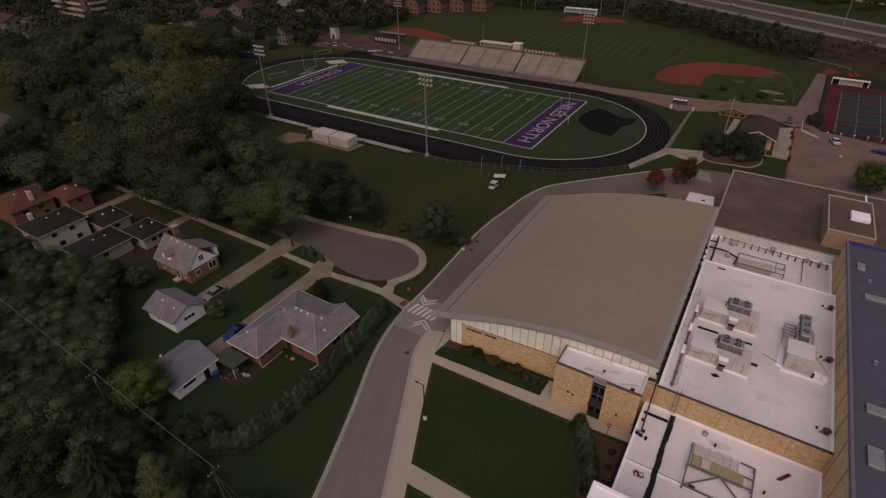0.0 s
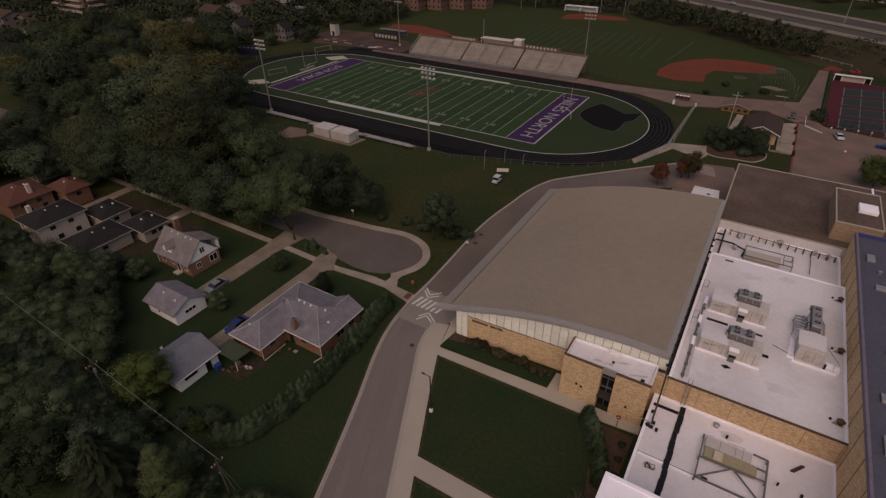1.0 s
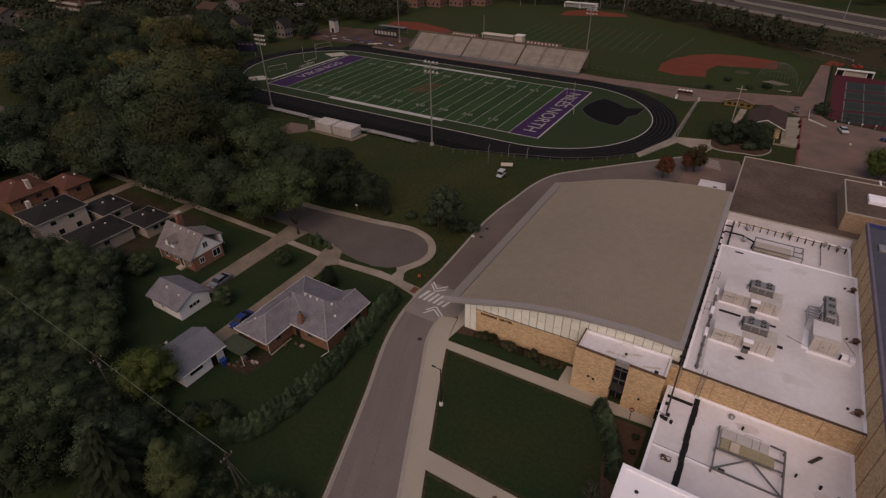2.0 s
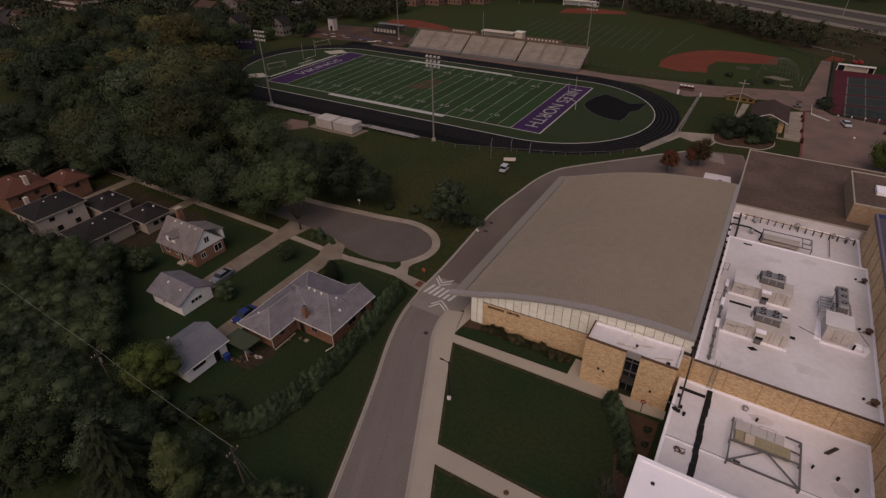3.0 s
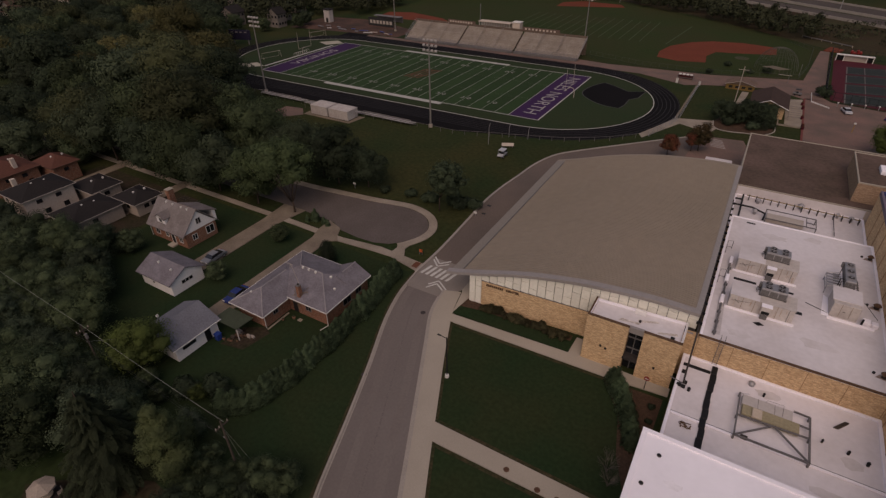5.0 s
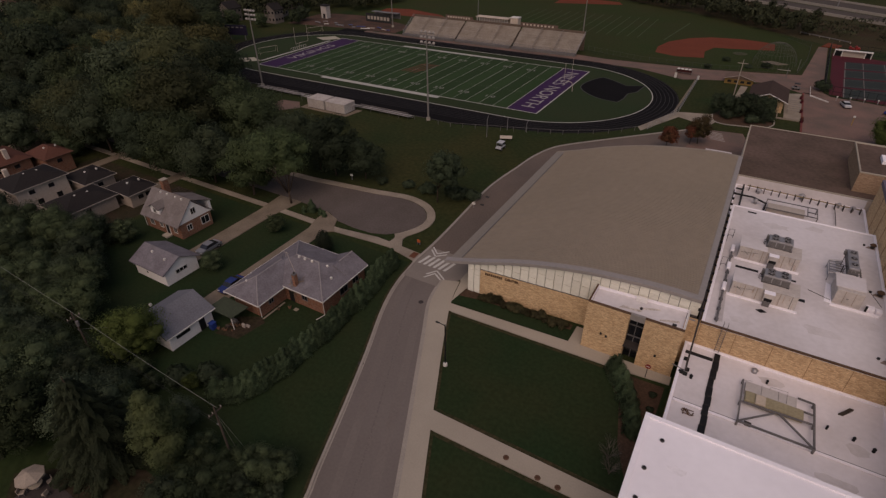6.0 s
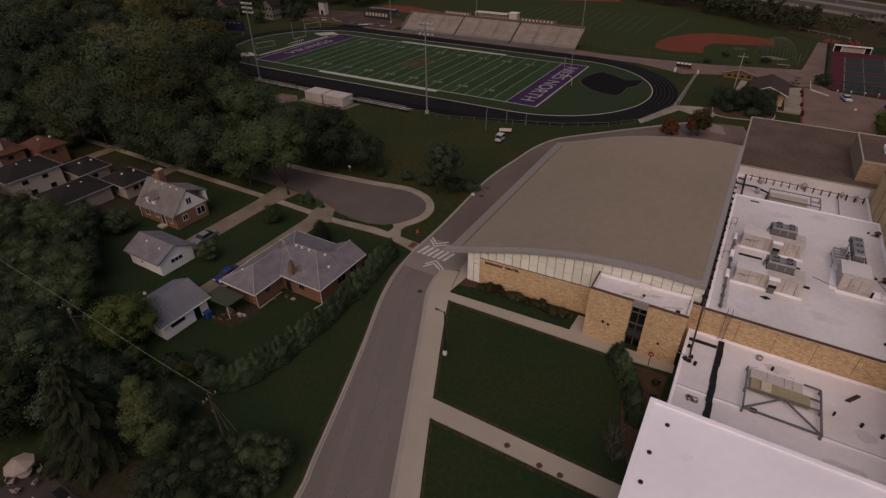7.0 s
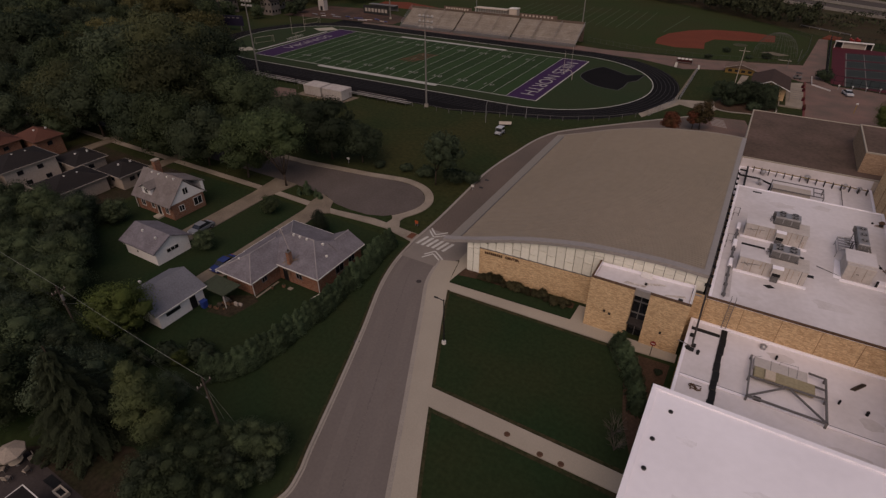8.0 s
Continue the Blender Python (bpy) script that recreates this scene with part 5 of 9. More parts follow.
b1 = far_house(-73.6, -64.4, -103.3, -92.8, 4.9, 1.7, STUCCO, SHINGLE_DARK, "two-storey cream house with a dark hipped roof", 2)
c = part("chimney", boxes((-73.0, -72.2, -100.6, -99.8, 0, 6.9)), STUCCO, b1)
far_house(-69.0, -60.3, -92.6, -85.8, 3.0, 1.3, OLDWALL, SHINGLE_DARK, "cream rear wing with a dark hipped roof", 1)
far_house(-60.0, -51.2, -101.6, -91.2, 2.9, 1.6, OLDWALL, SHINGLE_DARK, "low house with a dark hipped shingle roof", 1)
far_house(-56.4, -48.4, -91.0, -84.6, 2.8, 1.4, OLDWALL, SHINGLE_DARK, "low rear wing with a dark roof", 2)
o1 = far_house(-94.0, -81.8, -101.0, -91.2, 4.2, 2.0, REDBRICK, SHINGLE_RED, "red brick house with orange-red hipped roof", 2)
far_house(-86.0, -77.6, -91.0, -84.8, 4.0, 1.7, REDBRICK, SHINGLE_RED, "red brick wing with orange-red roof", 1)
far_house(-108.0, -98.8, -88.0, -80.4, 2.9, 1.5, OLDWALL, SHINGLE, "low house with a grey hipped roof among trees", 1)
part("chimney", boxes((-84.0, -83.2, -95.6, -94.8, 0, 7.0)), STUCCO, o1)
deck = thing("pergola", (-41.5, -84.5, 0), "small timber pergola behind the cottage", "pergola")
for x in (-44.0, -39.5):
    for y in (-86.0, -83.0):
        part("post", boxes((x - 0.08, x + 0.08, y - 0.08, y + 0.08, 0, 2.4)), WOODPOLE, deck)
for k in range(7):
    x = -44.2 + 0.8 * k
    part("slat", boxes((x, x + 0.12, -86.3, -82.7, 2.4, 2.55)), WOODPOLE, deck)


# ---- vehicles ----
def wheel(parent, x, y, r=0.32):
    w = part("wheel", tubes([(x - 0.11, y, r), (x + 0.11, y, r)], r=r, sides=12), BLACK, parent)
    part("rim", tubes([(x - 0.12, y, r), (x + 0.12, y, r)], r=r * 0.55, sides=10), STEEL, w)


def car(at, turn, paint, label, group="", length=4.5, tall=1.45):
    """A saloon standing along its own y axis."""
    t = thing("car", (0, 0, 0), label, "car", group)
    L, W = length / 2, 0.88
    side = [(-L, 0.35), (-L, 0.72), (-L * 0.93, 0.86), (-L * 0.5, 0.95), (L * 0.62, 0.95), (L * 0.95, 0.85), (L, 0.68), (L, 0.35)]
    bm = bmesh.new()
    l, r = [bm.verts.new((-W, y, z)) for y, z in side], [bm.verts.new((W, y, z)) for y, z in side]
    bm.faces.new(l), bm.faces.new(r[::-1])
    for i in range(len(side)):
        j = (i + 1) % len(side)
        bm.faces.new((l[i], r[i], r[j], l[j]))
    bmesh.ops.recalc_face_normals(bm, faces=bm.faces)
    bmesh.ops.bevel(bm, geom=list(bm.edges), offset=0.07, segments=2, affect="EDGES")
    part("body", bm, paint, t, smooth=False)
    cab = [(-L * 0.55, 0.93), (-L * 0.28, tall - 0.05), (L * 0.28, tall - 0.05), (L * 0.72, 0.93)]
    bm = bmesh.new()
    l, r = [bm.verts.new((-W * (0.93 if z < 1 else 0.76), y, z)) for y, z in cab], [bm.verts.new((W * (0.93 if z < 1 else 0.76), y, z)) for y, z in cab]
    bm.faces.new(l), bm.faces.new(r[::-1])
    for i in range(4):
        bm.faces.new((l[i], r[i], r[(i + 1) % 4], l[(i + 1) % 4]))
    bmesh.ops.recalc_face_normals(bm, faces=bm.faces)
    part("cabin", bm, GLASS, t, "dark glazed cabin")
    part("roof", boxes((-W * 0.78, W * 0.78, -L * 0.3, L * 0.3, tall - 0.08, tall), bevel=0.03), paint, t)
    for x in (-W + 0.06, W - 0.06):
        for y in (-L * 0.62, L * 0.62):
            wheel(t, x, y)
    for x in (-0.6, 0.6):
        part("headlight", boxes((x - 0.18, x + 0.18, -L - 0.01, -L + 0.1, 0.62, 0.76)), TRIM, t)
        part("tail_light", boxes((x - 0.18, x + 0.18, L - 0.1, L + 0.01, 0.66, 0.8)), RED, t)
    t.matrix_basis = pose(at[0], at[1], at[2] if len(at) > 2 else 0.03, 0, 0, turn)
    return t


car((-11.2, -98.6, 0.14), 4, CARBLUE, "dark blue saloon parked on a driveway")
CARGREY = mat("grey_car_paint", (0.16, 0.165, 0.18), 0.3, 0.05, 1, 4, 0.0, spec=0.5)
car((-23.2, -93.2, 0.14), 3, CARGREY, "pale silver car parked on a driveway")
car((-63.4, -104.6, 0.02), 60, CARWHITE, "white car partly hidden behind trees")
car((75.3, 48.6, 0.03), 15, CARWHITE, "silver car parked by the tennis courts")
car((86.4, 46.0, 0.03), 80, CARBLUE, "blue car in the car park")
car((18.0, 272.0, 0.5), 53, CARWHITE, "pale car on the motorway")
car((-10.0, 291.0, 0.5), 53, CARWHITE, "pale car on the motorway")
car((-52, -20.8, 0.02), 100, CARDARK, "dark cart beside the sheds", length=2.6)
cart = thing("utility_cart", (2.0, -27.0, 0), "small white utility cart on the grass", "cart")
part("bed", boxes((1.3, 2.7, -29.2, -26.3, 0.45, 0.9), bevel=0.06), CARWHITE, cart)
part("seat", boxes((1.4, 2.6, -28.3, -27.7, 0.9, 1.2), bevel=0.05), BLACK, cart)
part("canopy", boxes((1.25, 2.75, -28.6, -26.7, 1.75, 1.87), bevel=0.04), CARWHITE, cart)
part("windscreen", boxes((1.3, 2.7, -26.8, -26.7, 0.9, 1.75)), GLASS, cart)
for x in (1.28, 2.72):
    part("post", boxes((x - 0.04, x + 0.04, -28.55, -28.47, 0.9, 1.75)), STEEL, cart)
for x in (1.3, 2.7):
    for y in (-28.7, -26.8):
        wheel(cart, x, y)

# ---- plant and pipes on the school roofs ----
# near-black colour that puts the shade of the fan's depth on a flat disc
FANSHADE = mat("fan_shade_black", (0.006, 0.006, 0.007), 0.95, 0.1, 1, 4, 0.0, spec=0.02)


def fan(parent, x, y, z, r=0.42):
    """A round fan under a wire guard: a raised ring, a near-black disc for the shaded well, blades and the guard's
    spokes.
    """
    bm = bmesh.new()
    n = 16
    rows = [[bm.verts.new((x + q * math.cos(2 * math.pi * k / n), y + q * math.sin(2 * math.pi * k / n), zz)) for k in range(n)] for q, zz in ((r * 1.06, z), (r * 1.06, z + 0.16), (r, z + 0.16), (r, z + 0.01))]
    for a, b in zip(rows, rows[1:]):
        for k in range(n):
            bm.faces.new((a[k], a[(k + 1) % n], b[(k + 1) % n], b[k]))
    bmesh.ops.recalc_face_normals(bm, faces=bm.faces)
    f = part("fan_ring", bm, STEEL, parent, "round fan opening")
    part("fan_well", tubes([(x, y, z), (x, y, z + 0.02)], r=r, sides=16), FANSHADE, f)
    bm = bmesh.new()
    for k in range(4):
        a = math.pi * k / 2 + 0.4
        u, v = Vector((math.cos(a), math.sin(a), 0)), Vector((-math.sin(a), math.cos(a), 0))
        c = Vector((x, y, z + 0.07))
        vs = [bm.verts.new(q) for q in (c + u * 0.1 - v * 0.05, c + u * r * 0.9 - v * 0.16, c + u * r * 0.9 + v * 0.12 + Vector((0, 0, 0.06)), c + u * 0.1 + v * 0.05 + Vector((0, 0, 0.03)))]
        bm.faces.new(vs)
    bmesh.ops.solidify(bm, geom=bm.faces[:], thickness=0.012)
    part("fan_blades", bm, PIPE, f)
    bm = bmesh.new()
    for k in range(4):
        a = math.pi * k / 4
        tube(bm, [(x - r * math.cos(a), y - r * math.sin(a), z + 0.165), (x + r * math.cos(a), y + r * math.sin(a), z + 0.165)], 0.014, 4)
    tube(bm, [(x, y, z + 0.1), (x, y, z + 0.19)], 0.11, 8)
    part("fan_guard", bm, STEEL, f)


def condenser(x0, x1, y0, y1, z0, z1, fans, base):
    """A shallow fan casing on an open stand, with coil grilles and the pipes of one end."""
    t = thing("condenser_unit", ((x0 + x1) / 2, (y0 + y1) / 2, base), "grey rooftop condenser with round fans on a steel stand", "condenser", "rooftop condensers")
    part("casing", boxes((x0, x1, y0, y1, z0, z1), bevel=0.05), STEEL, t)
    for k in range(3):
        xa = x0 + (x1 - x0) * (k + 0.06) / 3
        part("coil_grille", boxes((xa, xa + (x1 - x0) * 0.29, y0 - 0.03, y0 + 0.01, z0 + 0.08, z1 - 0.2)), STEELDARK, t, "dark coil grille")
    part("end_grille", boxes((x0 - 0.03, x0 + 0.01, y0 + 0.2, y1 - 0.2, z0 + 0.1, z1 - 0.2)), STEELDARK, t)
    part("base_frame", boxes((x0 - 0.08, x1 + 0.08, y0 - 0.08, y0 + 0.08, z0 - 0.14, z0), (x0 - 0.08, x1 + 0.08, y1 - 0.08, y1 + 0.08, z0 - 0.14, z0), (x0 - 0.08, x0 + 0.08, y0 + 0.08, y1 - 0.08, z0 - 0.14, z0), (x1 - 0.08, x1 + 0.08, y0 + 0.08, y1 - 0.08, z0 - 0.14, z0)), STEELDARK, t)
    for x in (x0 + 0.06, x1 - 0.06):
        for y in (y0 + 0.06, y1 - 0.06):
            leg = part("leg", boxes((x - 0.04, x + 0.04, y - 0.04, y + 0.04, base + 0.02, z0)), STEELDARK, t)
            part("foot_pad", boxes((x - 0.16, x + 0.16, y - 0.16, y + 0.16, base, base + 0.03)), PIPE, leg)
    part("pipes", tubes([(x0, y0 + 0.5, z0 + 0.3), (x0 - 0.35, y0 + 0.5, z0 + 0.3), (x0 - 0.35, y0 + 0.5, base)], [(x0, y0 + 0.9, z0 + 0.4), (x0 - 0.45, y0 + 0.9, z0 + 0.4), (x0 - 0.45, y0 + 0.8, base)], [(x0, y0 + 1.4, z0 + 0.2), (x0 - 0.4, y0 + 1.4, z0 + 0.2), (x0 - 0.4, y0 + 1.3, base)], r=0.045, sides=5), PIPE, t, "dark lagged pipes")
    part("control_box", boxes((x0 - 0.3, x0 - 0.02, y1 - 0.7, y1 - 0.2, z0 + 0.1, z1), bevel=0.03), STEELDARK, t)
    for x, y in fans:
        fan(t, x, y, z1)
    return t


RUSTYSEAM = mat("rust_tinged_seam", (0.3, 0.24, 0.2), 0.9, 0.15, 1, 5, 0.05)
DUCTTOP = mat("weathered_duct_top", (0.43, 0.38, 0.34), 0.85, 0.08, 0.3, 3, 0.05, other=(0.36, 0.315, 0.28))
PLENUM = mat("stained_plenum_sheet", (0.5, 0.455, 0.43), 0.8, 0.08, 0.5, 3, 0.03, other=(0.42, 0.375, 0.35))
DRIP = mat("rust_drip", (0.36, 0.27, 0.22), 0.9, 0.2, 1, 5, 0.02, other=(0.46, 0.38, 0.33))
drip = random.Random(15)
for y0, y1 in ((-63.1, -60.0), (-72.6, -69.6)):
    d = thing("roof_plenum", (59.5, (y0 + y1) / 2, 7.4), "tall pale sheet-metal plenum with rust-streaked front on the white roof", "plenum", "roof plenums")
    part("housing", boxes((55.8, 63.25, y0, y1, 7.4, 9.55), bevel=0.04), PLENUM, d)
    part("cap_sheet", boxes((55.7, 59.2, y0 - 0.06, y1 + 0.06, 9.55, 9.62), bevel=0.02), MEMBRANE, d, "dull white cap sheet")
    part("cap_sheet", boxes((59.22, 63.35, y0 - 0.06, y1 + 0.06, 9.55, 9.6), bevel=0.02), PLENUM, d)
    part("front_flashing", boxes((55.5, 63.6, y0 - 0.3, y0 - 0.02, 7.4, 7.62)), MEMBRANE2, d)
    for x in (57.3, 58.7, 61.3, 62.6):
        part("seam", boxes((x, x + 0.07, y0 - 0.03, y0, 7.62, 9.5)), RUSTYSEAM if x < 62 else STEELDARK, d)
    for k in range(16):
        x, top = drip.uniform(56.0, 63.0), drip.uniform(8.6, 9.5)
        part("drip_stain", boxes((x, x + drip.uniform(0.03, 0.1), y0 - 0.004, y0, top - drip.uniform(0.4, 1.2), top)), DRIP, d)
    part("brace", tubes([(56.1, y0 - 0.05, 8.7), (58.2, y0 - 0.05, 9.0)], [(56.4, y0 - 0.05, 8.95), (57.0, y0 - 0.05, 8.5)], r=0.03, sides=4), STEELDARK, d)
    hood = part("intake_hood", prism(bmesh.new(), [(59.55, y0 - 0.75), (60.65, y0 - 0.75), (60.65, y0 - 0.02), (59.55, y0 - 0.02)], 8.3, 9.45), PLENUM, d)
    part("hood_lid", boxes((59.48, 60.72, y0 - 0.82, y0, 9.45, 9.55), bevel=0.02), MEMBRANE2, hood)
    part("hood_louvre", boxes((59.65, 60.55, y0 - 0.78, y0 - 0.745, 8.34, 8.8)), BLACK, hood)
    part("duct_foot", boxes((59.7, 60.5, y0 - 0.6, y0 - 0.02, 7.4, 8.3)), STEELDARK, hood)
condenser(59.0, 62.0, -61.65, -59.85, 9.78, 10.75, [(59.75, -60.3), (61.25, -60.3), (59.75, -61.2), (61.25, -61.2)], 9.6)
condenser(59.0, 62.0, -71.15, -69.35, 9.78, 10.75, [(59.75, -69.8), (61.25, -69.8), (59.75, -70.7), (61.25, -70.7)], 9.6)
condenser(68.6, 69.8, -63.2, -58.0, 9.5, 10.3, [(69.2, -58.9), (69.2, -60.55), (69.2, -62.2)], 7.4)
ahu = thing("air_handler", (69.2, -66, 7.4), "white rooftop air handler with sloping flank ducts", "air handler")
part("casing", boxes((67.45, 70.45, -67.9, -64.0, 7.4, 9.5), bevel=0.05), PLENUM, ahu)
part("lid", boxes((67.3, 70.6, -67.2, -63.85, 9.5, 9.62), bevel=0.03), MEMBRANE, ahu, "white sheet lid")
for x in (68.4, 69.5):
    part("seam", boxes((x, x + 0.05, -67.93, -67.9, 7.6, 9.45)), RUSTYSEAM, ahu)
part("access_door", boxes((68.55, 69.4, -67.95, -67.9, 7.8, 9.1), bevel=0.02), PLENUM, ahu)
part("door_latch", boxes((68.7, 68.95, -68.0, -67.95, 8.4, 8.5)), STEELDARK, ahu)
bm = prism(bmesh.new(), [(66.6, -68.2), (67.44, -68.3), (67.44, -63.9), (66.9, -63.4)], 7.4, 7.46)
part("side_flashing", bm, MEMBRANE2, ahu)
part("front_flashing", boxes((67.2, 72.4, -68.78, -68.65, 7.4, 7.75)), MEMBRANE2, ahu)
part("small_box", boxes((71.0, 71.9, -68.4, -67.4, 7.4, 8.1), bevel=0.04), MEMBRANE2, ahu)
part("small_box", boxes((72.0, 72.7, -68.3, -67.5, 7.4, 8.0), bevel=0.04), MEMBRANE2, ahu)
part("flue", tubes([(70.9, -68.5, 7.4), (70.9, -68.5, 8.5)], r=0.13, sides=8), BLACK, ahu)
part("cable", tubes([(70.8, -66.0, 9.4), (72.6, -67.2, 8.1)], r=0.04, sides=4), BLACK, ahu)
part("cable", tubes([(64.8, -66.5, 7.46), (67.3, -67.6, 7.46)], r=0.04, sides=4), BLACK, ahu)
bm = bmesh.new()
for k in range(7):
    tube(bm, [(67.6, -63.4 + 0.65 * k, 8.8), (68.5, -63.4 + 0.65 * k, 8.9)], 0.06, 4)
    tube(bm, [(70.2, -63.4 + 0.65 * k, 9.0), (70.8, -63.4 + 0.65 * k, 8.2)], 0.05, 4)
part("refrigerant_lines", bm, STEELDARK, ahu)
guard = part("pipe_guard", tubes([(66.9, -62.8, 7.4), (66.9, -62.8, 8.7), (68.4, -62.6, 9.0)], [(66.9, -59.4, 7.4), (66.9, -59.4, 8.7), (68.4, -59.2, 9.0)], [(66.9, -62.8, 8.7), (66.9, -59.4, 8.7)], [(66.9, -62.8, 8.0), (66.9, -59.4, 8.0)], r=0.06, sides=5), STEEL, ahu, "open steel pipe rack")
for k in range(5):
    part("slat", boxes((66.95, 68.3, -62.6 + 0.75 * k, -62.3 + 0.75 * k, 8.6, 8.66)), STEEL, guard)
for x, y, r in ((72.9, -50.4, 0.45), (72.9, -63.4, 0.5), (72.8, -77.4, 0.5)):
    v = thing("exhaust_vent", (x, y, 7.4), "rust-stained exhaust vent by the parapet", "roof vent", "exhaust vents")
    part("neck", tubes([(x, y, 7.4), (x, y, 7.9)], r=r * 0.6, sides=10), PIPE, v)
    part("hood", tubes([(x, y, 7.9), (x, y, 8.15)], r=r, r2=r * 0.5, sides=10), RUST, v)
    part("rust_streak", slab([(x - 0.9, y - 0.3), (x + 0.3, y - 0.5), (x + 0.35, y + 0.3), (x - 0.4, y + 0.4)], 7.38, 7.406), mat("pale_rust_stain", (0.33, 0.24, 0.2), 0.9, 0.3, 1.2, 5, 0.05) if y > -51 else bpy.data.materials["pale_rust_stain"], v)
    part("outlet", tubes([(x - 1.0, y + 0.3, 7.4), (x - 1.0, y + 0.3, 7.6)], r=0.16, sides=8), BLACK, v)
for x0, x1, y0, y1 in ((55.9, 58.8, -65.5, -65.0), (60.1, 61.0, -65.6, -65.2), (62.0, 63.4, -65.5, -65.1), (63.2, 64.5, -69.8, -69.2), (56.0, 57.3, -47.6, -47.2)):
    tagged(part("walkway_mat", boxes((x0, x1, y0, y1, 7.4, 7.45)), BLACK, None), "black rubber mat on the white roof", "roof mat")
bm = prism(bmesh.new(), [(59.1, -74.4), (59.8, -74.0), (60.4, -74.4), (59.7, -74.8)], 7.4, 7.45)
tagged(part("walkway_mat", bm, BLACK, None), "black rubber mat set askew on the roof", "roof mat")

# pipe run between gym and school
run = thing("pipe_run", (53.4, -62, 7.4), "dark pipe run on blocks beside the gym roof", "pipes")
bm = bmesh.new()
tube(bm, [(53.15, -41.5, 8.15), (53.15, -62, 8.2), (53.25, -80.6, 8.1), (53.3, -81.0, 7.6), (53.4, -85.5, 4.5), (53.5, -86.0, 4.1)], 0.11, 6)
part("main_pipe", bm, PIPE, run)
part("side_pipe", tubes([(55.0, -62.0, 7.85), (55.1, -79.8, 7.85)], r=0.13, sides=6), STEELDARK, run)
for k in range(17):
    y = -43.0 - 2.25 * k
    part("bracket", boxes((52.85, 53.55, y - 0.1, y + 0.1, 8.0, 8.35)), BLACK, run)
    if k > 8:
        part("block", boxes((54.85, 55.3, y - 0.12, y + 0.12, 7.4, 7.75)), STEELDARK, run)
for y in (-61.5, -66.6, -71.9):
    part("valve", boxes((54.8, 55.3, y - 0.9, y + 0.9, 7.7, 8.15), bevel=0.08), MEMBRANE2, run)
for y in (-57.4, -66.0):
    part("hoop_rail", tubes([(54.0, y, 7.4), (54.0, y, 8.8), (54.7, y + 0.1, 8.8), (54.7, y + 0.1, 7.4)], r=0.045, sides=5), STEELDARK, run)
    part("hoop_rail", tubes([(54.0, y - 1.5, 7.4), (54.0, y - 1.5, 8.6), (54.7, y - 1.5, 8.6)], r=0.045, sides=5), STEELDARK, run)
lad = thing("roof_ladder", (56.2, -80.5, 3.75), "grey steel ladder between the two roofs", "ladder")
for x in (55.95, 56.45):
    part("stile", tubes([(x, -80.75, 3.8), (x, -80.75, 8.4), (x, -80.2, 8.4)], r=0.04, sides=5), STEELDARK, lad)
for k in range(11):
    part("rung", tubes([(55.95, -80.75, 4.0 + 0.33 * k), (56.45, -80.75, 4.0 + 0.33 * k)], r=0.025, sides=4), STEELDARK, lad)

# low roof: black cable tray, steel frame, vents
tray = thing("cable_tray", (56.4, -88, 3.75), "black rubber-covered cable tray across the low roof", "cable tray")
wig = random.Random(3)
for k in range(12):
    y0, dx = -99.3 + 1.525 * k, wig.uniform(-0.07, 0.07)
    part("cover", boxes((56.08 + dx, 56.72 + dx + wig.uniform(-0.05, 0.08), y0, y0 + 1.5, 3.75, 3.95 + wig.uniform(-0.03, 0.05)), bevel=0.06), BLACK, tray)
part("short_run", boxes((52.9, 56.05, -82.55, -82.1, 3.75, 3.96), bevel=0.05), BLACK, tray)
for x, y in ((53.2, -83.8), (53.6, -85.6), (53.0, -86.3), (53.5, -86.4)):
    part("pipe_stub", boxes((x - 0.25, x + 0.25, y - 0.18, y + 0.18, 3.75, 4.15), bevel=0.05), BLACK, tray)
part("cross_pipe", tubes([(51.9, -85.5, 3.95), (53.3, -85.9, 3.95)], r=0.07, sides=6), STEELDARK, tray)
fr = thing("steel_frame", (63, -88, 3.75), "grey steel beam frame carrying old ductwork", "steel frame")


def beam(parent, a, b, w=0.2, hh=0.18, z=4.4):
    w *= 0.8
    a, b = Vector(a), Vector(b)
    n3 = Vector((-(b - a).y, (b - a).x)).normalized() * w / 2
    return part("beam", prism(bmesh.new(), [tuple(a + n3), tuple(b + n3), tuple(b - n3), tuple(a - n3)], z - hh / 2, z + hh / 2), STEELDARK, parent)


for a, b, w in (((59.5, -91.2), (59.5, -84.5), 0.2), ((59.5, -91.2), (66.7, -91.2), 0.24), ((66.6, -91.2), (66.6, -84.6), 0.24), ((65.0, -84.5), (66.6, -84.6), 0.2), ((65.0, -86.3), (66.6, -86.4), 0.2), ((59.5, -88.1), (66.6, -87.8), 0.2), ((59.6, -91.1), (62.9, -88.1), 0.18), ((63.4, -88.1), (66.5, -91.1), 0.18)):
    beam(fr, a, b, w)
for x, y in ((59.5, -91.2), (66.6, -91.2), (59.5, -84.5), (66.6, -84.6), (59.5, -88.1), (66.6, -87.8)):
    part("post", boxes((x - 0.1, x + 0.1, y - 0.1, y + 0.1, 3.75, 4.3)), STEELDARK, fr)
part("duct", boxes((59.9, 65.6, -87.7, -86.2, 3.9, 4.5), bevel=0.05), mat("yellowed_duct", (0.3, 0.26, 0.17), 0.85, 0.12, 0.5, 4, 0.05), fr, "yellowed old duct")
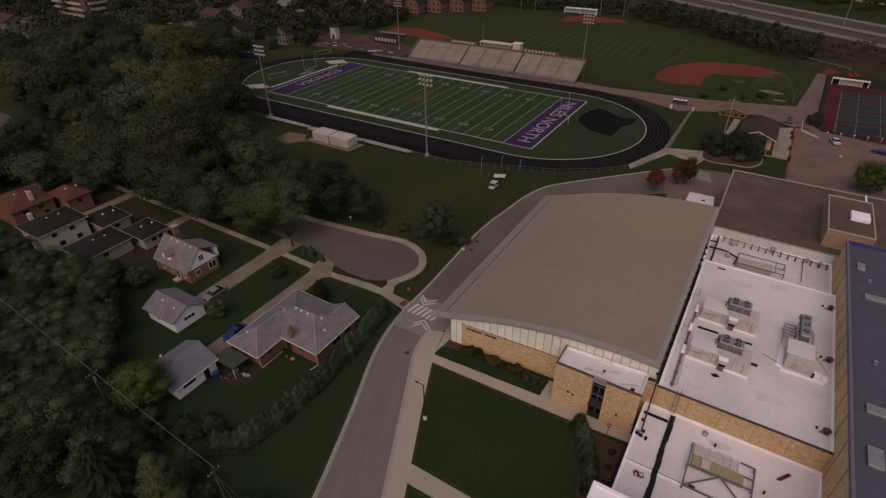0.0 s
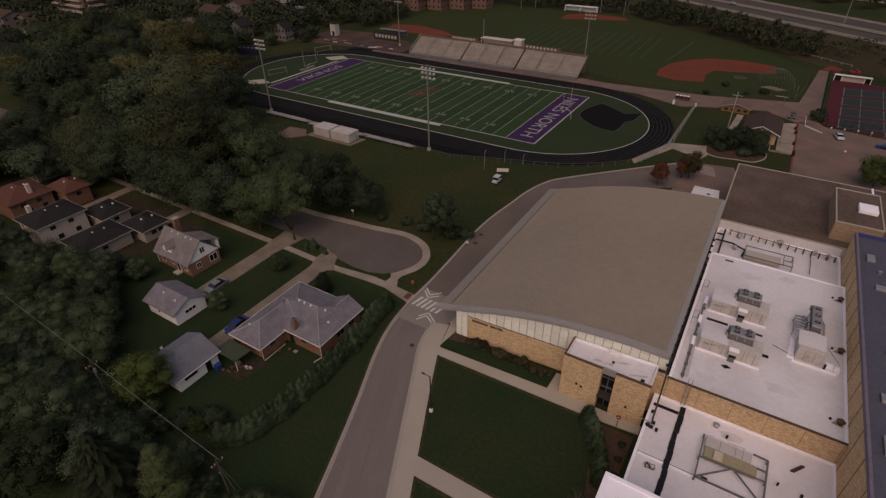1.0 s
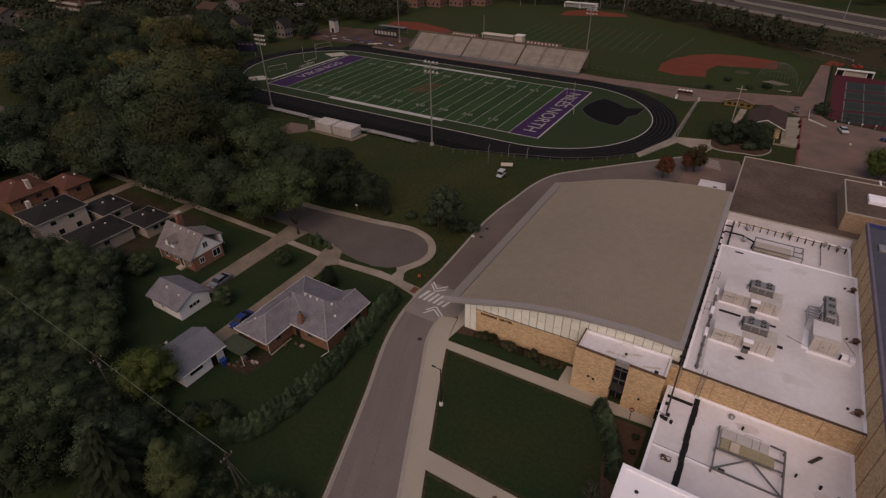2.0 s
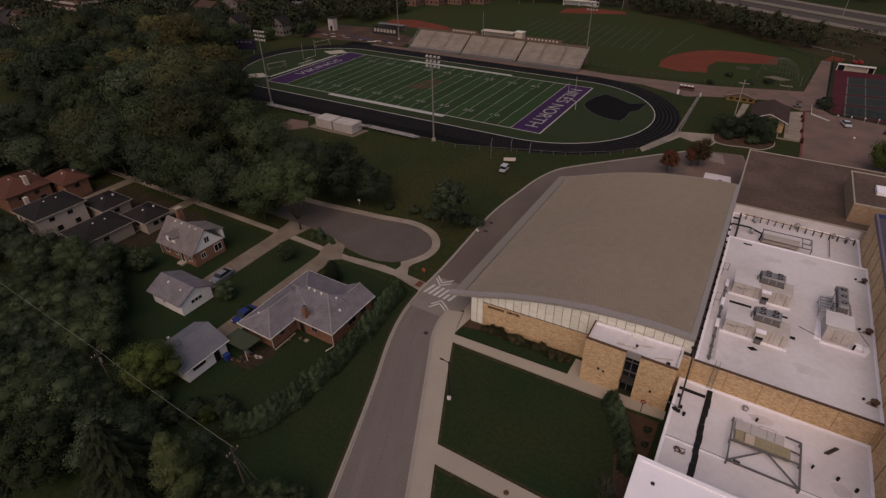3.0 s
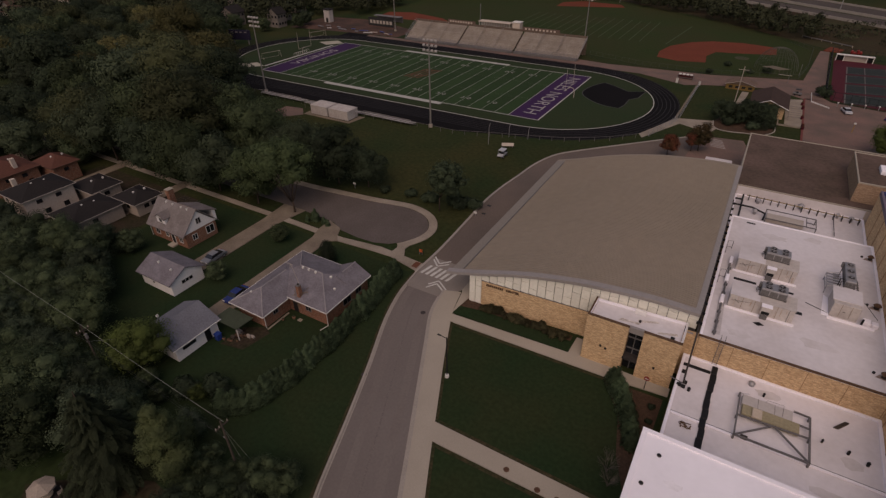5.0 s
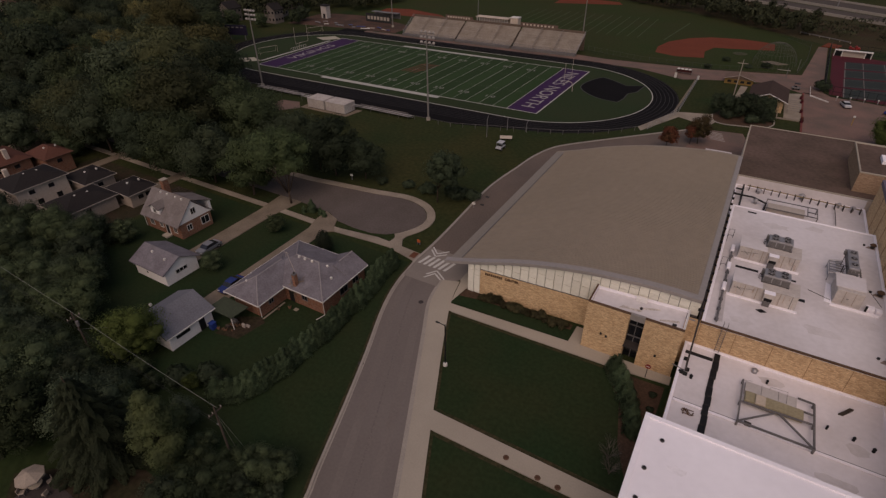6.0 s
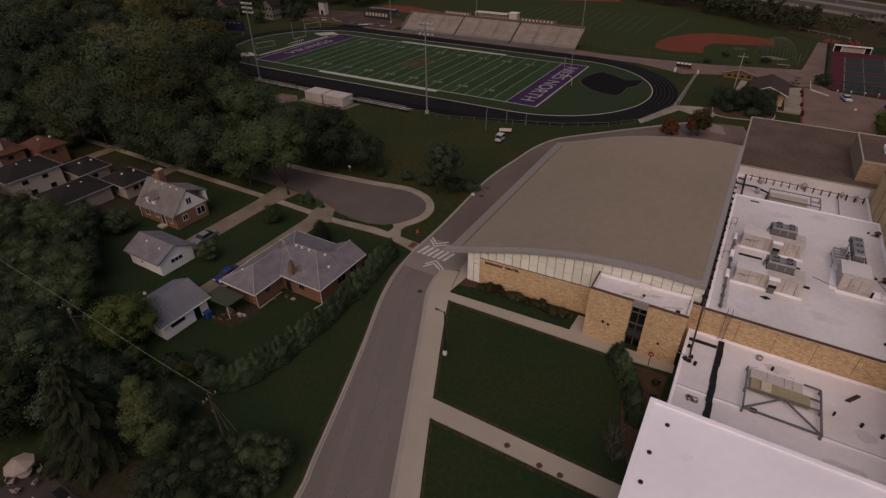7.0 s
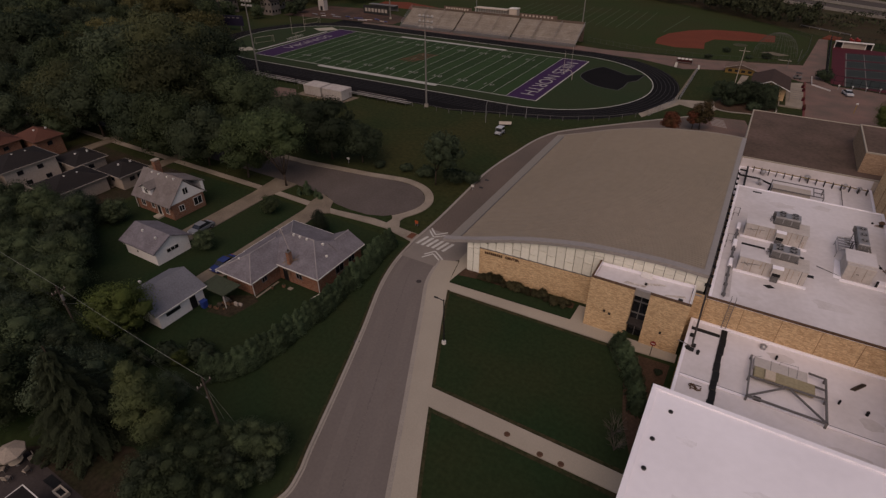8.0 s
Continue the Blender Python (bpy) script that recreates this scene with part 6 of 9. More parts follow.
part("duct_lid", boxes((59.8, 64.9, -86.15, -84.6, 3.8, 4.45), bevel=0.03), mat("dull_grey_duct_lid", (0.46, 0.425, 0.41), 0.85, 0.06, 0.4, 3, 0.03, other=(0.4, 0.365, 0.35)), fr, "grey sheet lid of the duct")
for x in (61.4, 63.1):
    part("lid_seam", boxes((x, x + 0.04, -86.15, -84.6, 4.45, 4.475)), STEELDARK, fr)
part("thin_rail", tubes([(59.5, -84.5, 4.3), (60.4, -84.5, 4.6)], [(62.2, -84.8, 3.9), (62.2, -84.8, 4.9), (63.9, -84.7, 4.9), (63.9, -86.1, 4.5)], r=0.025, sides=4), STEELDARK, fr)
part("hatch", boxes((60.9, 61.9, -87.9, -86.5, 4.5, 4.75), bevel=0.04), CANVAS, fr)
part("motor", boxes((60.2, 60.9, -91.0, -90.4, 3.75, 4.1), bevel=0.05), PIPE, fr)
seam = thing("roof_seam", (63, -90.8, 3.75), "raised white roof joint with a strip for its shadow", "roof seam")
part("upstand", boxes((52.95, 73.3, -91.05, -90.75, 3.75, 3.93), bevel=0.03), MEMBRANE2, seam)
# shadow on the upstand's far side, laid as a dark strip
part("edge_strip", boxes((52.95, 73.3, -90.74, -90.62, 3.75, 3.86)), STEELDARK, seam, "dark strip standing in for the joint's shadow")
for x, y, r, m2, lb in ((60.6, -81.9, 0.4, STEEL, "galvanised mushroom vent on the low roof"), (54.2, -86.6, 0.22, BLACK, "small dark pipe stub on the roof"), (62.0, -83.1, 0.16, BLACK, "small dark pipe stub on the roof"), (67.9, -87.0, 0.14, BLACK, "small dark pipe stub on the roof"), (70.3, -87.3, 0.18, BLACK, "small dark pipe stub on the roof"), (72.0, -87.9, 0.2, BLACK, "small dark pipe stub on the roof")):
    v = thing("roof_vent", (x, y, 3.75), lb, "roof vent")
    part("neck", tubes([(x, y, 3.75), (x, y, 4.15)], r=r * 0.8, sides=9), m2, v)
    part("hood", tubes([(x, y, 4.15), (x, y, 4.32)], r=r, r2=r * 0.5, sides=9), m2, v)
crate = thing("old_pallet", (69.6, -83.6, 3.75), "weathered wooden pallet lying on the roof", "pallet")
for k in range(4):
    part("board", slab([(69.0 + 0.12 * k, -84.2 + 0.02 * k + 0.0), (69.1 + 0.12 * k, -84.2), (70.2 + 0.1 * k, -82.8), (70.1 + 0.1 * k, -82.75)], 3.76, 3.98), WOODPOLE, crate)
clump = thing("debris_heap", (54.6, -92.0, 3.75), "heap of old hose and leaves on the low roof", "debris")
rnd = random.Random(8)
part("heap", tubes(*[[(54.0 + rnd.random() * 1.4, -92.6 + rnd.random() * 1.0, 3.8 + 0.2 * rnd.random()) for q in range(3)] for k in range(7)], r=0.06, sides=4), RUST, clump)
for x, y in ((52.9, -102.0), (52.1, -105.7), (52.1, -108.9)):
    v = thing("roof_drain", (x, y, 9.2), "small dark roof drain", "roof drain", "roof drains")
    part("ring", tubes([(x, y, 9.2), (x, y, 9.28)], r=0.22, sides=10), STEELDARK, v)
    part("strainer", tubes([(x, y, 9.28), (x, y, 9.4)], r=0.18, r2=0.08, sides=8), BLACK, v)

# sunken strip: pipework on stands
st = thing("pipe_rack", (63, -35.6, 5.6), "long yellowed pipe on many small stands", "pipes")
part("long_pipe", tubes([(55.2, -34.2, 6.25), (64, -34.6, 6.25), (72.9, -35.0, 6.25)], r=0.1, sides=6), mat("yellowed_pipe", (0.26, 0.2, 0.1), 0.8, 0.15, 1, 4, 0.05), st)
for k in range(15):
    x = 55.6 + 1.22 * k
    part("stand", boxes((x - 0.06, x + 0.06, -34.6 - 0.05 * k - 0.4, -34.5 - 0.05 * k + 0.3, 5.6, 6.5)), PIPE, st)
part("black_pipe", tubes([(53.5, -39.6, 6.6), (56.4, -39.6, 6.6), (58.6, -40.4, 6.3), (58.4, -42.3, 6.0)], [(54.6, -34.4, 6.3), (54.6, -44.4, 6.3)], [(53.4, -37.2, 6.6), (54.6, -37.2, 6.6)], r=0.16, sides=6), BLACK, st)
part("cross_pipe", tubes([(69.0, -35.0, 6.0), (69.0, -42.4, 6.0)], r=0.06, sides=5), PIPE, st)
for x, y, s in ((57.2, -35.4, 0.5), (64.0, -33.9, 0.6), (69.6, -34.6, 0.4), (71.6, -34.9, 0.5), (57.0, -40.0, 0.5)):
    v = thing("roof_vent", (x, y, 5.6), "pale vent among the pipes", "roof vent")
    part("neck", tubes([(x, y, 5.6), (x, y, 6.3)], r=s * 0.5, sides=8), STEEL, v)
    part("hood", tubes([(x, y, 6.3), (x, y, 6.6)], r=s, r2=s * 0.4, sides=10), STEEL, v)
tank = thing("duct_rack", (62, -41.6, 5.6), "long grey duct in a steel frame on the sunken roof", "duct")
part("duct", boxes((58.8, 64.4, -42.6, -40.6, 5.9, 6.7), bevel=0.06), DUCTTOP, tank)
part("lid", boxes((58.9, 63.0, -40.6, -39.4, 5.9, 6.4), bevel=0.05), MEMBRANE, tank)
for a, b in (((58.6, -42.8), (66.2, -42.8)), ((58.6, -39.3), (66.2, -39.3)), ((66.2, -42.8), (66.2, -39.3)), ((64.8, -41.2), (66.2, -41.2)), ((64.8, -42.8), (64.8, -39.3))):
    beam(tank, a, b, 0.14, 0.14, 6.7)
for x in (58.7, 66.2):
    for y in (-42.8, -39.3):
        part("post", boxes((x - 0.07, x + 0.07, y - 0.07, y + 0.07, 5.6, 6.7)), STEELDARK, tank)

# brown roof and beyond
hv = thing("rooftop_unit", (75.8, -22, 11.0), "white boxy unit on the plant room roof", "air handler")
part("casing", boxes((74.6, 77.6, -24.6, -21.4, 11.0, 11.7), bevel=0.05), MEMBRANE2, hv)
tagged(part("roof_ridge", boxes((78.7, 79.0, -15.0, -3.6, 7.4, 7.7)), MEMBRANE2, None), "pale raised joint across the brown roof", "roof seam")
shed = thing("loading_shelter", (49, -13, 0), "white flat-topped shelter behind the gym", "shelter")
part("body", slab([(45.8, -11.0), (50.7, -10.8), (51.4, -17.5), (45.8, -17.7)], 0.0, 2.7), SIDING, shed)
part("roof", slab([(45.5, -10.7), (50.9, -10.5), (51.7, -17.8), (45.5, -18.0)], 2.7, 2.92), MEMBRANE, shed)
part("skylight", boxes((48.6, 49.4, -13.9, -13.5, 2.92, 3.05)), BLACK, shed)
for x, y, w, dpt in ((75.6, -42.5, 1.0, 2.0), (77.6, -51.0, 3.4, 1.2), (77.0, -75.5, 3.2, 1.4), (76.0, -83.0, 1.4, 2.8)):
    hb = thing("roof_hatch", (x, y, 11.6), "pale hatch lid on the dark roof", "roof hatch", "roof hatches")
    part("curb", boxes((x - w / 2, x + w / 2, y - dpt / 2, y + dpt / 2, 11.6, 11.85)), STEEL, hb)
    part("lid", boxes((x - w / 2 - 0.05, x + w / 2 + 0.05, y - dpt / 2 - 0.05, y + dpt / 2 + 0.05, 11.85, 11.95), bevel=0.03), STEEL, hb)
for y in (-46.5, -66.5):
    sv = thing("roof_vent", (78.0, y, 11.6), "round dark vent on the slate roof", "roof vent")
    part("neck", tubes([(76.6, y, 11.6), (76.6, y, 12.1)], r=0.3, sides=9), STEEL, sv)

# grey walkway pads and faint dirty water marks on the white roofs
PAD = mat("grey_roof_pad", (0.5, 0.465, 0.475), 0.8, 0.08, 0.6, 3, 0.05, other=(0.44, 0.405, 0.41))
tagged(part("roof_pad", slab([(54.9, -79.2), (55.8, -79.0), (55.5, -71.8), (54.7, -72.2)], 7.38, 7.408), PAD, None), "grey felt pad on the white roof", "roof pad")
MARK = mat("faint_dirt_mark", (0.52, 0.48, 0.48), 0.9, 0.04, 0.5, 3, 0.02, other=(0.61, 0.57, 0.585), mix=0.5)
MARK2 = mat("faint_grey_smudge", (0.7, 0.665, 0.7), 0.9, 0.06, 0.6, 3, 0.02, other=(0.78, 0.745, 0.79), mix=0.5)
rnd = random.Random(19)
for x, y, z, r, q in ((57.6, -77.6, 7.4, 1.6, 0.6), (66.4, -75.2, 7.4, 2.2, 0.5), (70.6, -54.6, 7.4, 1.8, 0.7), (60.2, -50.4, 7.4, 2.4, 0.45), (65.6, -48.6, 7.4, 1.6, 0.6), (71.4, -71.0, 7.4, 1.2, 0.9), (57.6, -96.4, 3.75, 1.8, 0.4), (62.4, -82.6, 3.75, 1.6, 0.5), (68.8, -93.8, 3.75, 2.4, 0.4), (70.8, -88.6, 3.75, 1.2, 0.8),
                      (54.6, -104.6, 9.2, 0.9, 0.6), (55.2, -110.6, 9.2, 1.0, 0.7), (61.5, -107.0, 9.2, 2.2, 0.25), (66.0, -112.5, 9.2, 1.5, 0.5), (60.0, -114.5, 9.2, 1.3, 0.4), (71.5, -105.5, 9.2, 1.8, 0.3)):
    pts = [(x + r * rnd.uniform(0.6, 1.15) * math.cos(a), y + q * r * rnd.uniform(0.55, 1.2) * math.sin(a)) for a in (2 * math.pi * k / 11 for k in range(11))]
    tagged(part("water_mark", slab(pts, z - 0.02, z + 0.005), MARK2 if z > 9 else MARK, None), "faint brownish water mark on the white roof", "stain", "roof stains")

# ---- grounds: lamps, poles, stadium furniture ----
lamp = thing("street_lamp", (26.3, -96.3, 0), "black street lamp on a white concrete foot", "street lamp")
part("foot", tubes([(26.3, -96.3, 0.05), (26.3, -96.3, 0.5)], r=0.3, r2=0.26, sides=12), TRIM, lamp)
part("pole", tubes([(26.3, -96.3, 0.6), (26.3, -96.3, 7.2)], r=0.1, r2=0.07, sides=8), BLACK, lamp)
head = part("arm", tubes([(26.3, -96.3, 7.0), (25.4, -96.3, 7.15)], r=0.05, sides=6), BLACK, lamp)
part("lamp_head", boxes((24.95, 25.5, -96.42, -96.18, 7.07, 7.2), bevel=0.04), BLACK, head)

PP = [(-190.0, -112.0), (-66.0, -117.5), (-12.7, -119.4), (13.9, -120.4)]
tops = []
for i, (x, y) in enumerate(PP[1:4]):
    t = thing("utility_pole", (x, y, 0), "weathered wooden utility pole with crossarm and wires", "utility pole", "utility poles")
    part("pole", tubes([(x, y, 0), (x, y, 9.6)], r=0.14, r2=0.1, sides=8), WOODPOLE, t)
    arm = part("crossarm", boxes((x - 0.06, x + 0.06, y - 0.8, y + 0.8, 8.75, 8.88)), WOODPOLE, t)
    for dy in (-0.7, 0.7, -0.3):
        part("insulator", tubes([(x, y + dy, 8.9), (x, y + dy, 9.12)], r=0.05, sides=6), OLDTRIM, arm)
    if x < 0:
        part("transformer", tubes([(x + 0.3, y, 7.7), (x + 0.3, y, 8.4)], r=0.18, sides=10), STEELDARK, t)
    part("bracket", boxes((x - 0.5, x + 0.1, y - 0.05, y + 0.05, 6.7, 6.8)), STEELDARK, t)
WIRE = mat("bare_wire", (0.3, 0.31, 0.28), 0.5, 0.1, 1, 4, 0.0, metal=0.3)
DARKWIRE = mat("dark_wire", (0.06, 0.065, 0.06), 0.6, 0.1, 1, 4, 0.0)
line = thing("power_line", (13.9, -120.4, 0), "thin overhead wires strung along the back gardens", "wires")
for (xa, ya), (xb, yb) in zip(PP, PP[1:]):
    for off, z, r in ((0.3, 9.15, 0.017), (-0.2, 7.2, 0.01), (0.2, 6.7, 0.008)):
        pts = [(xa + (xb - xa) * s, ya + (yb - ya) * s + off, z - 0.3 * 4 * s * (1 - s)) for s in (k / 12 for k in range(13))]
        part("overhead_wire", tubes(pts, r=r, sides=4), WIRE if z > 9 else DARKWIRE, line)
for dx, dy in ((0.6, 0.8), (1.1, 1.6)):
    part("guy_wire", tubes([(13.9, -120.4, 8.6), (13.9 + 0.5 * dx, -120.4 + 0.5 * dy, 4.5), (13.9 + 1.0 * dx, -120.4 + 1.0 * dy, 0.2)], r=0.012, sides=4), WIRE, line)
part("service_wire", tubes([(-12.7, -119.4, 7.0), (-12.0, -116.0, 5.0), (-11.6, -112.6, 3.6)], r=0.012, sides=4), WIRE, line)

for x, y, hh, lb in ((-18.9, -58.9, 1.4, "small white sign on a post by the street"), (9.8, -56.7, 1.1, "low pale post by the drive")):
    t = thing("sign_post", (x, y, 0), lb, "sign")
    part("post", boxes((x - 0.05, x + 0.05, y - 0.05, y + 0.05, 0, hh)), STEEL, t)
    part("plate", boxes((x - 0.35, x + 0.35, y - 0.08, y - 0.05, hh - 0.45, hh)), TRIM, t)
t = thing("traffic_cone_sign", (7.6, -73.4, 0), "orange road-work sign on the grass", "sign")
part("panel", boxes((7.3, 7.9, -73.5, -73.42, 0.4, 1.0)), mat("orange_sign", (0.4, 0.09, 0.03), 0.7, 0.1, 1, 4, 0.02), t)
part("leg", boxes((7.34, 7.4, -73.6, -73.3, 0, 0.5), (7.8, 7.86, -73.6, -73.3, 0, 0.5)), STEELDARK, t)
for x, y in ((9.2, -51.5), (9.7, -55.0)):
    t = thing("kerb_inlet", (x + 1.0, y, 0.0), "dark drain grate at the kerb", "drain")
    part("grate", boxes((x + 0.7, x + 1.5, y - 0.3, y + 0.3, 0.0, 0.03)), BLACK, t)
for x, y, r in ((18.7, -86.8, 0.4), (18.6, -101.5, 0.38)):
    t = thing("manhole_cover", (x - 2.2, y, 0.02), "round dark manhole cover in the drive", "manhole")
    part("cover", tubes([(x - 2.2, y, 0.0), (x - 2.2, y, 0.035)], r=r, sides=14), PIPE, t)
for px, py in ((38.95, -104.85), (42.84, -105.4), (45.07, -105.4)):
    t = thing("tree_guard_ring", (px, py, 0.14), "round rusty cover set in the footpath", "cover", "footpath covers")
    part("ring", tubes([(px, py, 0.1), (px, py, 0.17)], r=0.34, sides=14), RUST, t)
    part("plate", tubes([(px, py, 0.1), (px, py, 0.18)], r=0.22, sides=12), mat("rusty_iron", (0.09, 0.045, 0.03), 0.9, 0.2, 2, 6, 0.1) if px < 40 else bpy.data.materials["rusty_iron"], t)


def goal_posts(x, y, s):
    """American goal: a bent stem, a crossbar and two uprights; s tells which way the stem leans."""
    t = thing("goal_post", (x + 1.6 * s, y, 0.03), "tall white football goal post", "goal post", "goal posts")
    part("stem", tubes([(x + 1.8 * s, y, 0), (x + 1.8 * s, y, 1.9), (x + 1.3 * s, y, 2.8), (x, y, 3.05)], r=0.1, sides=8), OLDTRIM, t)
    part("crossbar", tubes([(x, y - 3.55, 3.05), (x, y + 3.55, 3.05)], r=0.07, sides=6), OLDTRIM, t)
    for k in (-3.55, 3.55):
        part("upright", tubes([(x, y + k, 3.05), (x, y + k, 9.2)], r=0.05, sides=6), OLDTRIM, t)


goal_posts(0.4, 24.4, 1)
goal_posts(-110.2, 24.4, -1)


def soccer_goal(x, y, turn):
    t = thing("soccer_goal", (0, 0, 0), "white soccer goal frame", "soccer goal", "soccer goals")
    part("frame", tubes([(-3.66, 0, 0), (-3.66, 0, 2.44), (3.66, 0, 2.44), (3.66, 0, 0)], r=0.07, sides=6), OLDTRIM, t)
    part("stays", tubes([(-3.66, 0, 2.4), (-3.66, 1.0, 2.3), (-3.66, 2.2, 0)], [(3.66, 0, 2.4), (3.66, 1.0, 2.3), (3.66, 2.2, 0)], [(-3.66, 2.2, 0.05), (3.66, 2.2, 0.05)], r=0.04, sides=5), OLDTRIM, t)
    t.matrix_basis = pose(x, y, 0.05, 0, 0, turn)


soccer_goal(-118.5, 14.0, 70)
soccer_goal(-128.0, 52.0, 70)
hur = thing("hurdle_rack", (-117, 30, 0), "rack of pale hurdles behind the end zone", "hurdles")
for k in range(7):
    yy = 21.0 + 1.2 * k
    part("hurdle", tubes([(-113.6, yy, 0), (-113.6, yy, 1.0), (-113.2, yy + 1.1, 1.0), (-113.2, yy + 1.1, 0)], r=0.05, sides=4), TRIM, hur)

# sheds and low stand by the near straight
OLDWALL2 = mat("dull_white_sheet", (0.45, 0.41, 0.385), 0.8, 0.12, 0.4, 3, 0.05, other=(0.36, 0.32, 0.3))
for x0, x1, lb in ((-60.4, -54.2, "white boxy storage container with ridged sides"), (-53.6, -46.6, "white boxy storage container with ridged sides")):
    t = thing("storage_container", ((x0 + x1) / 2, -24.5, 0), lb, "container", "storage containers")
    part("body", boxes((x0, x1, -27.3, -22.6, 0.15, 2.7), bevel=0.05), OLDWALL2, t)
    part("roof", boxes((x0 - 0.05, x1 + 0.05, -27.35, -22.55, 2.7, 2.82), bevel=0.03), OLDWALL2, t)
    for k in range(10):
        xx = x0 + 0.3 + (x1 - x0 - 0.6) * k / 9
        part("rib", boxes((xx - 0.05, xx + 0.05, -27.36, -27.3, 0.25, 2.6)), OLDWALL2, t)
    part("skid", boxes((x0, x1, -27.2, -22.7, 0, 0.15)), PIPE, t)
sheet("slab", [(-62.5, -28.4), (-45.5, -28.4), (-44.5, -22.2), (-62.5, -22.2)], -0.1, 0.02, DRIVEWAY, "concrete slab under the containers", "slab")
PALEBENCH = mat("pale_bench_aluminium", (0.42, 0.39, 0.38), 0.7, 0.12, 0.5, 3, 0.05, metal=0.1, other=(0.3, 0.27, 0.26))
for x0, x1, y0, n in ((-87.0, -69.0, -19.4, 4), (-66.0, -46.0, -19.6, 7), (-45.0, -28.5, -19.4, 4)):
    t = thing("low_bleacher", ((x0 + x1) / 2, y0 - 1.5, 0), "low aluminium bleacher facing the pitch", "bleacher", "low bleachers")
    for k in range(n):
        part("bench", boxes((x0, x1, y0 - 0.65 * k - 0.28, y0 - 0.65 * k, 0.4 + 0.25 * k, 0.46 + 0.25 * k)), PALEBENCH, t)
        part("footboard", boxes((x0, x1, y0 - 0.65 * k - 0.6, y0 - 0.65 * k - 0.3, 0.12 + 0.25 * k, 0.17 + 0.25 * k)), PALEBENCH, t)
    for k in range(6):
        xx = x0 + 0.3 + (x1 - x0 - 0.6) * k / 5
        part("frame", tubes([(xx, y0, 0), (xx, y0 - 0.65 * n, 0.25 * n), (xx, y0 - 0.65 * n, 0)], r=0.05, sides=4), STEELDARK, t)
    part("back_rail", tubes([(x0, y0 - 0.65 * n, 0.25 * n + 0.9), (x1, y0 - 0.65 * n, 0.25 * n + 0.9)], r=0.05, sides=4), PALEBENCH, t)
fence2 = thing("track_fence", (-30, -21, 0), "low wire fence along the running track", "fence")
fpts = [(-110, -20.5), (-80, -20.6), (-50, -20.8), (-16, -20.8), (0, -15.6), (12, -11.5), (22, -5.2), (30, 3.0)]
for a, b in zip(fpts, fpts[1:]):
    for z in (1.15,):
        part("top_rail", tubes([(*a, z), (*b, z)], r=0.03, sides=4), STEELDARK, fence2)
for a, b in zip(fpts, fpts[1:]):
    n_ = int((Vector(b) - Vector(a)).length / 4) + 1
    for k in range(n_):
        p = Vector(a).lerp(Vector(b), k / n_)
        part("post", boxes((p.x - 0.04, p.x + 0.04, p.y - 0.04, p.y + 0.04, 0, 1.15)), STEELDARK, fence2)
for a, b in (((30, 3.0), (33.2, 13.4)), ((33.2, 13.4), (34.6, 21.0)), ((34.6, 21.0), (34.4, 56.0))):
    for z in (0.1, 0.6, 1.1, 1.6):
        part("rail", tubes([(*a, z), (*b, z)], r=0.03, sides=4), STEEL, fence2)
    n_ = int((Vector(b) - Vector(a)).length / 2.4) + 1
    for k in range(n_):
        p = Vector(a).lerp(Vector(b), k / n_)
        part("post", boxes((p.x - 0.04, p.x + 0.04, p.y - 0.04, p.y + 0.04, 0, 1.65)), STEEL, fence2)
for x, y, hh in ((-4.4, -22.4, 5.6), (-1.8, -15.5, 3.6), (3.2, -14.5, 3.2)):
    t = thing("net_pole", (x, y, 0), "thin pale pole with drooping top", "pole", "net poles")
    part("pole", tubes([(x, y, 0), (x, y, hh * 0.8), (x + 0.3, y, hh)], r=0.06, sides=6), STEEL, t)
t = thing("notice_board", (1.0, -22.0, 0), "pale board lying on low legs", "board")
part("board", slab([(-1.2, -21.2), (1.6, -19.9), (2.3, -21.7), (-0.4, -23.0)], 0.5, 0.6), CANVAS, t)
for x, y in ((-0.9, -21.3), (1.9, -21.6), (-0.2, -22.7), (1.4, -20.2)):
    part("leg", boxes((x - 0.04, x + 0.04, y - 0.04, y + 0.04, 0, 0.5)), STEELDARK, t)

# things beyond the right-hand bend
kiosk = thing("yellow_kiosk", (46.5, 58.5, 0), "low yellow kiosk with dark window gaps", "kiosk")
part("wall", boxes((42.2, 50.6, 57.4, 62.6, 0, 1.6)), mat("dull_yellow", (0.2, 0.125, 0.042), 0.8, 0.15, 0.5, 4, 0.05), kiosk)
part("roof", gable_roof(bmesh.new(), 41.8, 51.0, 57.0, 63.0, 1.6, 1.3, "y"), mat("brown_kiosk_roof", (0.15, 0.1, 0.078), 0.85, 0.2, 0.5, 4, 0.1), kiosk)
for k in range(4):
    part("window", boxes((43.1 + 1.9 * k, 44.2 + 1.9 * k, 57.33, 57.45, 0.5, 1.2)), BLACK, kiosk)
part("gable_wall", gable_wall(bmesh.new(), 57.3, 42.2, 50.6, 1.6, 1.1, -0.12, "y"), bpy.data.materials["brown_kiosk_roof"], kiosk)
bm = bmesh.new()
tube(bm, [(41.8, 56.98, 1.6), (46.4, 56.98, 2.9), (51.0, 56.98, 1.6)], 0.08, 4)
part("barge_board", bm, OLDTRIM, kiosk)
pole2 = thing("light_pole", (46.6, 38.4, 0), "pale timber light pole with a crossbar", "light pole")
part("pole", tubes([(46.6, 38.4, 0), (46.6, 38.4, 12.0)], r=0.13, r2=0.08, sides=7), OLDTRIM, pole2)
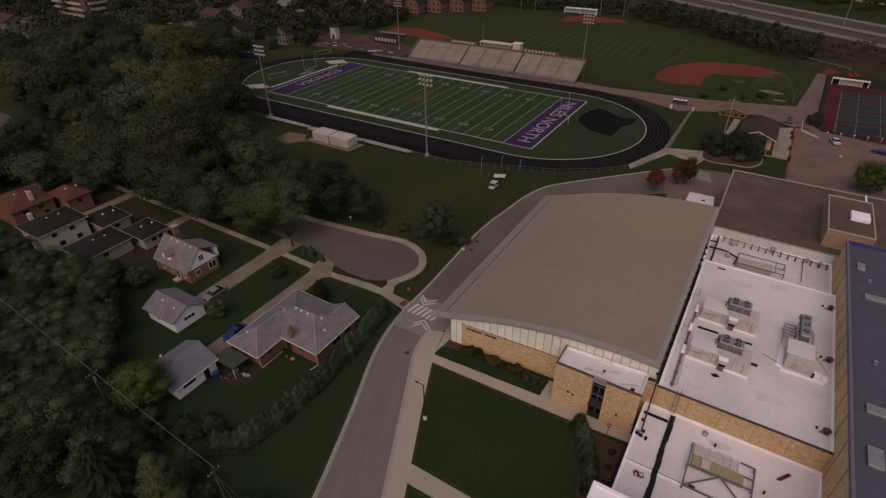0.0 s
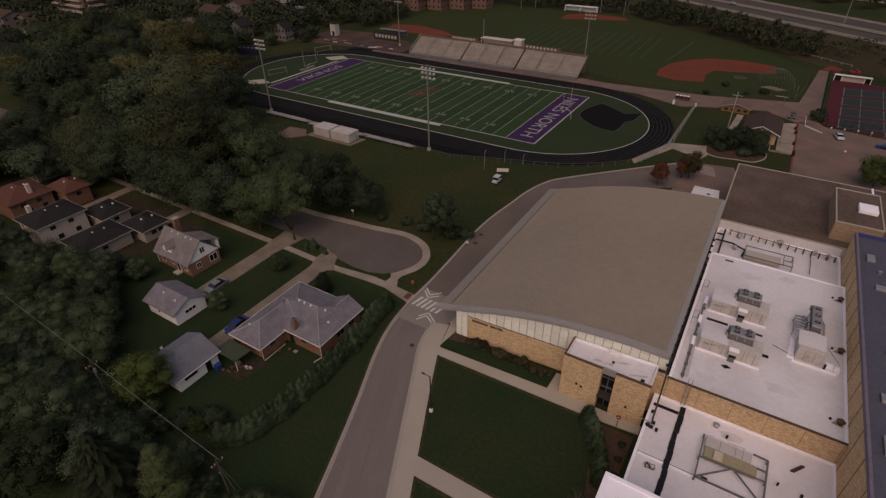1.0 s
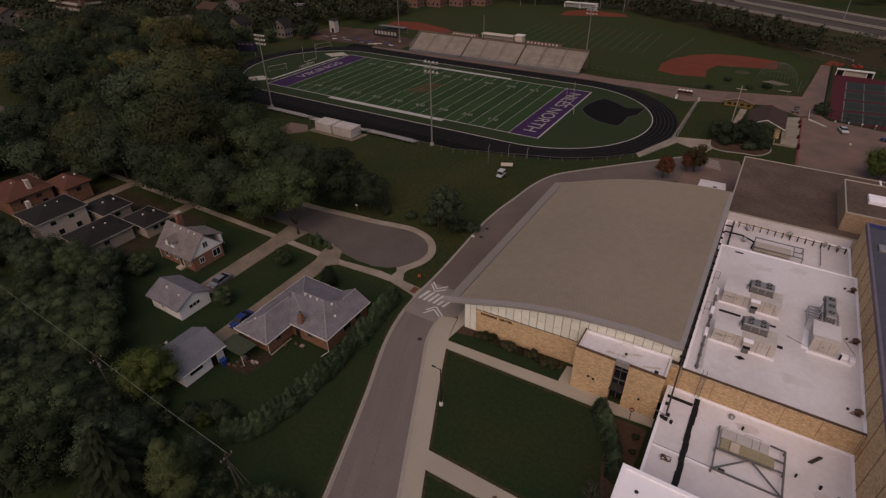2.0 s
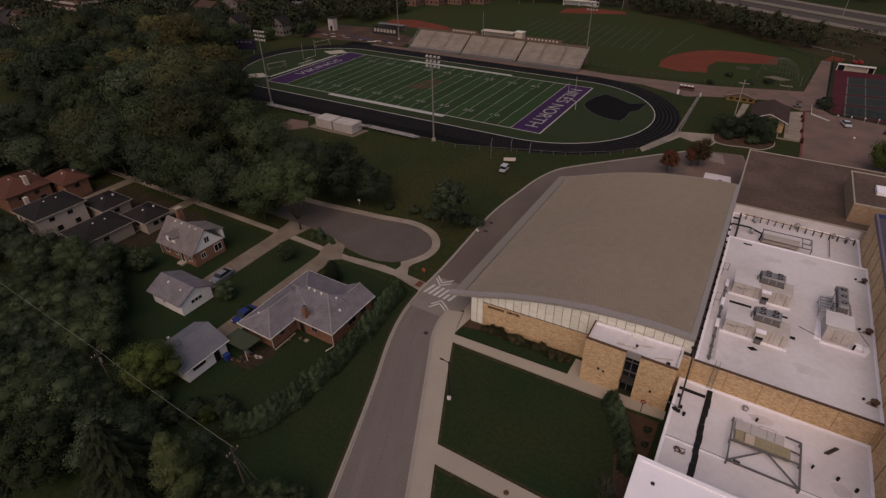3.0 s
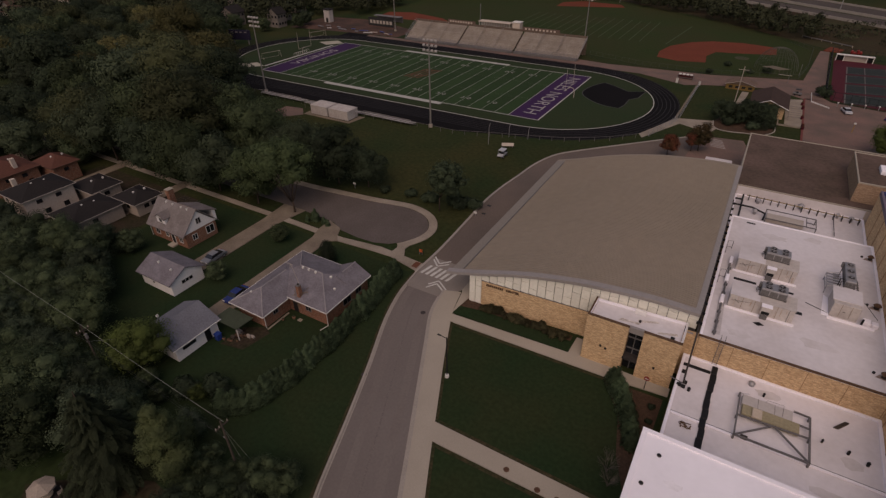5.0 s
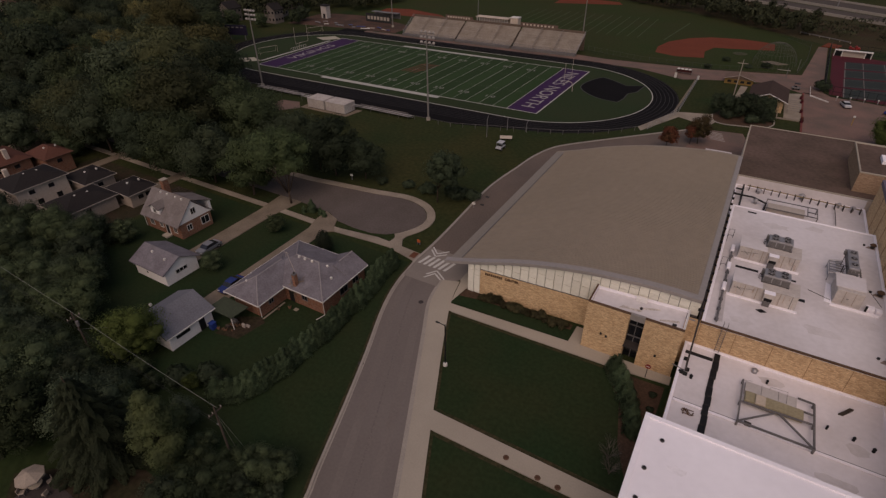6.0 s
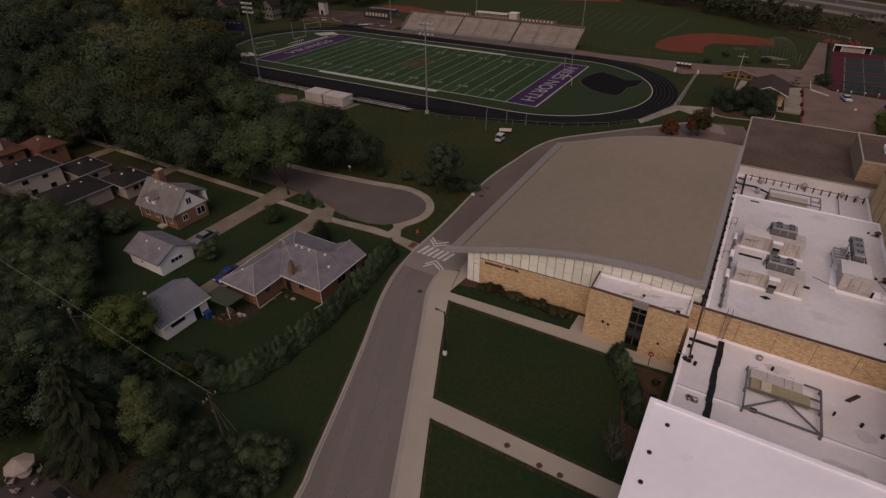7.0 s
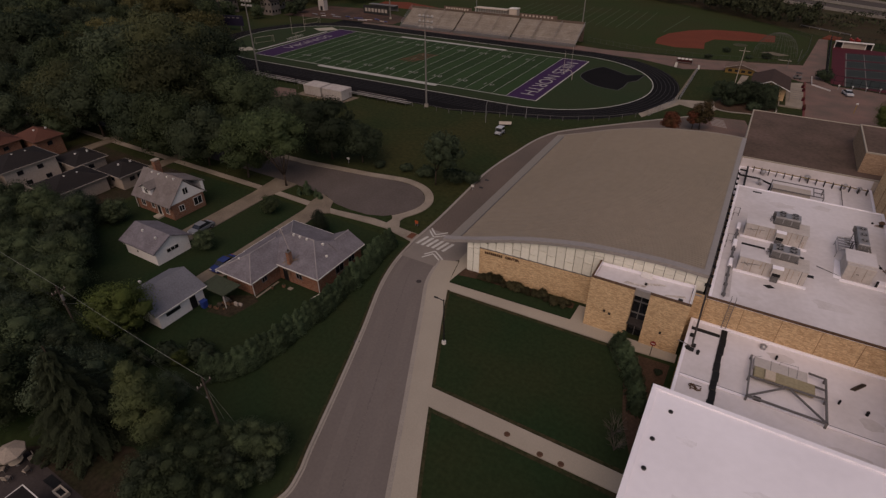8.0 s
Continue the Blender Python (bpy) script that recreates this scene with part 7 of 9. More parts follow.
part("crossbar", boxes((45.2, 48.0, 38.33, 38.47, 10.9, 11.02)), OLDTRIM, pole2)
dug = thing("player_shelter", (29.0, 62.0, 0), "small red bench shelter with rounded white seat tops", "shelter")
part("back", boxes((26.6, 31.4, 62.5, 62.65, 0, 1.4)), mat("maroon_board", (0.1, 0.03, 0.03), 0.8, 0.1, 0.5, 4, 0.05), dug)
for k in range(4):
    part("seat_top", boxes((26.65 + 1.2 * k, 27.65 + 1.2 * k, 61.5, 62.5, 1.35, 1.75), bevel=0.16), TRIM, dug)
part("side", boxes((26.45, 26.6, 61.5, 62.5, 0, 1.4), (31.4, 31.55, 61.5, 62.5, 0, 1.4)), STEELDARK, dug)
part("bench", boxes((26.8, 31.2, 61.7, 62.2, 0.4, 0.48)), STEELDARK, dug)
t = thing("white_cabinet", (27.3, 56.2, 0), "narrow white cabinet beside the track", "cabinet")
part("body", boxes((26.95, 27.65, 55.9, 56.5, 0, 1.5), bevel=0.05), TRIM, t)
part("lid", boxes((26.9, 27.7, 55.85, 56.55, 1.5, 1.58), bevel=0.02), OLDTRIM, t)
t = thing("white_cabinet", (34.3, 57.0, 0), "narrow white gate pillar by the path", "pillar")
part("body", boxes((34.0, 34.6, 56.7, 57.3, 0, 1.2), bevel=0.05), TRIM, t)
part("cap", boxes((33.95, 34.65, 56.65, 57.35, 1.2, 1.28), bevel=0.02), OLDTRIM, t)
cart = thing("utility_cart", (62.6, 60.3, 0), "small dark utility cart parked on the paved way", "cart")
part("body", boxes((61.4, 63.8, 59.7, 60.9, 0.35, 0.8), bevel=0.08), STEELDARK, cart)
part("seat", boxes((62.2, 62.8, 59.8, 60.8, 0.8, 1.15), bevel=0.08), BLACK, cart)
part("roof", boxes((61.9, 63.5, 59.65, 60.95, 1.75, 1.83), bevel=0.03), BLACK, cart)
for x in (61.95, 63.4):
    for y in (59.72, 60.88):
        part("post", tubes([(x, y, 0.8), (x, y, 1.75)], r=0.03, sides=4), STEELDARK, cart)
        part("wheel", tubes([(x, y - 0.08, 0.24), (x, y + 0.08, 0.24)], r=0.24, sides=10), BLACK, cart)
club = thing("clubhouse", (55.3, 40, 0), "tan brick clubhouse with a dark hipped roof", "clubhouse")
part("wall", boxes((51.3, 59.6, 33.6, 46.6, 0, 3.1)), STONE, club)
part("roof", gable_roof(bmesh.new(), 50.4, 60.5, 32.4, 47.6, 3.1, 2.0, "y"), mat("dark_brown_shingle", (0.055, 0.035, 0.03), 0.92, 0.15, 0.5, 5, 0.3), club)
part("gable_wall", gable_wall(bmesh.new(), 33.7, 51.3, 59.6, 3.1, 1.65, -0.12, "y"), STONE, club)
bm = bmesh.new()
tube(bm, [(50.4, 32.35, 3.1), (55.45, 32.35, 5.1), (60.5, 32.35, 3.1)], 0.12, 4)
part("barge_board", bm, TRIM, club)
part("door", boxes((56.2, 58.2, 33.5, 33.62, 0.1, 2.2)), BLACK, club)
patio = thing("patio_wall", (62, 33, 0), "low tan wall round the terrace", "wall")
part("run", boxes((58.6, 64.2, 28.3, 28.55, 0, 0.4), (58.6, 58.85, 28.55, 33.0, 0, 0.4)), OLDPAVE, patio)
for k in range(6):
    part("railing", tubes([(61.0, 34.0 + 2.0 * k, 0.05), (61.0, 34.0 + 2.0 * k, 1.1), (64.0, 34.0 + 2.0 * k, 1.1)], r=0.05, sides=4), STEELDARK, patio)
for x, y in ((64.7, 27.5), (64.7, 29.4), (64.4, 36.5), (64.4, 46.0), (64.2, 50.0)):
    t = thing("planter", (x, y, 0), "red planter beside the kerb", "planter", "red planters")
    part("tub", tubes([(x, y, 0), (x, y, 0.8)], r=0.35, r2=0.42, sides=9), COURT_RED, t)
    part("plant", boxes((x - 0.32, x + 0.32, y - 0.32, y + 0.32, 0.78, 1.2), bevel=0.2), LEAF_RED, t)

# batting cage: a netted dome of hoops
cage = thing("batting_cage", (55, 90, 0), "pale netted dome of a batting cage", "batting cage")
for k in range(16):
    a = math.pi * k / 16
    bm = tubes([(55 + 7 * math.cos(a) * math.cos(b), 91 + 9 * math.sin(a) * math.cos(b), 7.4 * math.sin(b)) for b in (math.pi * j / 12 for j in range(13))], r=0.035, sides=4)
    part("hoop", bm, NETTING, cage)
for j in range(1, 5):
    b = math.pi / 2 * j / 5.2
    bm = tubes([(55 + 7 * math.cos(b) * math.cos(a), 91 + 9 * math.cos(b) * math.sin(a), 7.4 * math.sin(b)) for a in (2 * math.pi * q / 20 for q in range(21))], r=0.03, sides=4)
    part("net_ring", bm, NETTING, cage)
part("front_bench", boxes((56.5, 60.5, 81.8, 82.1, 0.3, 0.42)), OLDTRIM, cage)
part("home_plate_dirt", slab([(50.5, 92), (56.5, 89.5), (59.8, 92.0), (54, 95)], 0.0, 0.04), DRIVEWAY, cage)
back = thing("backstop_fence", (60, 76, 0), "dark wire fence along the playing field", "fence")
bp = [(-10, 79.5), (12, 72.8), (36, 72.8), (62.5, 80.2), (65.0, 98), (66.3, 126), (58, 139.5)]
for a, b in zip(bp, bp[1:]):
    for z in (0.1, 1.5):
        part("rail", tubes([(*a, z), (*b, z)], r=0.03, sides=4), DARKWIRE, back)
for a, b in zip(bp, bp[1:]):
    n_ = int((Vector(b) - Vector(a)).length / 3.2) + 1
    for k in range(n_):
        p = Vector(a).lerp(Vector(b), k / n_)
        part("post", boxes((p.x - 0.035, p.x + 0.035, p.y - 0.035, p.y + 0.035, 0, 1.55)), DARKWIRE, back)
for x, y, hh in ((62.5, 84.0, 4.0), (59.4, 72.5, 3.0)):
    t = thing("net_pole", (x, y, 0), "slim dark pole by the diamond", "pole", "net poles")
    part("pole", tubes([(x, y, 0), (x, y, hh)], r=0.09, sides=6), STEELDARK, t)
t = thing("guard_rail", (66, 148, 0), "pale guard rail at the field's corner", "rail")
part("rail", slab([(62.0, 152.5), (80.0, 139.5), (80.2, 139.8), (62.2, 152.8)], 0.5, 0.75), STEELDARK, t)
for k in range(6):
    p = Vector((62.1, 152.6)).lerp(Vector((80.1, 139.6)), k / 5)
    part("post", boxes((p.x - 0.08, p.x + 0.08, p.y - 0.08, p.y + 0.08, 0, 0.8)), CANVAS, t)

# tennis courts
sheet("tennis_surround", [(71.5, 59.5), (140, 42.0), (140, 96), (92, 113), (73.5, 119.5)], -0.1, 0.035, COURT_RED, "dark red surround of the tennis courts", "tennis court")
courts = thing("tennis_courts", (100, 85, 0.03), "row of green tennis courts with white lines", "tennis court", kind="structure")
COURTLINE = mat("court_line_paint", (0.16, 0.14, 0.135), 0.9, 0.15, 0.5, 4, 0.05)
for k in range(4):
    y0, x0 = 57.9 + 12.4 * k, 75.0 + 0.55 * k
    part("court", slab([(x0, y0), (135, y0 + 9.0), (135, y0 + 19.6), (x0 + 0.45, y0 + 10.7)], 0.02, 0.045), COURT_GREEN, courts)
    for dx, w in ((0.1, 0.28), (5.5, 0.2), (11.9, 0.2)):
        part("court_line", slab([(x0 + dx, y0 + 0.1 + 0.15 * dx), (x0 + dx + w, y0 + 0.1 + 0.15 * dx), (x0 + dx + w + 0.44, y0 + 10.6 + 0.15 * dx), (x0 + dx + 0.44, y0 + 10.6 + 0.15 * dx)], 0.03, 0.05), COURTLINE, courts)
    for dy in (1.2, 9.3):
        part("court_line", slab([(x0 + 0.4, y0 + dy + 0.05), (x0 + 30, y0 + dy + 4.5), (x0 + 30, y0 + dy + 4.6), (x0 + 0.4, y0 + dy + 0.15)], 0.03, 0.049), COURTLINE, courts)
tf = thing("court_fence", (70, 90, 0), "tall dark mesh fence round the courts", "fence")
tp = [(140, 41.0), (72.0, 57.6), (69.8, 60.8), (71.5, 100), (72.6, 124), (92, 119)]
for a, b in zip(tp, tp[1:]):
    for z in (0.1, 1.5, 3.0):
        part("rail", tubes([(*a, z), (*b, z)], r=0.05, sides=4), BLACK, tf)
for a, b in zip(tp, tp[1:]):
    n_ = int((Vector(b) - Vector(a)).length / 2.2) + 1
    for k in range(n_):
        p = Vector(a).lerp(Vector(b), k / n_)
        part("post", boxes((p.x - 0.05, p.x + 0.05, p.y - 0.05, p.y + 0.05, 0, 3.05)), BLACK, tf)
t = thing("white_barrier", (66.6, 55, 0), "low white rail at the courts' corner", "rail")
part("run", boxes((66.5, 66.62, 55.0, 64.6, 0, 0.35)), TRIM, t)
part("run", slab([(66.5, 54.7), (71.2, 50.4), (71.25, 50.5), (66.62, 54.98)], 0, 0.35), TRIM, t)
t = thing("court_shelter", (79.4, 115.2, 0), "long low white-framed wall of a shelter behind the courts", "shelter")
part("roof", slab([(73.6, 114.3), (85.6, 114.0), (85.7, 116.0), (73.7, 116.3)], 2.1, 2.25), TRIM, t)
part("wall", boxes((76.2, 83.4, 114.9, 115.1, 0, 2.1)), OLDTRIM, t)
# the open bays are closed by black boards that stand for their inner shade
part("opening", boxes((73.9, 76.2, 115.3, 115.5, 0, 2.1), (83.4, 85.2, 115.3, 115.5, 0, 2.1)), BLACK, t, "black board for the shade inside an open bay")
for x in (73.8, 76.2, 83.4, 85.4):
    part("post", boxes((x - 0.12, x + 0.12, 114.4, 114.7, 0, 2.1)), TRIM, t)
t = thing("red_inflatable", (81.0, 128.5, 0), "bright red bundle of pads behind the shelter", "pads")
for k in range(4):
    part("pad", boxes((79.0 + 0.95 * k, 79.9 + 0.95 * k, 127.6, 129.6, 0.0, (1.3, 0.8, 1.6, 1.1)[k]), bevel=0.25), RED, t)
sheet("clay_heap", [(70.0, 128.5), (75.5, 127.5), (77.0, 133.0), (72.5, 136.5)], -0.1, 0.35, DIRT, "low heap of red clay", "heap")
t = thing("marker_post", (76.1, 31.8, 0), "yellow post with a white lamp in the car park", "post")
part("post", tubes([(76.1, 31.8, 0), (76.1, 31.8, 2.2)], r=0.07, sides=7), YELLOW, t)
part("lamp_top", boxes((75.85, 76.35, 31.55, 32.05, 2.2, 2.6), bevel=0.08), TRIM, t)
for k in range(6):
    x = 73.2 + 3.4 * k
    t = thing("floodlight_ball", (x, 53.6 + 0.45 * k, 0), "small white bollard lamp by the courts", "bollard", "bollard lamps")
    part("post", tubes([(x, 53.6 + 0.45 * k, 0), (x, 53.6 + 0.45 * k, 1.0)], r=0.1, sides=6), STEEL, t)
    part("globe", boxes((x - 0.22, x + 0.22, 53.4 + 0.45 * k, 53.8 + 0.45 * k, 1.0, 1.4), bevel=0.12), TRIM, t)

# far side of the stadium: scoreboard, huts
sc = thing("scoreboard", (0, 0, 0), "dark purple scoreboard on posts", "scoreboard")
part("panel", boxes((-5, 5, -0.2, 0.2, 2.0, 6.0)), mat("dark_purple_panel", (0.018, 0.015, 0.034), 0.6, 0.15, 0.3, 3, 0.02), sc)
for x in (-3.5, 3.5):
    part("post", boxes((x - 0.2, x + 0.2, 0.2, 0.5, 0, 6)), STEELDARK, sc)
for k in range(4):
    part("lettering_bar", boxes((-4 + 2.1 * k, -2.8 + 2.1 * k, -0.28, -0.2, 4.9, 5.4)), STEELDARK, sc)
sc.location = (-148.2, 24.8, 0)
sc.rotation_euler = (0, 0, radians(18))
t = thing("white_hut", (-147, 82, 0), "tall narrow white hut by the far fence", "hut")
part("wall", boxes((-149.0, -145.5, 80, 83, 0, 5.8)), OLDWALL2, t)
part("roof", boxes((-149.4, -145.1, 79.6, 83.4, 5.8, 6.2), bevel=0.05), SHINGLE_DARK, t)
part("door", boxes((-147.8, -146.4, 79.9, 80.02, 0.1, 2.2)), BLACK, t)
t = thing("fence_banner", (-116, 84.5, 0), "dark banner with pale lettering bars on a fence", "banner")
part("cloth", boxes((-124, -109, 84.4, 84.5, 0.2, 4.0)), mat("dark_banner", (0.03, 0.03, 0.03), 0.8, 0.15, 0.4, 3, 0.02), t)
for k in range(7):
    part("lettering_bar", boxes((-123 + 1.95 * k, -121.7 + 1.95 * k, 84.32, 84.4, 1.2, 2.7)), OLDTRIM, t)
t = thing("dugout", (-112, 92, 0), "long low dugout with a flat roof", "dugout")
part("roof", boxes((-128, -112, 94, 97, 2.6, 2.85)), STEELDARK, t)
part("back_wall", boxes((-128, -112, 96.8, 97, 0, 2.6)), STEELDARK, t)
rnd = random.Random(77)
for k in range(14):
    x, y, a = -143 + 3.3 * k + rnd.uniform(-1, 1), 68.5 + rnd.uniform(-0.5, 4.5), rnd.uniform(-25, 25)
    t = thing("equipment_bench", (0, 0, 0), "pale track equipment stacked on gravel", "equipment", "track equipment")
    w = rnd.uniform(0.8, 2.2)
    part("seat", boxes((-w, w, -0.35, 0.35, 0.4, 0.55)), rnd.choice((STEEL, TRIM, BLUEPLASTIC, STUCCO)), t)
    part("leg", boxes((-w + 0.1, -w + 0.25, -0.3, 0.3, 0, 0.4), (w - 0.25, w - 0.1, -0.3, 0.3, 0, 0.4)), STEELDARK, t)
    t.matrix_basis = pose(x, y, 0.02, 0, 0, a)
t = thing("far_dugout", (-62, 205, 0), "long white-roofed dugout at the far diamond", "dugout")
part("roof", boxes((-68, -48, 203, 206.5, 2.8, 3.1)), TRIM, t)
part("back_wall", boxes((-68, -48, 206.2, 206.4, 0, 2.8)), SIDING, t)
for k in range(3):
    part("end_wall", boxes((-68 + 9.8 * k, -67.7 + 9.8 * k, 203.2, 206.2, 0, 2.8)), SIDING, t)
for x, y, hh in ((-94, 196, 12), (-86, 200, 14), (-47, 208, 12), (-32, 205, 12), (-74, 108, 10)):
    t = thing("net_pole", (x, y, 0), "slim tall pole at the field's edge", "pole", "net poles")
    part("pole", tubes([(x, y, 0), (x, y, hh)], r=0.14, sides=5), STEEL, t)

# patio with parasol in the near back garden
sheet("garden_earth", [(-6, -133), (0.5, -128.0), (6, -125.6), (11.4, -126.0), (13.2, -129.4), (9, -134), (0, -138)], -0.1, 0.014, bpy.data.materials["bare_garden_earth"], "bare dark earth under the garden trees", "ground")
sheet("patio", [(-2.9, -131.3), (8.2, -131.4), (8.0, -146), (-3.1, -146)], -0.1, 0.06, mat("patio_slabs", (0.055, 0.045, 0.044), 0.9, 0.15, 0.6, 5, 0.2), "dark brownish patio behind a house", "patio")
par = thing("parasol", (-2.0, -132.6, 0.06), "cream canvas garden parasol with scalloped edge", "parasol")
part("pole", tubes([(-2.0, -132.6, 0), (-2.0, -132.6, 2.6)], r=0.04, sides=6), STEEL, par)
bm = bmesh.new()
n_ = 8
PARASOL = mat("faded_parasol_canvas", (0.3, 0.25, 0.21), 0.9, 0.1, 0.8, 6, 0.1)
top = bm.verts.new((-2.0, -132.6, 2.75))
ring = [bm.verts.new((-2.0 + 1.4 * math.cos(2 * math.pi * k / n_), -132.6 + 1.4 * math.sin(2 * math.pi * k / n_), 2.1)) for k in range(n_)]
drop = [bm.verts.new((v.co.x, v.co.y, 1.9)) for v in ring]
for k in range(n_):
    bm.faces.new((ring[k], ring[(k + 1) % n_], top))
    bm.faces.new((drop[k], drop[(k + 1) % n_], ring[(k + 1) % n_], ring[k]))
part("canopy", bm, PARASOL, par)
tb = thing("garden_table", (-2.0, -132.6, 0.06), "round pale garden table under the parasol", "table")
part("tabletop", tubes([(-2.0, -132.6, 0.7), (-2.0, -132.6, 0.75)], r=0.65, sides=14), CANVAS, tb)
part("foot", tubes([(-2.0, -132.6, 0.06), (-2.0, -132.6, 0.7)], r=0.25, r2=0.06, sides=8), STEELDARK, tb)
for a in (0.2, 1.4, 2.6, 3.9, 5.2):
    cx, cy = -1.5 + 1.3 * math.cos(a), -132.9 + 1.3 * math.sin(a)
    t = thing("patio_chair", (0, 0, 0), "pale cushioned patio chair", "chair", "patio chairs")
    part("seat", boxes((-0.28, 0.28, -0.28, 0.28, 0.38, 0.5), bevel=0.05), PARASOL, t)
    part("backrest", boxes((-0.28, 0.28, 0.22, 0.32, 0.5, 1.0), bevel=0.04), PARASOL, t)
    for x in (-0.25, 0.25):
        for y in (-0.25, 0.25):
            part("leg", boxes((x - 0.025, x + 0.025, y - 0.025, y + 0.025, 0, 0.38)), STEELDARK, t)
    t.matrix_basis = pose(cx, cy, 0.06, 0, 0, math.degrees(a) - 90)
tagged(part("patio_mat", slab([(2.0, -132.4), (3.8, -132.35), (3.8, -131.55), (2.05, -131.55)], 0.06, 0.1), BLACK, None), "dark square mat on the patio", "mat")
pit = thing("fire_pit", (5.0, -132.2, 0.06), "square grey fire pit with a dark well", "fire pit")
part("rim", boxes((4.3, 5.8, -132.6, -132.45, 0.06, 0.5), (4.3, 5.8, -131.95, -131.8, 0.06, 0.5), (4.3, 4.5, -132.45, -131.95, 0.06, 0.5), (5.6, 5.8, -132.45, -131.95, 0.06, 0.5)), CANVAS, pit)
part("well", boxes((4.5, 5.6, -132.45, -131.95, 0.06, 0.3)), BLACK, pit)
sh = thing("back_house", (11, -141, 0), "dark-roofed house corner behind the patio", "house")
part("wall", boxes((4.2, 17.4, -147.9, -134.55, 0, 2.6)), REDBRICK, sh)
part("roof", hip_roof(bmesh.new(), 3.6, 18.1, -148.5, -133.95, 2.7, 2.0), SHINGLE_DARK, sh)
eave_trim(sh, 3.6, 18.1, -148.5, -133.95, 2.68)


# distant buildings
SHINGLE_BROWN = mat("brown_shingle", (0.07, 0.04, 0.03), 0.9, 0.15, 0.4, 5, 0.3)
def block(x0, x1, y0, y1, z, storeys, wall, label, roofm=SHINGLE_DARK, cols=6, turn=0):
    t = thing("apartment_building", ((x0 + x1) / 2, (y0 + y1) / 2, 0), label, "building")
    part("wall", boxes((x0, x1, y0, y1, 0, z)), wall, t)
    part("roof", boxes((x0 - 0.4, x1 + 0.4, y0 - 0.4, y1 + 0.4, z, z + 0.4)), roofm, t)
    for s in range(storeys):
        zz = z * (s + 0.35) / storeys
        for k in range(cols):
            xx = x0 + (x1 - x0) * (k + 0.25) / cols
            part("window", boxes((xx, xx + (x1 - x0) / cols * 0.5, y0 - 0.06, y0 + 0.05, zz, zz + z / storeys * 0.5)), GLASS, t)
            yy = y0 + (y1 - y0) * (k + 0.25) / cols
            part("window", boxes((x1 - 0.05, x1 + 0.06, yy, yy + (y1 - y0) / cols * 0.5, zz, zz + z / storeys * 0.5)), GLASS, t)
    return t


ROWBRICK = brick_mat("dull_brick", (0.17, 0.085, 0.065), (0.13, 0.065, 0.05), (0.17, 0.13, 0.11), 1.0, 0.22, 0.075)
FARWALL = mat("dim_far_wall", (0.165, 0.142, 0.127), 0.85, 0.15, 0.3, 3, 0.05)
ap = block(-356, -316, 46, 66, 14, 4, ROWBRICK, "red brick apartment block with white banded balconies", MEMBRANE, 6)
for s in range(4):
    part("balcony", boxes((-352, -318, 44.4, 46, 1.6 + 3.4 * s, 2.8 + 3.4 * s)), OLDTRIM, ap)
    part("balcony", boxes((-316, -314.4, 48, 64, 1.6 + 3.4 * s, 2.8 + 3.4 * s)), OLDTRIM, ap)
block(-225, -198, 160, 172, 9, 3, STUCCO, "cream apartment block behind trees", SHINGLE_DARK, 7)
block(-192, -178, 158, 170, 8, 3, STUCCO, "cream apartment block behind trees", SHINGLE_DARK, 4)
block(-330, -270, 128, 142, 9, 3, REDBRICK, "long dark red brick block far off", SHINGLE_DARK, 9)
block(-246, -216, 52, 62, 3.4, 1, FARWALL, "low pale flat-roofed building among trees", FARWALL, 6)


def row_house(x0, x1, y0, y1, z, rise, wall, roofm, label, along="x"):
    t = thing("row_house", ((x0 + x1) / 2, (y0 + y1) / 2, 0), label, "house")
    part("wall", boxes((x0, x1, y0, y1, 0, z)), wall, t)
    part("roof", gable_roof(bmesh.new(), x0 - 0.5, x1 + 0.5, y0 - 0.6, y1 + 0.6, z, rise, along), roofm, t)
    if along == "x":
        part("gable_wall", gable_wall(bmesh.new(), x1, y0, y1, z, rise * 0.85), wall, t)
    else:
        part("gable_wall", gable_wall(bmesh.new(), y0, x0, x1, z, rise * 0.85, -0.12, "y"), wall, t)
    for s in range(2):
        for k in range(3):
            xx = x0 + (x1 - x0) * (k + 0.3) / 3
            part("window", boxes((xx, xx + 0.9, y0 - 0.06, y0 + 0.05, z * (s + 0.4) / 2, z * (s + 0.72) / 2)), GLASS, t)
            yy = y0 + (y1 - y0) * (k + 0.3) / 3
            part("window", boxes((x1 - 0.05, x1 + 0.06, yy, yy + 0.9, z * (s + 0.4) / 2, z * (s + 0.72) / 2)), GLASS, t)
    return t


for k in range(5):
    row_house(-168 + 11.5 * k, -158 + 11.5 * k, 150 + 8.2 * k, 160 + 8.2 * k, 6.5, 3.2, ROWBRICK, SHINGLE_DARK, "red brick row house with a steep dark gable", "y")
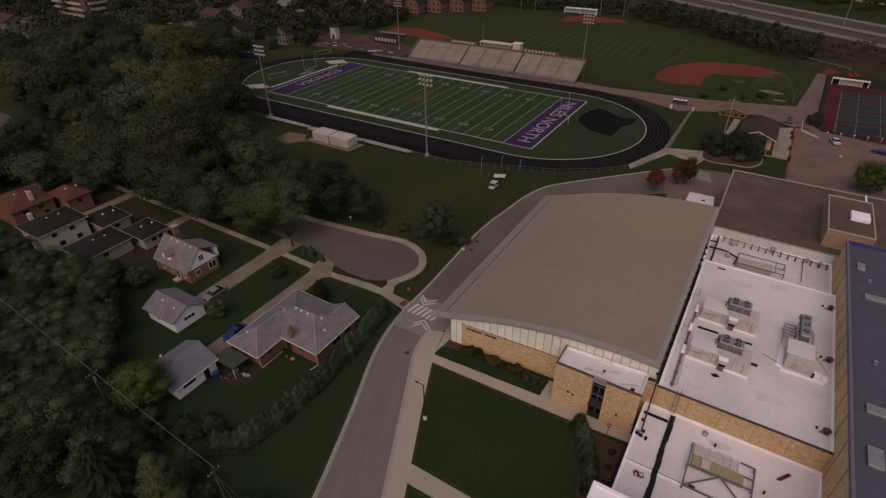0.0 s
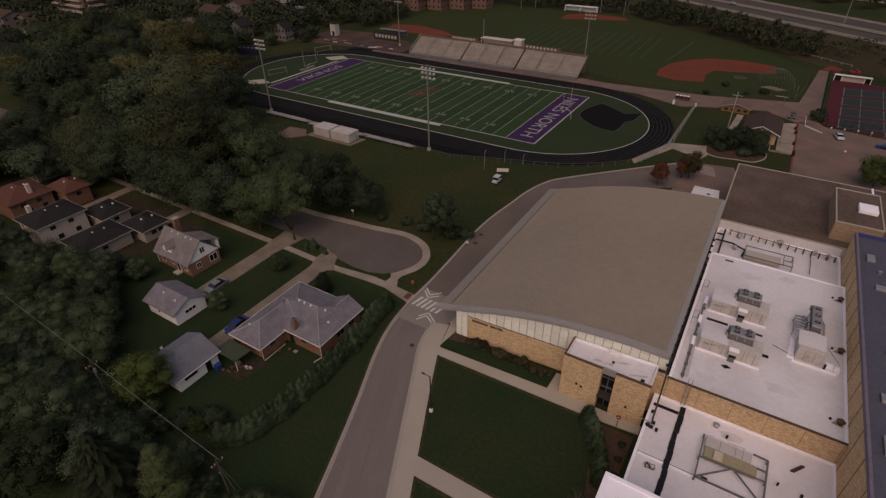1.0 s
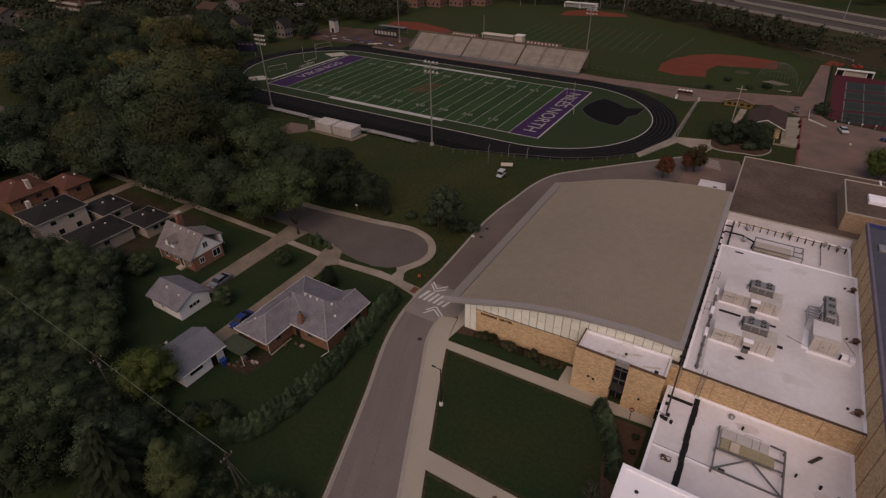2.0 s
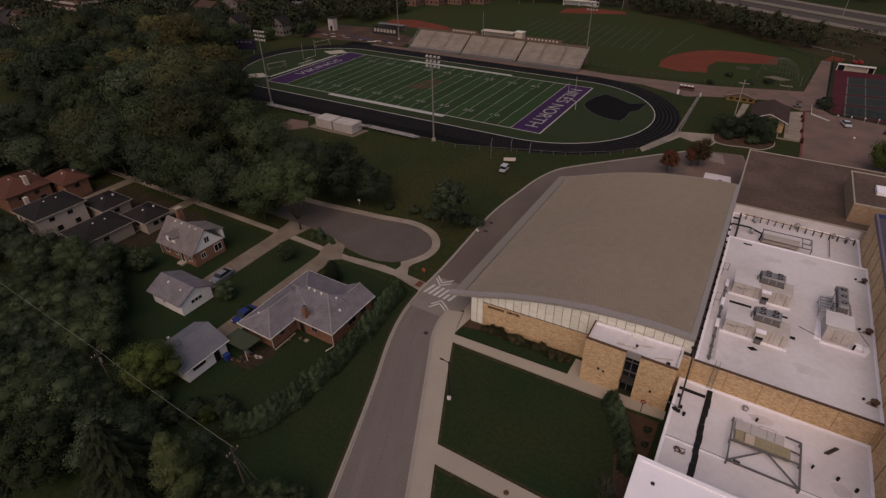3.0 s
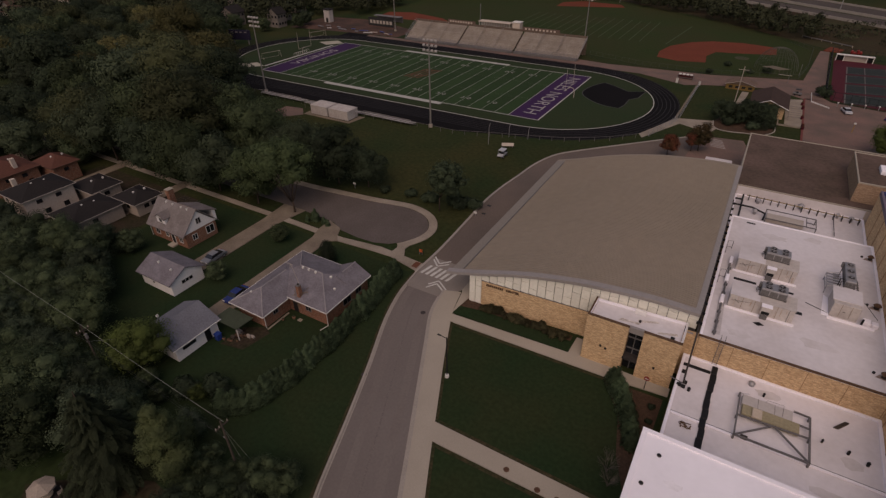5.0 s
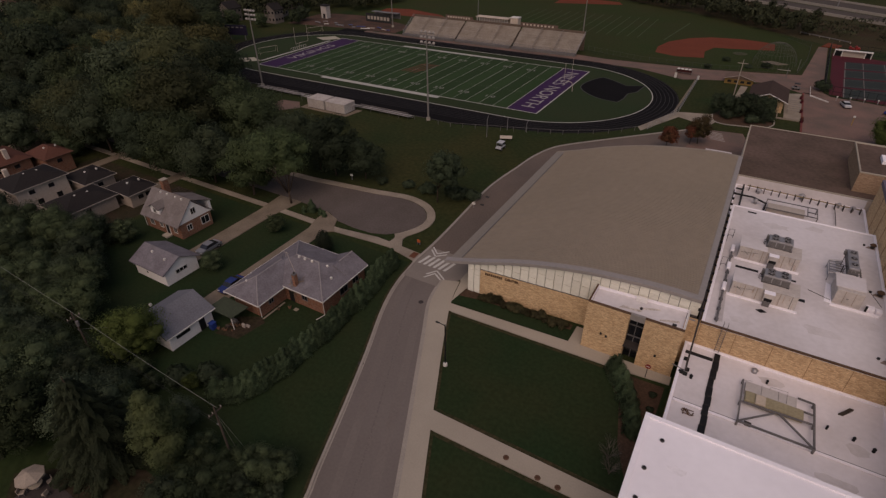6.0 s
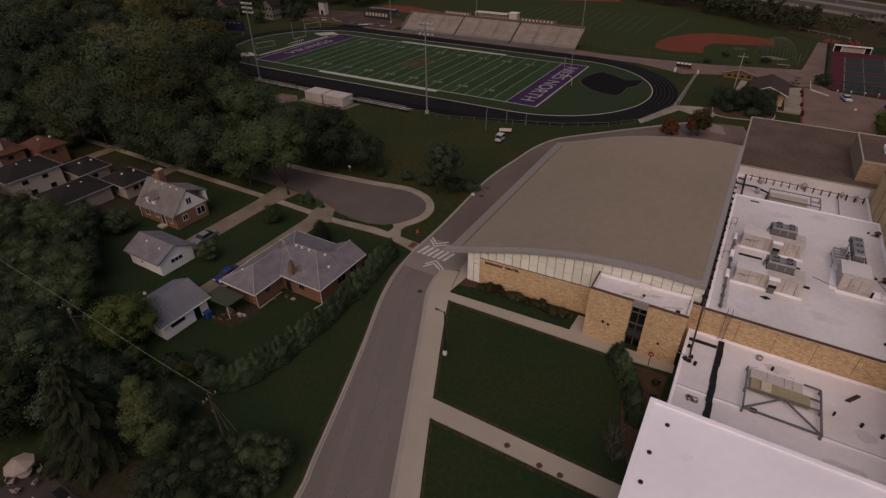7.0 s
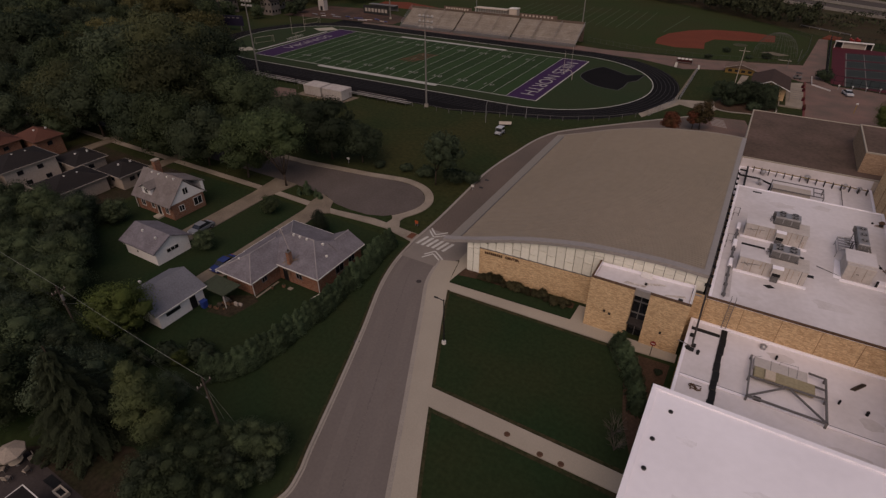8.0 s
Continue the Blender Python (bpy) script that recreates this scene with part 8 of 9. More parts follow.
for x, y, w, m2, rm in ((-240, 70, 14, FARWALL, SHINGLE_BROWN), (-190, 50, 9, FARWALL, SHINGLE_DARK), (-240, -38, 13, FARWALL, SHINGLE_DARK), (-166, 58, 7, FARWALL, SHINGLE_DARK), (-243, 92, 13, FARWALL, SHINGLE_BROWN), (-222, 112, 12, FARWALL, SHINGLE), (-190, 92, 10, FARWALL, SHINGLE), (-178, 70, 9, FARWALL, SHINGLE_DARK), (-262, 118, 12, FARWALL, SHINGLE_DARK), (-335, 2, 16, FARWALL, SHINGLE_BROWN), (-312, 6, 13, FARWALL, SHINGLE_BROWN), (-292, -2, 12, STUCCO, SHINGLE_BROWN), (-300, 95, 14, STUCCO, SHINGLE_DARK)):
    row_house(x, x + w, y, y + w * 0.8, 6.2, 2.8, m2, rm, "pale two-storey house among the far trees", "y" if w % 2 else "x")
t = thing("retail_block", (90, 330, 0), "long low pale building beyond the motorway", "building")
part("wall", slab([(30, 352), (150, 300), (160, 330), (40, 385)], 0, 6), STUCCO, t)
part("roof", slab([(29, 351), (151, 299), (161, 331), (39, 386)], 6, 6.5), STEELDARK, t)
for k in range(6):
    p = Vector((36, 349.0)).lerp(Vector((146, 301.4)), k / 5)
    part("bay", slab([(p.x, p.y - 0.3), (p.x + 5, p.y - 2.5), (p.x + 5, p.y - 2.2), (p.x, p.y)], 0.5, 3.5), BLACK, t)
t = thing("motorway_mast", (78, 236, 0), "tall slim lighting mast by the motorway", "light pole")
part("pole", tubes([(78, 236, 0), (78, 236, 15)], r=0.25, r2=0.12, sides=6), STEEL, t)

# ---- trees ----
bm = bmesh.new()
bmesh.ops.create_icosphere(bm, subdivisions=1, radius=1.0)
BALL = np.array([[v.co[:] for v in f.verts] for f in bm.faces])
bm.free()


def leaf_cloud(seed, blobs, n, size, flat=0.75, under=-0.35, filled=True):
    """Small tilted leaf sprays over the surfaces of overlapping uneven lobes, three corners each, and their soft normals. blobs: x, y, z, rx, ry, rz."""
    g = np.random.RandomState(seed)
    b = np.array(blobs)
    w = (b[:, 3] * b[:, 4] + b[:, 4] * b[:, 5] + b[:, 3] * b[:, 5])
    pick = g.choice(len(b), n, p=w / w.sum())
    d = g.normal(size=(n, 3))
    d /= np.linalg.norm(d, axis=1)[:, None]
    d[:, 2] = np.where(d[:, 2] < under, -d[:, 2], d[:, 2])
    rad = g.uniform(0.62, 1.24, n)[:, None] * (1 + 0.14 * np.sin(5 * d[:, :1] + pick[:, None]) * np.cos(4 * d[:, 1:2] + 2 * pick[:, None]))
    p = b[pick, :3] + d * b[pick, 3:6] * rad
    nrm = d + g.normal(size=(n, 3)) * 0.38
    nrm /= np.linalg.norm(nrm, axis=1)[:, None]
    a = np.cross(nrm, g.normal(size=(n, 3)))
    a /= np.linalg.norm(a, axis=1)[:, None]
    c = np.cross(nrm, a)
    s = (size * g.uniform(0.5, 1.4, n))[:, None]
    corners = np.stack([p - a * s - c * s * flat, p + a * s - c * s * flat * 0.6, p + c * s * 1.1 + a * s * g.uniform(-0.4, 0.4, n)[:, None]], 1)
    mid = (b[:, :3] * w[:, None]).sum(0) / w.sum()
    whole = p - mid
    whole /= np.linalg.norm(whole, axis=1)[:, None] + 1e-6
    soft = d + 0.5 * whole + 0.35 * nrm + np.array([0, 0, 0.15])
    soft /= np.linalg.norm(soft, axis=1)[:, None]
    face = np.cross(corners[:, 1] - corners[:, 0], corners[:, 2] - corners[:, 0])
    back = (face * soft).sum(1) < 0
    corners[back] = corners[back][:, ::-1]
    cores, core_normals = [], []
    for q in b if filled else ():
        ball = BALL * g.uniform(0.92, 1.08, BALL.shape[:1] + (1, 1))
        cores.append((q[:3] + ball * q[3:6] * 0.64).reshape(-1, 3))
        core_normals.append(BALL.reshape(-1, 3))
    return np.concatenate([corners.reshape(-1, 3)] + cores), np.concatenate([np.repeat(soft, 3, 0)] + core_normals)


def cloud_mesh(name, verts, material, normals=None, k=3):
    """A mesh of loose leaves with k corners each."""
    me = bpy.data.meshes.new(name)
    n = len(verts) // k
    me.vertices.add(len(verts))
    me.vertices.foreach_set("co", verts.astype(np.float32).ravel())
    me.loops.add(k * n)
    me.loops.foreach_set("vertex_index", np.arange(k * n, dtype=np.int32))
    me.polygons.add(n)
    me.polygons.foreach_set("loop_start", np.arange(0, k * n, k, dtype=np.int32))
    me.polygons.foreach_set("loop_total", np.full(n, k, dtype=np.int32))
    me.update(calc_edges=True)
    if normals is not None:
        me.polygons.foreach_set("use_smooth", np.ones(n, dtype=bool))
        me.normals_split_custom_set_from_vertices(normals.astype(np.float32))
    me.materials.append(material)
    return me


def foliage(name, cloud, material, parent):
    """A crown of leaves as a part of its plant."""
    ob = new(name, cloud_mesh(name, cloud[0], material, cloud[1]))
    ob.parent = parent
    ORIGIN[ob] = ORIGIN[parent]
    return ob


def crown_lobes(seed, h, r, base, count=30):
    """Lobes that fill a broad uneven crown from the height base to h."""
    g = random.Random(seed)
    out = []
    cz = (base + h) / 2
    hz = (h - base) / 2
    for i in range(count):
        a, u = 2.4 * i + g.uniform(-0.5, 0.5), -0.85 + 1.75 * (i + g.random()) / count
        q = math.sqrt(max(0.05, 1 - u * u)) * g.uniform(0.45, 0.92)
        s = r * g.choice((0.22, 0.3, 0.4, 0.5)) * g.uniform(0.9, 1.15)
        out.append((r * q * math.cos(a), r * q * math.sin(a), cz + hz * u * 0.75, s, s * g.uniform(0.8, 1.2), s * g.uniform(0.6, 0.95)))
    return out


def broadleaf(seed, h, r, base, n, size, material, name="tree", low=None, off=(0, 0), girth=0.02, cone=0.0):
    """A broadleaved tree at the origin: a trunk, limbs that reach into the crown's lobes, and the crown."""
    g = random.Random(seed)
    lobes = crown_lobes(seed, h, r, base)
    if cone:
        lobes = [(b[0] * (1 - cone * (b[2] - base) / (h - base)), b[1] * (1 - cone * (b[2] - base) / (h - base)), b[2]) + tuple(q * (1 - 0.8 * cone * (b[2] - base) / (h - base)) for q in b[3:]) for b in lobes]
    lobes = [(b[0] + off[0], b[1] + off[1]) + b[2:] for b in lobes]
    t = thing(name, (0, 0, 0), "leafy dark green broadleaved tree", "tree")
    bm = bmesh.new()
    lean = Vector((g.uniform(-0.3, 0.3), g.uniform(-0.3, 0.3), 0))
    fork = Vector((lean.x, lean.y, low or base + (h - base) * 0.25))
    tube(bm, [(0, 0, -0.1), lean * 0.4 + Vector((0, 0, base * 0.5 if not low else low * 0.5)), fork], girth * h, 7, 0.65 * girth * h)
    for b in lobes[6:22:2]:
        mid = fork.lerp(Vector(b[:3]), 0.5) + Vector((0, 0, 0.4))
        tube(bm, [fork - Vector((0, 0, 0.5)), mid, b[:3]], 0.45 * girth * h, 5, 0.15 * girth * h)
    part("trunk", bm, BARK, t, smooth=True)
    foliage("crown", leaf_cloud(seed, lobes, int(1.85 * n), 0.76 * size), material, t)
    return t


def conifer(seed, h, r, n, material, name="conifer", tiers=0, boughs=9, spread=0.42, taper=0.85, droop=0.28, needle=1.0):
    """A spruce: a straight trunk and drooping whorls of boughs."""
    g = np.random.RandomState(seed)
    t = thing(name, (0, 0, 0), "dark green spruce with drooping boughs", "conifer")
    part("trunk", tubes([(0, 0, -0.1), (0, 0, h * 0.5), (0, 0, h)], r=0.02 * h, r2=0.004 * h, sides=6), BARK, t)
    vs, ns = [], []
    tiers = tiers or int(h * 1.5)
    per = max(5, n // (tiers * boughs))
    for i in range(tiers):
        f = i / tiers
        z, rad = h * (0.06 + 0.93 * f), r * (1 - f) ** taper + 0.15
        for k in range(boughs):
            a = 2 * math.pi * (k + g.uniform(-0.3, 0.3)) / boughs + i
            L = rad * g.uniform(0.75, 1.1)
            for j in range(per):
                s = g.uniform(0.15, 1.0)
                c = np.array([math.cos(a) * L * s, math.sin(a) * L * s, z - droop * L * s * s + g.uniform(-0.25, 0.2)])
                side = np.array([-math.sin(a), math.cos(a), 0]) * g.uniform(-1, 1) * spread * L * (1.15 - s)
                c = c + side
                w = needle * (0.085 + 0.014 * rad)
                o = np.array([math.cos(a), math.sin(a), -0.45]) * w * g.uniform(0.9, 1.7)
                p = np.array([-math.sin(a), math.cos(a), g.uniform(-0.5, 0.5)]) * w * 0.55
                quad = [c - o * 0.6, c - p, c + o, c + p]
                up = np.array([math.cos(a) * 0.7, math.sin(a) * 0.7, 0.6 + g.uniform(-0.2, 0.2)])
                if np.dot(np.cross(quad[1] - quad[0], quad[2] - quad[0]), up) < 0:
                    quad = quad[::-1]
                vs += quad
                ns += [up / np.linalg.norm(up)] * 4
    ob = new("crown", cloud_mesh("crown", np.array(vs), material, np.array(ns), 4))
    ob.parent = t
    ORIGIN[ob] = ORIGIN[t]
    return t


def put(t, x, y, turn=0.0, scale=1.0, sz=None):
    t.matrix_basis = pose(x, y, 0, 0, 0, turn) @ Matrix.Diagonal((scale, scale, sz or scale, 1))
    return t


def copy_put(t, x, y, turn, scale):
    o = copy_thing(t, pose(x, y, 0, 0, 0, turn))
    o.scale = (scale, scale, scale)
    return o


WOODS = [broadleaf(11, 13, 6.2, 1.2, 8600, 0.215, LEAF[0]), broadleaf(12, 13.5, 6.4, 1.5, 9000, 0.22, LEAF[1]), broadleaf(13, 12.5, 5.6, 1.2, 8000, 0.21, LEAF[2]), broadleaf(14, 13.5, 6.2, 1.6, 8600, 0.22, LEAF[3]), broadleaf(15, 13, 6.2, 1.0, 8400, 0.215, LEAF_GREY)]
MAIN = ((-48, -59), (-62, -66), (-52, -53), (-150, -4), (-79, -76))
for t, (x, y), k in zip(WOODS, MAIN, (1.15, 1.5, 0.9, 1.5, 1.22)):
    put(t, x, y, 0, k)
    tagged(t, group="trees of the wood")
FARTREES = [broadleaf(71 + k, 13, 6.2, 1.2, 3600, 0.33, m) for k, m in enumerate((LEAF[0], LEAF[1], LEAF[2], LEAF[3], LEAF_GREY))]
for t, (x, y) in zip(FARTREES, ((-232, -50), (-205, -30), (-170, -40), (-186, 8), (-215, 10))):
    put(t, x, y, 0, 1.0)
    tagged(t, group="trees of the wood")
rnd = random.Random(21)
placed = list(MAIN)
KINDS = ("leafy green broadleaved tree with an uneven crown", "tall olive-green broadleaved tree in the wood", "dense dark green broadleaved tree", "tall broadleaved tree turning yellow", "broad dark green tree with low boughs")


YOUNG = [broadleaf(61 + k, 6.6, 3.2, 0.3, 5600, 0.112, m) for k, m in enumerate((LEAF[0], leaf("leaves_light_olive", (0.098, 0.128, 0.036), (0.068, 0.088, 0.03)), leaf("leaves_garden_green", (0.080, 0.105, 0.054), (0.054, 0.073, 0.040)), LEAF[3], leaf("leaves_garden_grey", (0.079, 0.103, 0.062), (0.054, 0.072, 0.045))))]
for t, (x, y), k in zip(YOUNG, ((-9.0, -130.5), (-10.6, -115.0), (-13.0, -126.0), (-120, -66), (-5.0, -121.5)), (1.3, 1.15, 1.3, 1.2, 0.8)):
    put(t, x, y, 0, k)
    placed.append((x, y))
    tagged(t, "leafy young tree in a back garden", group="garden trees")
tagged(YOUNG[1], "spreading olive-green tree beside the garage")


def plant(kind, x, y, scale, label="", turn=None):
    placed.append((x, y))
    src, k = (YOUNG, 2.0) if scale < 0.63 else (FARTREES if x < -92 else WOODS, 1.0)
    o = copy_put(src[kind], x, y, rnd.uniform(0, 360) if turn is None else turn, scale * k)
    tagged(o, label or KINDS[kind])
    return o


def inside(poly, x, y):
    hit = False
    for (ax, ay), (bx, by) in zip(poly, poly[1:] + poly[:1]):
        if (ay > y) != (by > y) and x < (bx - ax) * (y - ay) / (by - ay) + ax:
            hit = not hit
    return hit


GAPS = ((-180, 44, 10), (-222, 44, 20), (-228, -40, 15))


def wood(poly, step, pick, lo=0.75, hi=1.15, tries=900):
    """Trees scattered over an outline, none too near another."""
    xs_, ys_ = [p[0] for p in poly], [p[1] for p in poly]
    for k in range(tries):
        x, y = rnd.uniform(min(xs_), max(xs_)), rnd.uniform(min(ys_), max(ys_))
        if inside(poly, x, y) and not any((x - a) ** 2 + (y - b) ** 2 < c * c for a, b, c in GAPS) and all((x - a) ** 2 + (y - b) ** 2 > step * step for a, b in placed):
            plant(rnd.choice(pick), x, y, rnd.uniform(lo, hi))


for t, k in zip(WOODS + FARTREES, KINDS * 2):
    tagged(t, k)
# street trees and the trees at the cul-de-sac
LIGHTLEAF = leaf("leaves_light_green", (0.0756, 0.102, 0.04515), (0.0522, 0.072, 0.0357))
OPEN = broadleaf(16, 13.6, 6.0, 6.0, 8600, 0.21, LIGHTLEAF, low=2.6, off=(-2.9, 0.8), girth=0.017)
put(tagged(OPEN, "leafy street tree with a forked bare trunk by the cul-de-sac"), -22.8, -73.5)
placed.append((-22.8, -73.5))
VERGE = broadleaf(20, 13.4, 5.0, 0.4, 8000, 0.21, LIGHTLEAF)
put(tagged(VERGE, "dense light green tree on the verge, leafy to the ground"), -32.4, -74.4)
placed.append((-32.4, -74.4))
for x, y, s, k in ((-44, -74.5, 0.95, 4), (-53, -74.6, 1.1, 0), (-62, -76.4, 1.12, 2), (-71, -67.0, 1.5, 0), (-88, -47, 1.6, 1), (-90, -33.5, 1.35, 2), (-109, -21, 1.4, 3), (-127, -55, 1.15, 0), (-152, -52, 1.45, 2), (-98, -87, 0.8, 4), (-69, -47, 0.95, 2),
                   (-88, -76, 1.2, 1), (-97, -74, 1.05, 0), (-104, -52, 1.5, 4), (-118, -34, 1.5, 1), (-76, -55, 1.4, 4), (-61, -55, 1.2, 0)):
    plant(k, x, y, s)
# extra trees, added to shade and cover the too-pale far stretch of street
for x, y, s, k in ((-119, -73.5, 0.8, 2), (-129, -75, 0.85, 4), (-123, -59, 0.85, 0), (-135, -58.5, 0.9, 2), (-146, -60, 0.9, 4), (-111, -60, 0.8, 2)):
    plant(k, x, y, s)
plant(2, -23.4, -58.8, 1.02, "dark low-crowned tree on the grass bank")
plant(2, -16.6, -57.0, 0.72)
plant(2, -28.5, -58.0, 0.8)
plant(4, -36.0, -57.4, 0.9)
SMALLT = broadleaf(17, 11.4, 4.0, 3.6, 1900, 0.19, LEAF[2], low=3.4, off=(1.4, 0.2), girth=0.013)
put(tagged(SMALLT, "sparse dark tree with a slender trunk by the drive"), 2.5, -58.5)
wood([(-46, -60), (-50, -54), (-66, -52), (-84, -43), (-102, -28), (-112, -24), (-122, -60), (-66, -64)], 9.6, (0, 0, 1, 2, 4), 0.95, 1.4)
wood([(-112, -20), (-134, -10), (-148, 14), (-172, 36), (-240, 36), (-240, -56), (-124, -56)], 11.5, (0, 1, 2, 3, 4, 2, 0), 0.85, 1.2)
wood([(-112, -88), (-240, -94), (-240, -118), (-98, -118), (-98, -106)], 11, (0, 2, 4, 2), 0.8, 1.1)
# back gardens of the row
wood([(-92, -120), (-92, -107), (-66, -107), (-56, -104), (-40, -101), (-37, -106), (-28, -110), (-20, -116), (-22, -126), (-60, -130)], 5.2, (2, 4, 2, 0), 0.42, 0.58)
plant(2, -18.0, -96.6, 0.28, "small dark shrub tree beside the garage")
plant(0, -17.6, -83.0, 0.26, "small sparse garden tree by the driveway")
plant(4, -31.5, -112.0, 0.5)
plant(2, -10.2, -121.8, 0.44)
for x, y, s, k in ((-172, 43, 0.62, 2), (-184, 41, 0.6, 4), (-159, 49, 0.5, 2), (-196, 44, 0.7, 0), (-150, 62, 0.5, 2), (-152, 70, 0.55, 4)):
    plant(k, x, y, s)
plant(4, -13.8, -122.0, 0.4)
MAG = broadleaf(19, 13.2, 4.1, 0.2, 19000, 0.105, leaf("leaves_bronze_green", (0.1, 0.12, 0.052), (0.066, 0.082, 0.04)), cone=0.97)
put(tagged(MAG, "tall cone-shaped tree with bronze-green leaves beside the wires"), 7.7, -123.9)
placed.append((7.7, -123.9))
plant(2, 14.4, -125.4, 0.4, "low dark tree beside the utility pole")
plant(4, 17.4, -122.6, 0.28)
plant(2, 19.4, -123.0, 0.24)
plant(4, 13.0, -127.4, 0.4)
plant(4, -22.0, -121.5, 0.46)
plant(2, -30.0, -128.0, 0.72)
for x, y, s, k in ((-92, -80.6, 0.8, 2), (-86, -81.0, 0.62, 2), (-113, -92, 0.85, 2), (-114, -86, 0.85, 4), (-123, -89, 0.85, 2), (-136, -91, 0.9, 0), (-148, -93, 0.9, 2), (-16.5, -121.5, 0.42, 2), (-9.5, -123.0, 0.5, 4), (-1.5, -122.6, 0.42, 2), (4.6, -119.6, 0.3, 4), (9.6, -120.6, 0.2, 2)):
    plant(k, x, y, s)
for x, y, s, k in (
                   (-18, -127, 0.6, 0), (-26, -124.5, 0.5, 2), (-34, -121, 0.5, 4), (-40, -117, 0.48, 2), (-46, -113, 0.5, 0), (-4.4, -125.0, 0.6, 4), (12.4, -122.8, 0.3, 2), (15.6, -127.4, 0.42, 2), (20.4, -121.0, 0.18, 4)):
    plant(k, x, y, s)
for x, y, s, k in ((-52, -110, 0.5, 2), (-38.5, -98.6, 0.34, 2), (-43.5, -101.5, 0.45, 4), (-49.5, -104.4, 0.5, 2), (-55, -106.5, 0.52, 2), (-12.6, -116.8, 0.26, 2), (-3.5, -118.0, 0.2, 2)):
    plant(k, x, y, s)
plant(0, -7.2, -117.2, 0.2, "bushy shrub behind the garage")
plant(1, 0.6, -115.4, 0.17, "pale leafy shrub at the lawn's edge")
wood([(8.8, -121.8), (12.4, -121.0), (16.0, -119.4), (20.0, -119.0), (21.6, -121.0), (20.2, -125.0), (15.4, -128.6), (11.0, -127.0)], 2.1, (2, 4, 2, 0), 0.22, 0.36, 900)
wood([(-36, -118), (-14, -117.6), (-12, -121), (0, -121), (-4, -128), (-30, -130)], 4.2, (2, 4, 2, 0), 0.4, 0.6, 500)
# far right
plant(1, 82.4, 17.0, 0.62, "round green tree at the edge of the car park")
RT = broadleaf(31, 6.2, 2.5, 1.2, 1500, 0.2, LEAF_RED, "tree", cone=0.5)
put(tagged(RT, "small tree with red autumn leaves behind the gym", group="red trees"), 37.0, -8.4, 0, 1.0)
RT2 = broadleaf(32, 6.6, 3.0, 1.0, 2200, 0.17, leaf("leaves_red_brown", (0.117, 0.07475, 0.0378), (0.081, 0.069, 0.0336)), "tree", cone=0.4)
put(tagged(RT2, "small tree turning red-brown behind the gym"), 42.9, -0.8, 0, 1.08)
copy_put(RT, 41.2, -1.8, 80, 0.85)
FIR = conifer(44, 14.0, 6.6, 12000, leaf("fir_needles", (0.036, 0.046, 0.029), (0.025, 0.034, 0.022)))
put(tagged(FIR, "dark dense evergreen in the bed by the clubhouse", group="evergreens by the clubhouse"), 52.4, 26.2, 0, 0.42)
SPR = conifer(41, 13.2, 5.7, 84000, NEEDLES, tiers=16, boughs=11, spread=0.27, taper=0.74, droop=0.3, needle=0.62)
put(tagged(SPR, group="garden spruces"), 1.5, -126.9)
BED = broadleaf(45, 6.2, 2.9, 0.2, 3600, 0.13, LEAF[2])
put(tagged(BED, "dense dark low-branched tree in the bed by the clubhouse", group="trees of the bed"), 44.9, 24.6)
for x, y, s in ((47.6, 26.4, 0.85), (50.4, 27.6, 1.0), (53.0, 28.4, 0.92), (55.6, 28.8, 0.9), (49.4, 23.6, 0.62), (53.6, 24.6, 0.7), (56.4, 25.4, 0.6)):
    copy_put(BED, x, y, rnd.uniform(0, 360), s)
for x, y, s in ((51.6, 30.4, 0.4), (46.8, 23.2, 0.26), (55.6, 22.6, 0.24)):
    tagged(copy_put(FIR, x, y, rnd.uniform(0, 360), s), "dark dense evergreen in the bed by the clubhouse", group="evergreens by the clubhouse")
for x, y, s in ((-13.5, -133.0, 0.9),):
    copy_put(SPR, x, y, rnd.uniform(0, 360), s)
def column(seed, h, r, n, size, material):
    """An upright evergreen shrub: leafy lobes stacked to a blunt point."""
    t = thing("hedge_shrub", (0, 0, 0), "upright evergreen shrub", "shrub")
    lob = [(0.12 * r * math.cos(2.4 * k), 0.12 * r * math.sin(2.4 * k), h * (0.1 + 0.13 * k), r * (1.0 - 0.1 * k) * (1 if k < 5 else 0.7), r * (1.0 - 0.1 * k) * (1 if k < 5 else 0.7), h * 0.16) for k in range(7)]
    part("stem", tubes([(0, 0, 0), (0, 0, h * 0.8)], r=0.05, r2=0.02, sides=5), BARK, t)
    foliage("foliage", leaf_cloud(seed, lob, 2 * n, 0.78 * size), material, t)
    return t


ARB = column(42, 2.9, 1.0, 2200, 0.1, leaf("arborvitae_leaves", (0.083, 0.120, 0.063), (0.058, 0.086, 0.047)))
put(tagged(ARB, "upright evergreen shrub in the garden hedge", "shrub", "hedge along the drive"), 7.0, -80.6)
hx = smooth_line([(7.0, -80.6), (7.6, -84.6), (8.2, -89.6), (8.5, -95.0), (8.7, -100.0), (8.6, -105.0), (8.2, -109.5), (7.2, -113.0), (4.8, -115.0)], 6)
for p in hx[1:]:
    s = rnd.uniform(1.0, 1.3)
    copy_put(ARB, p.x + rnd.uniform(-0.25, 0.25), p.y, rnd.uniform(0, 360), s)
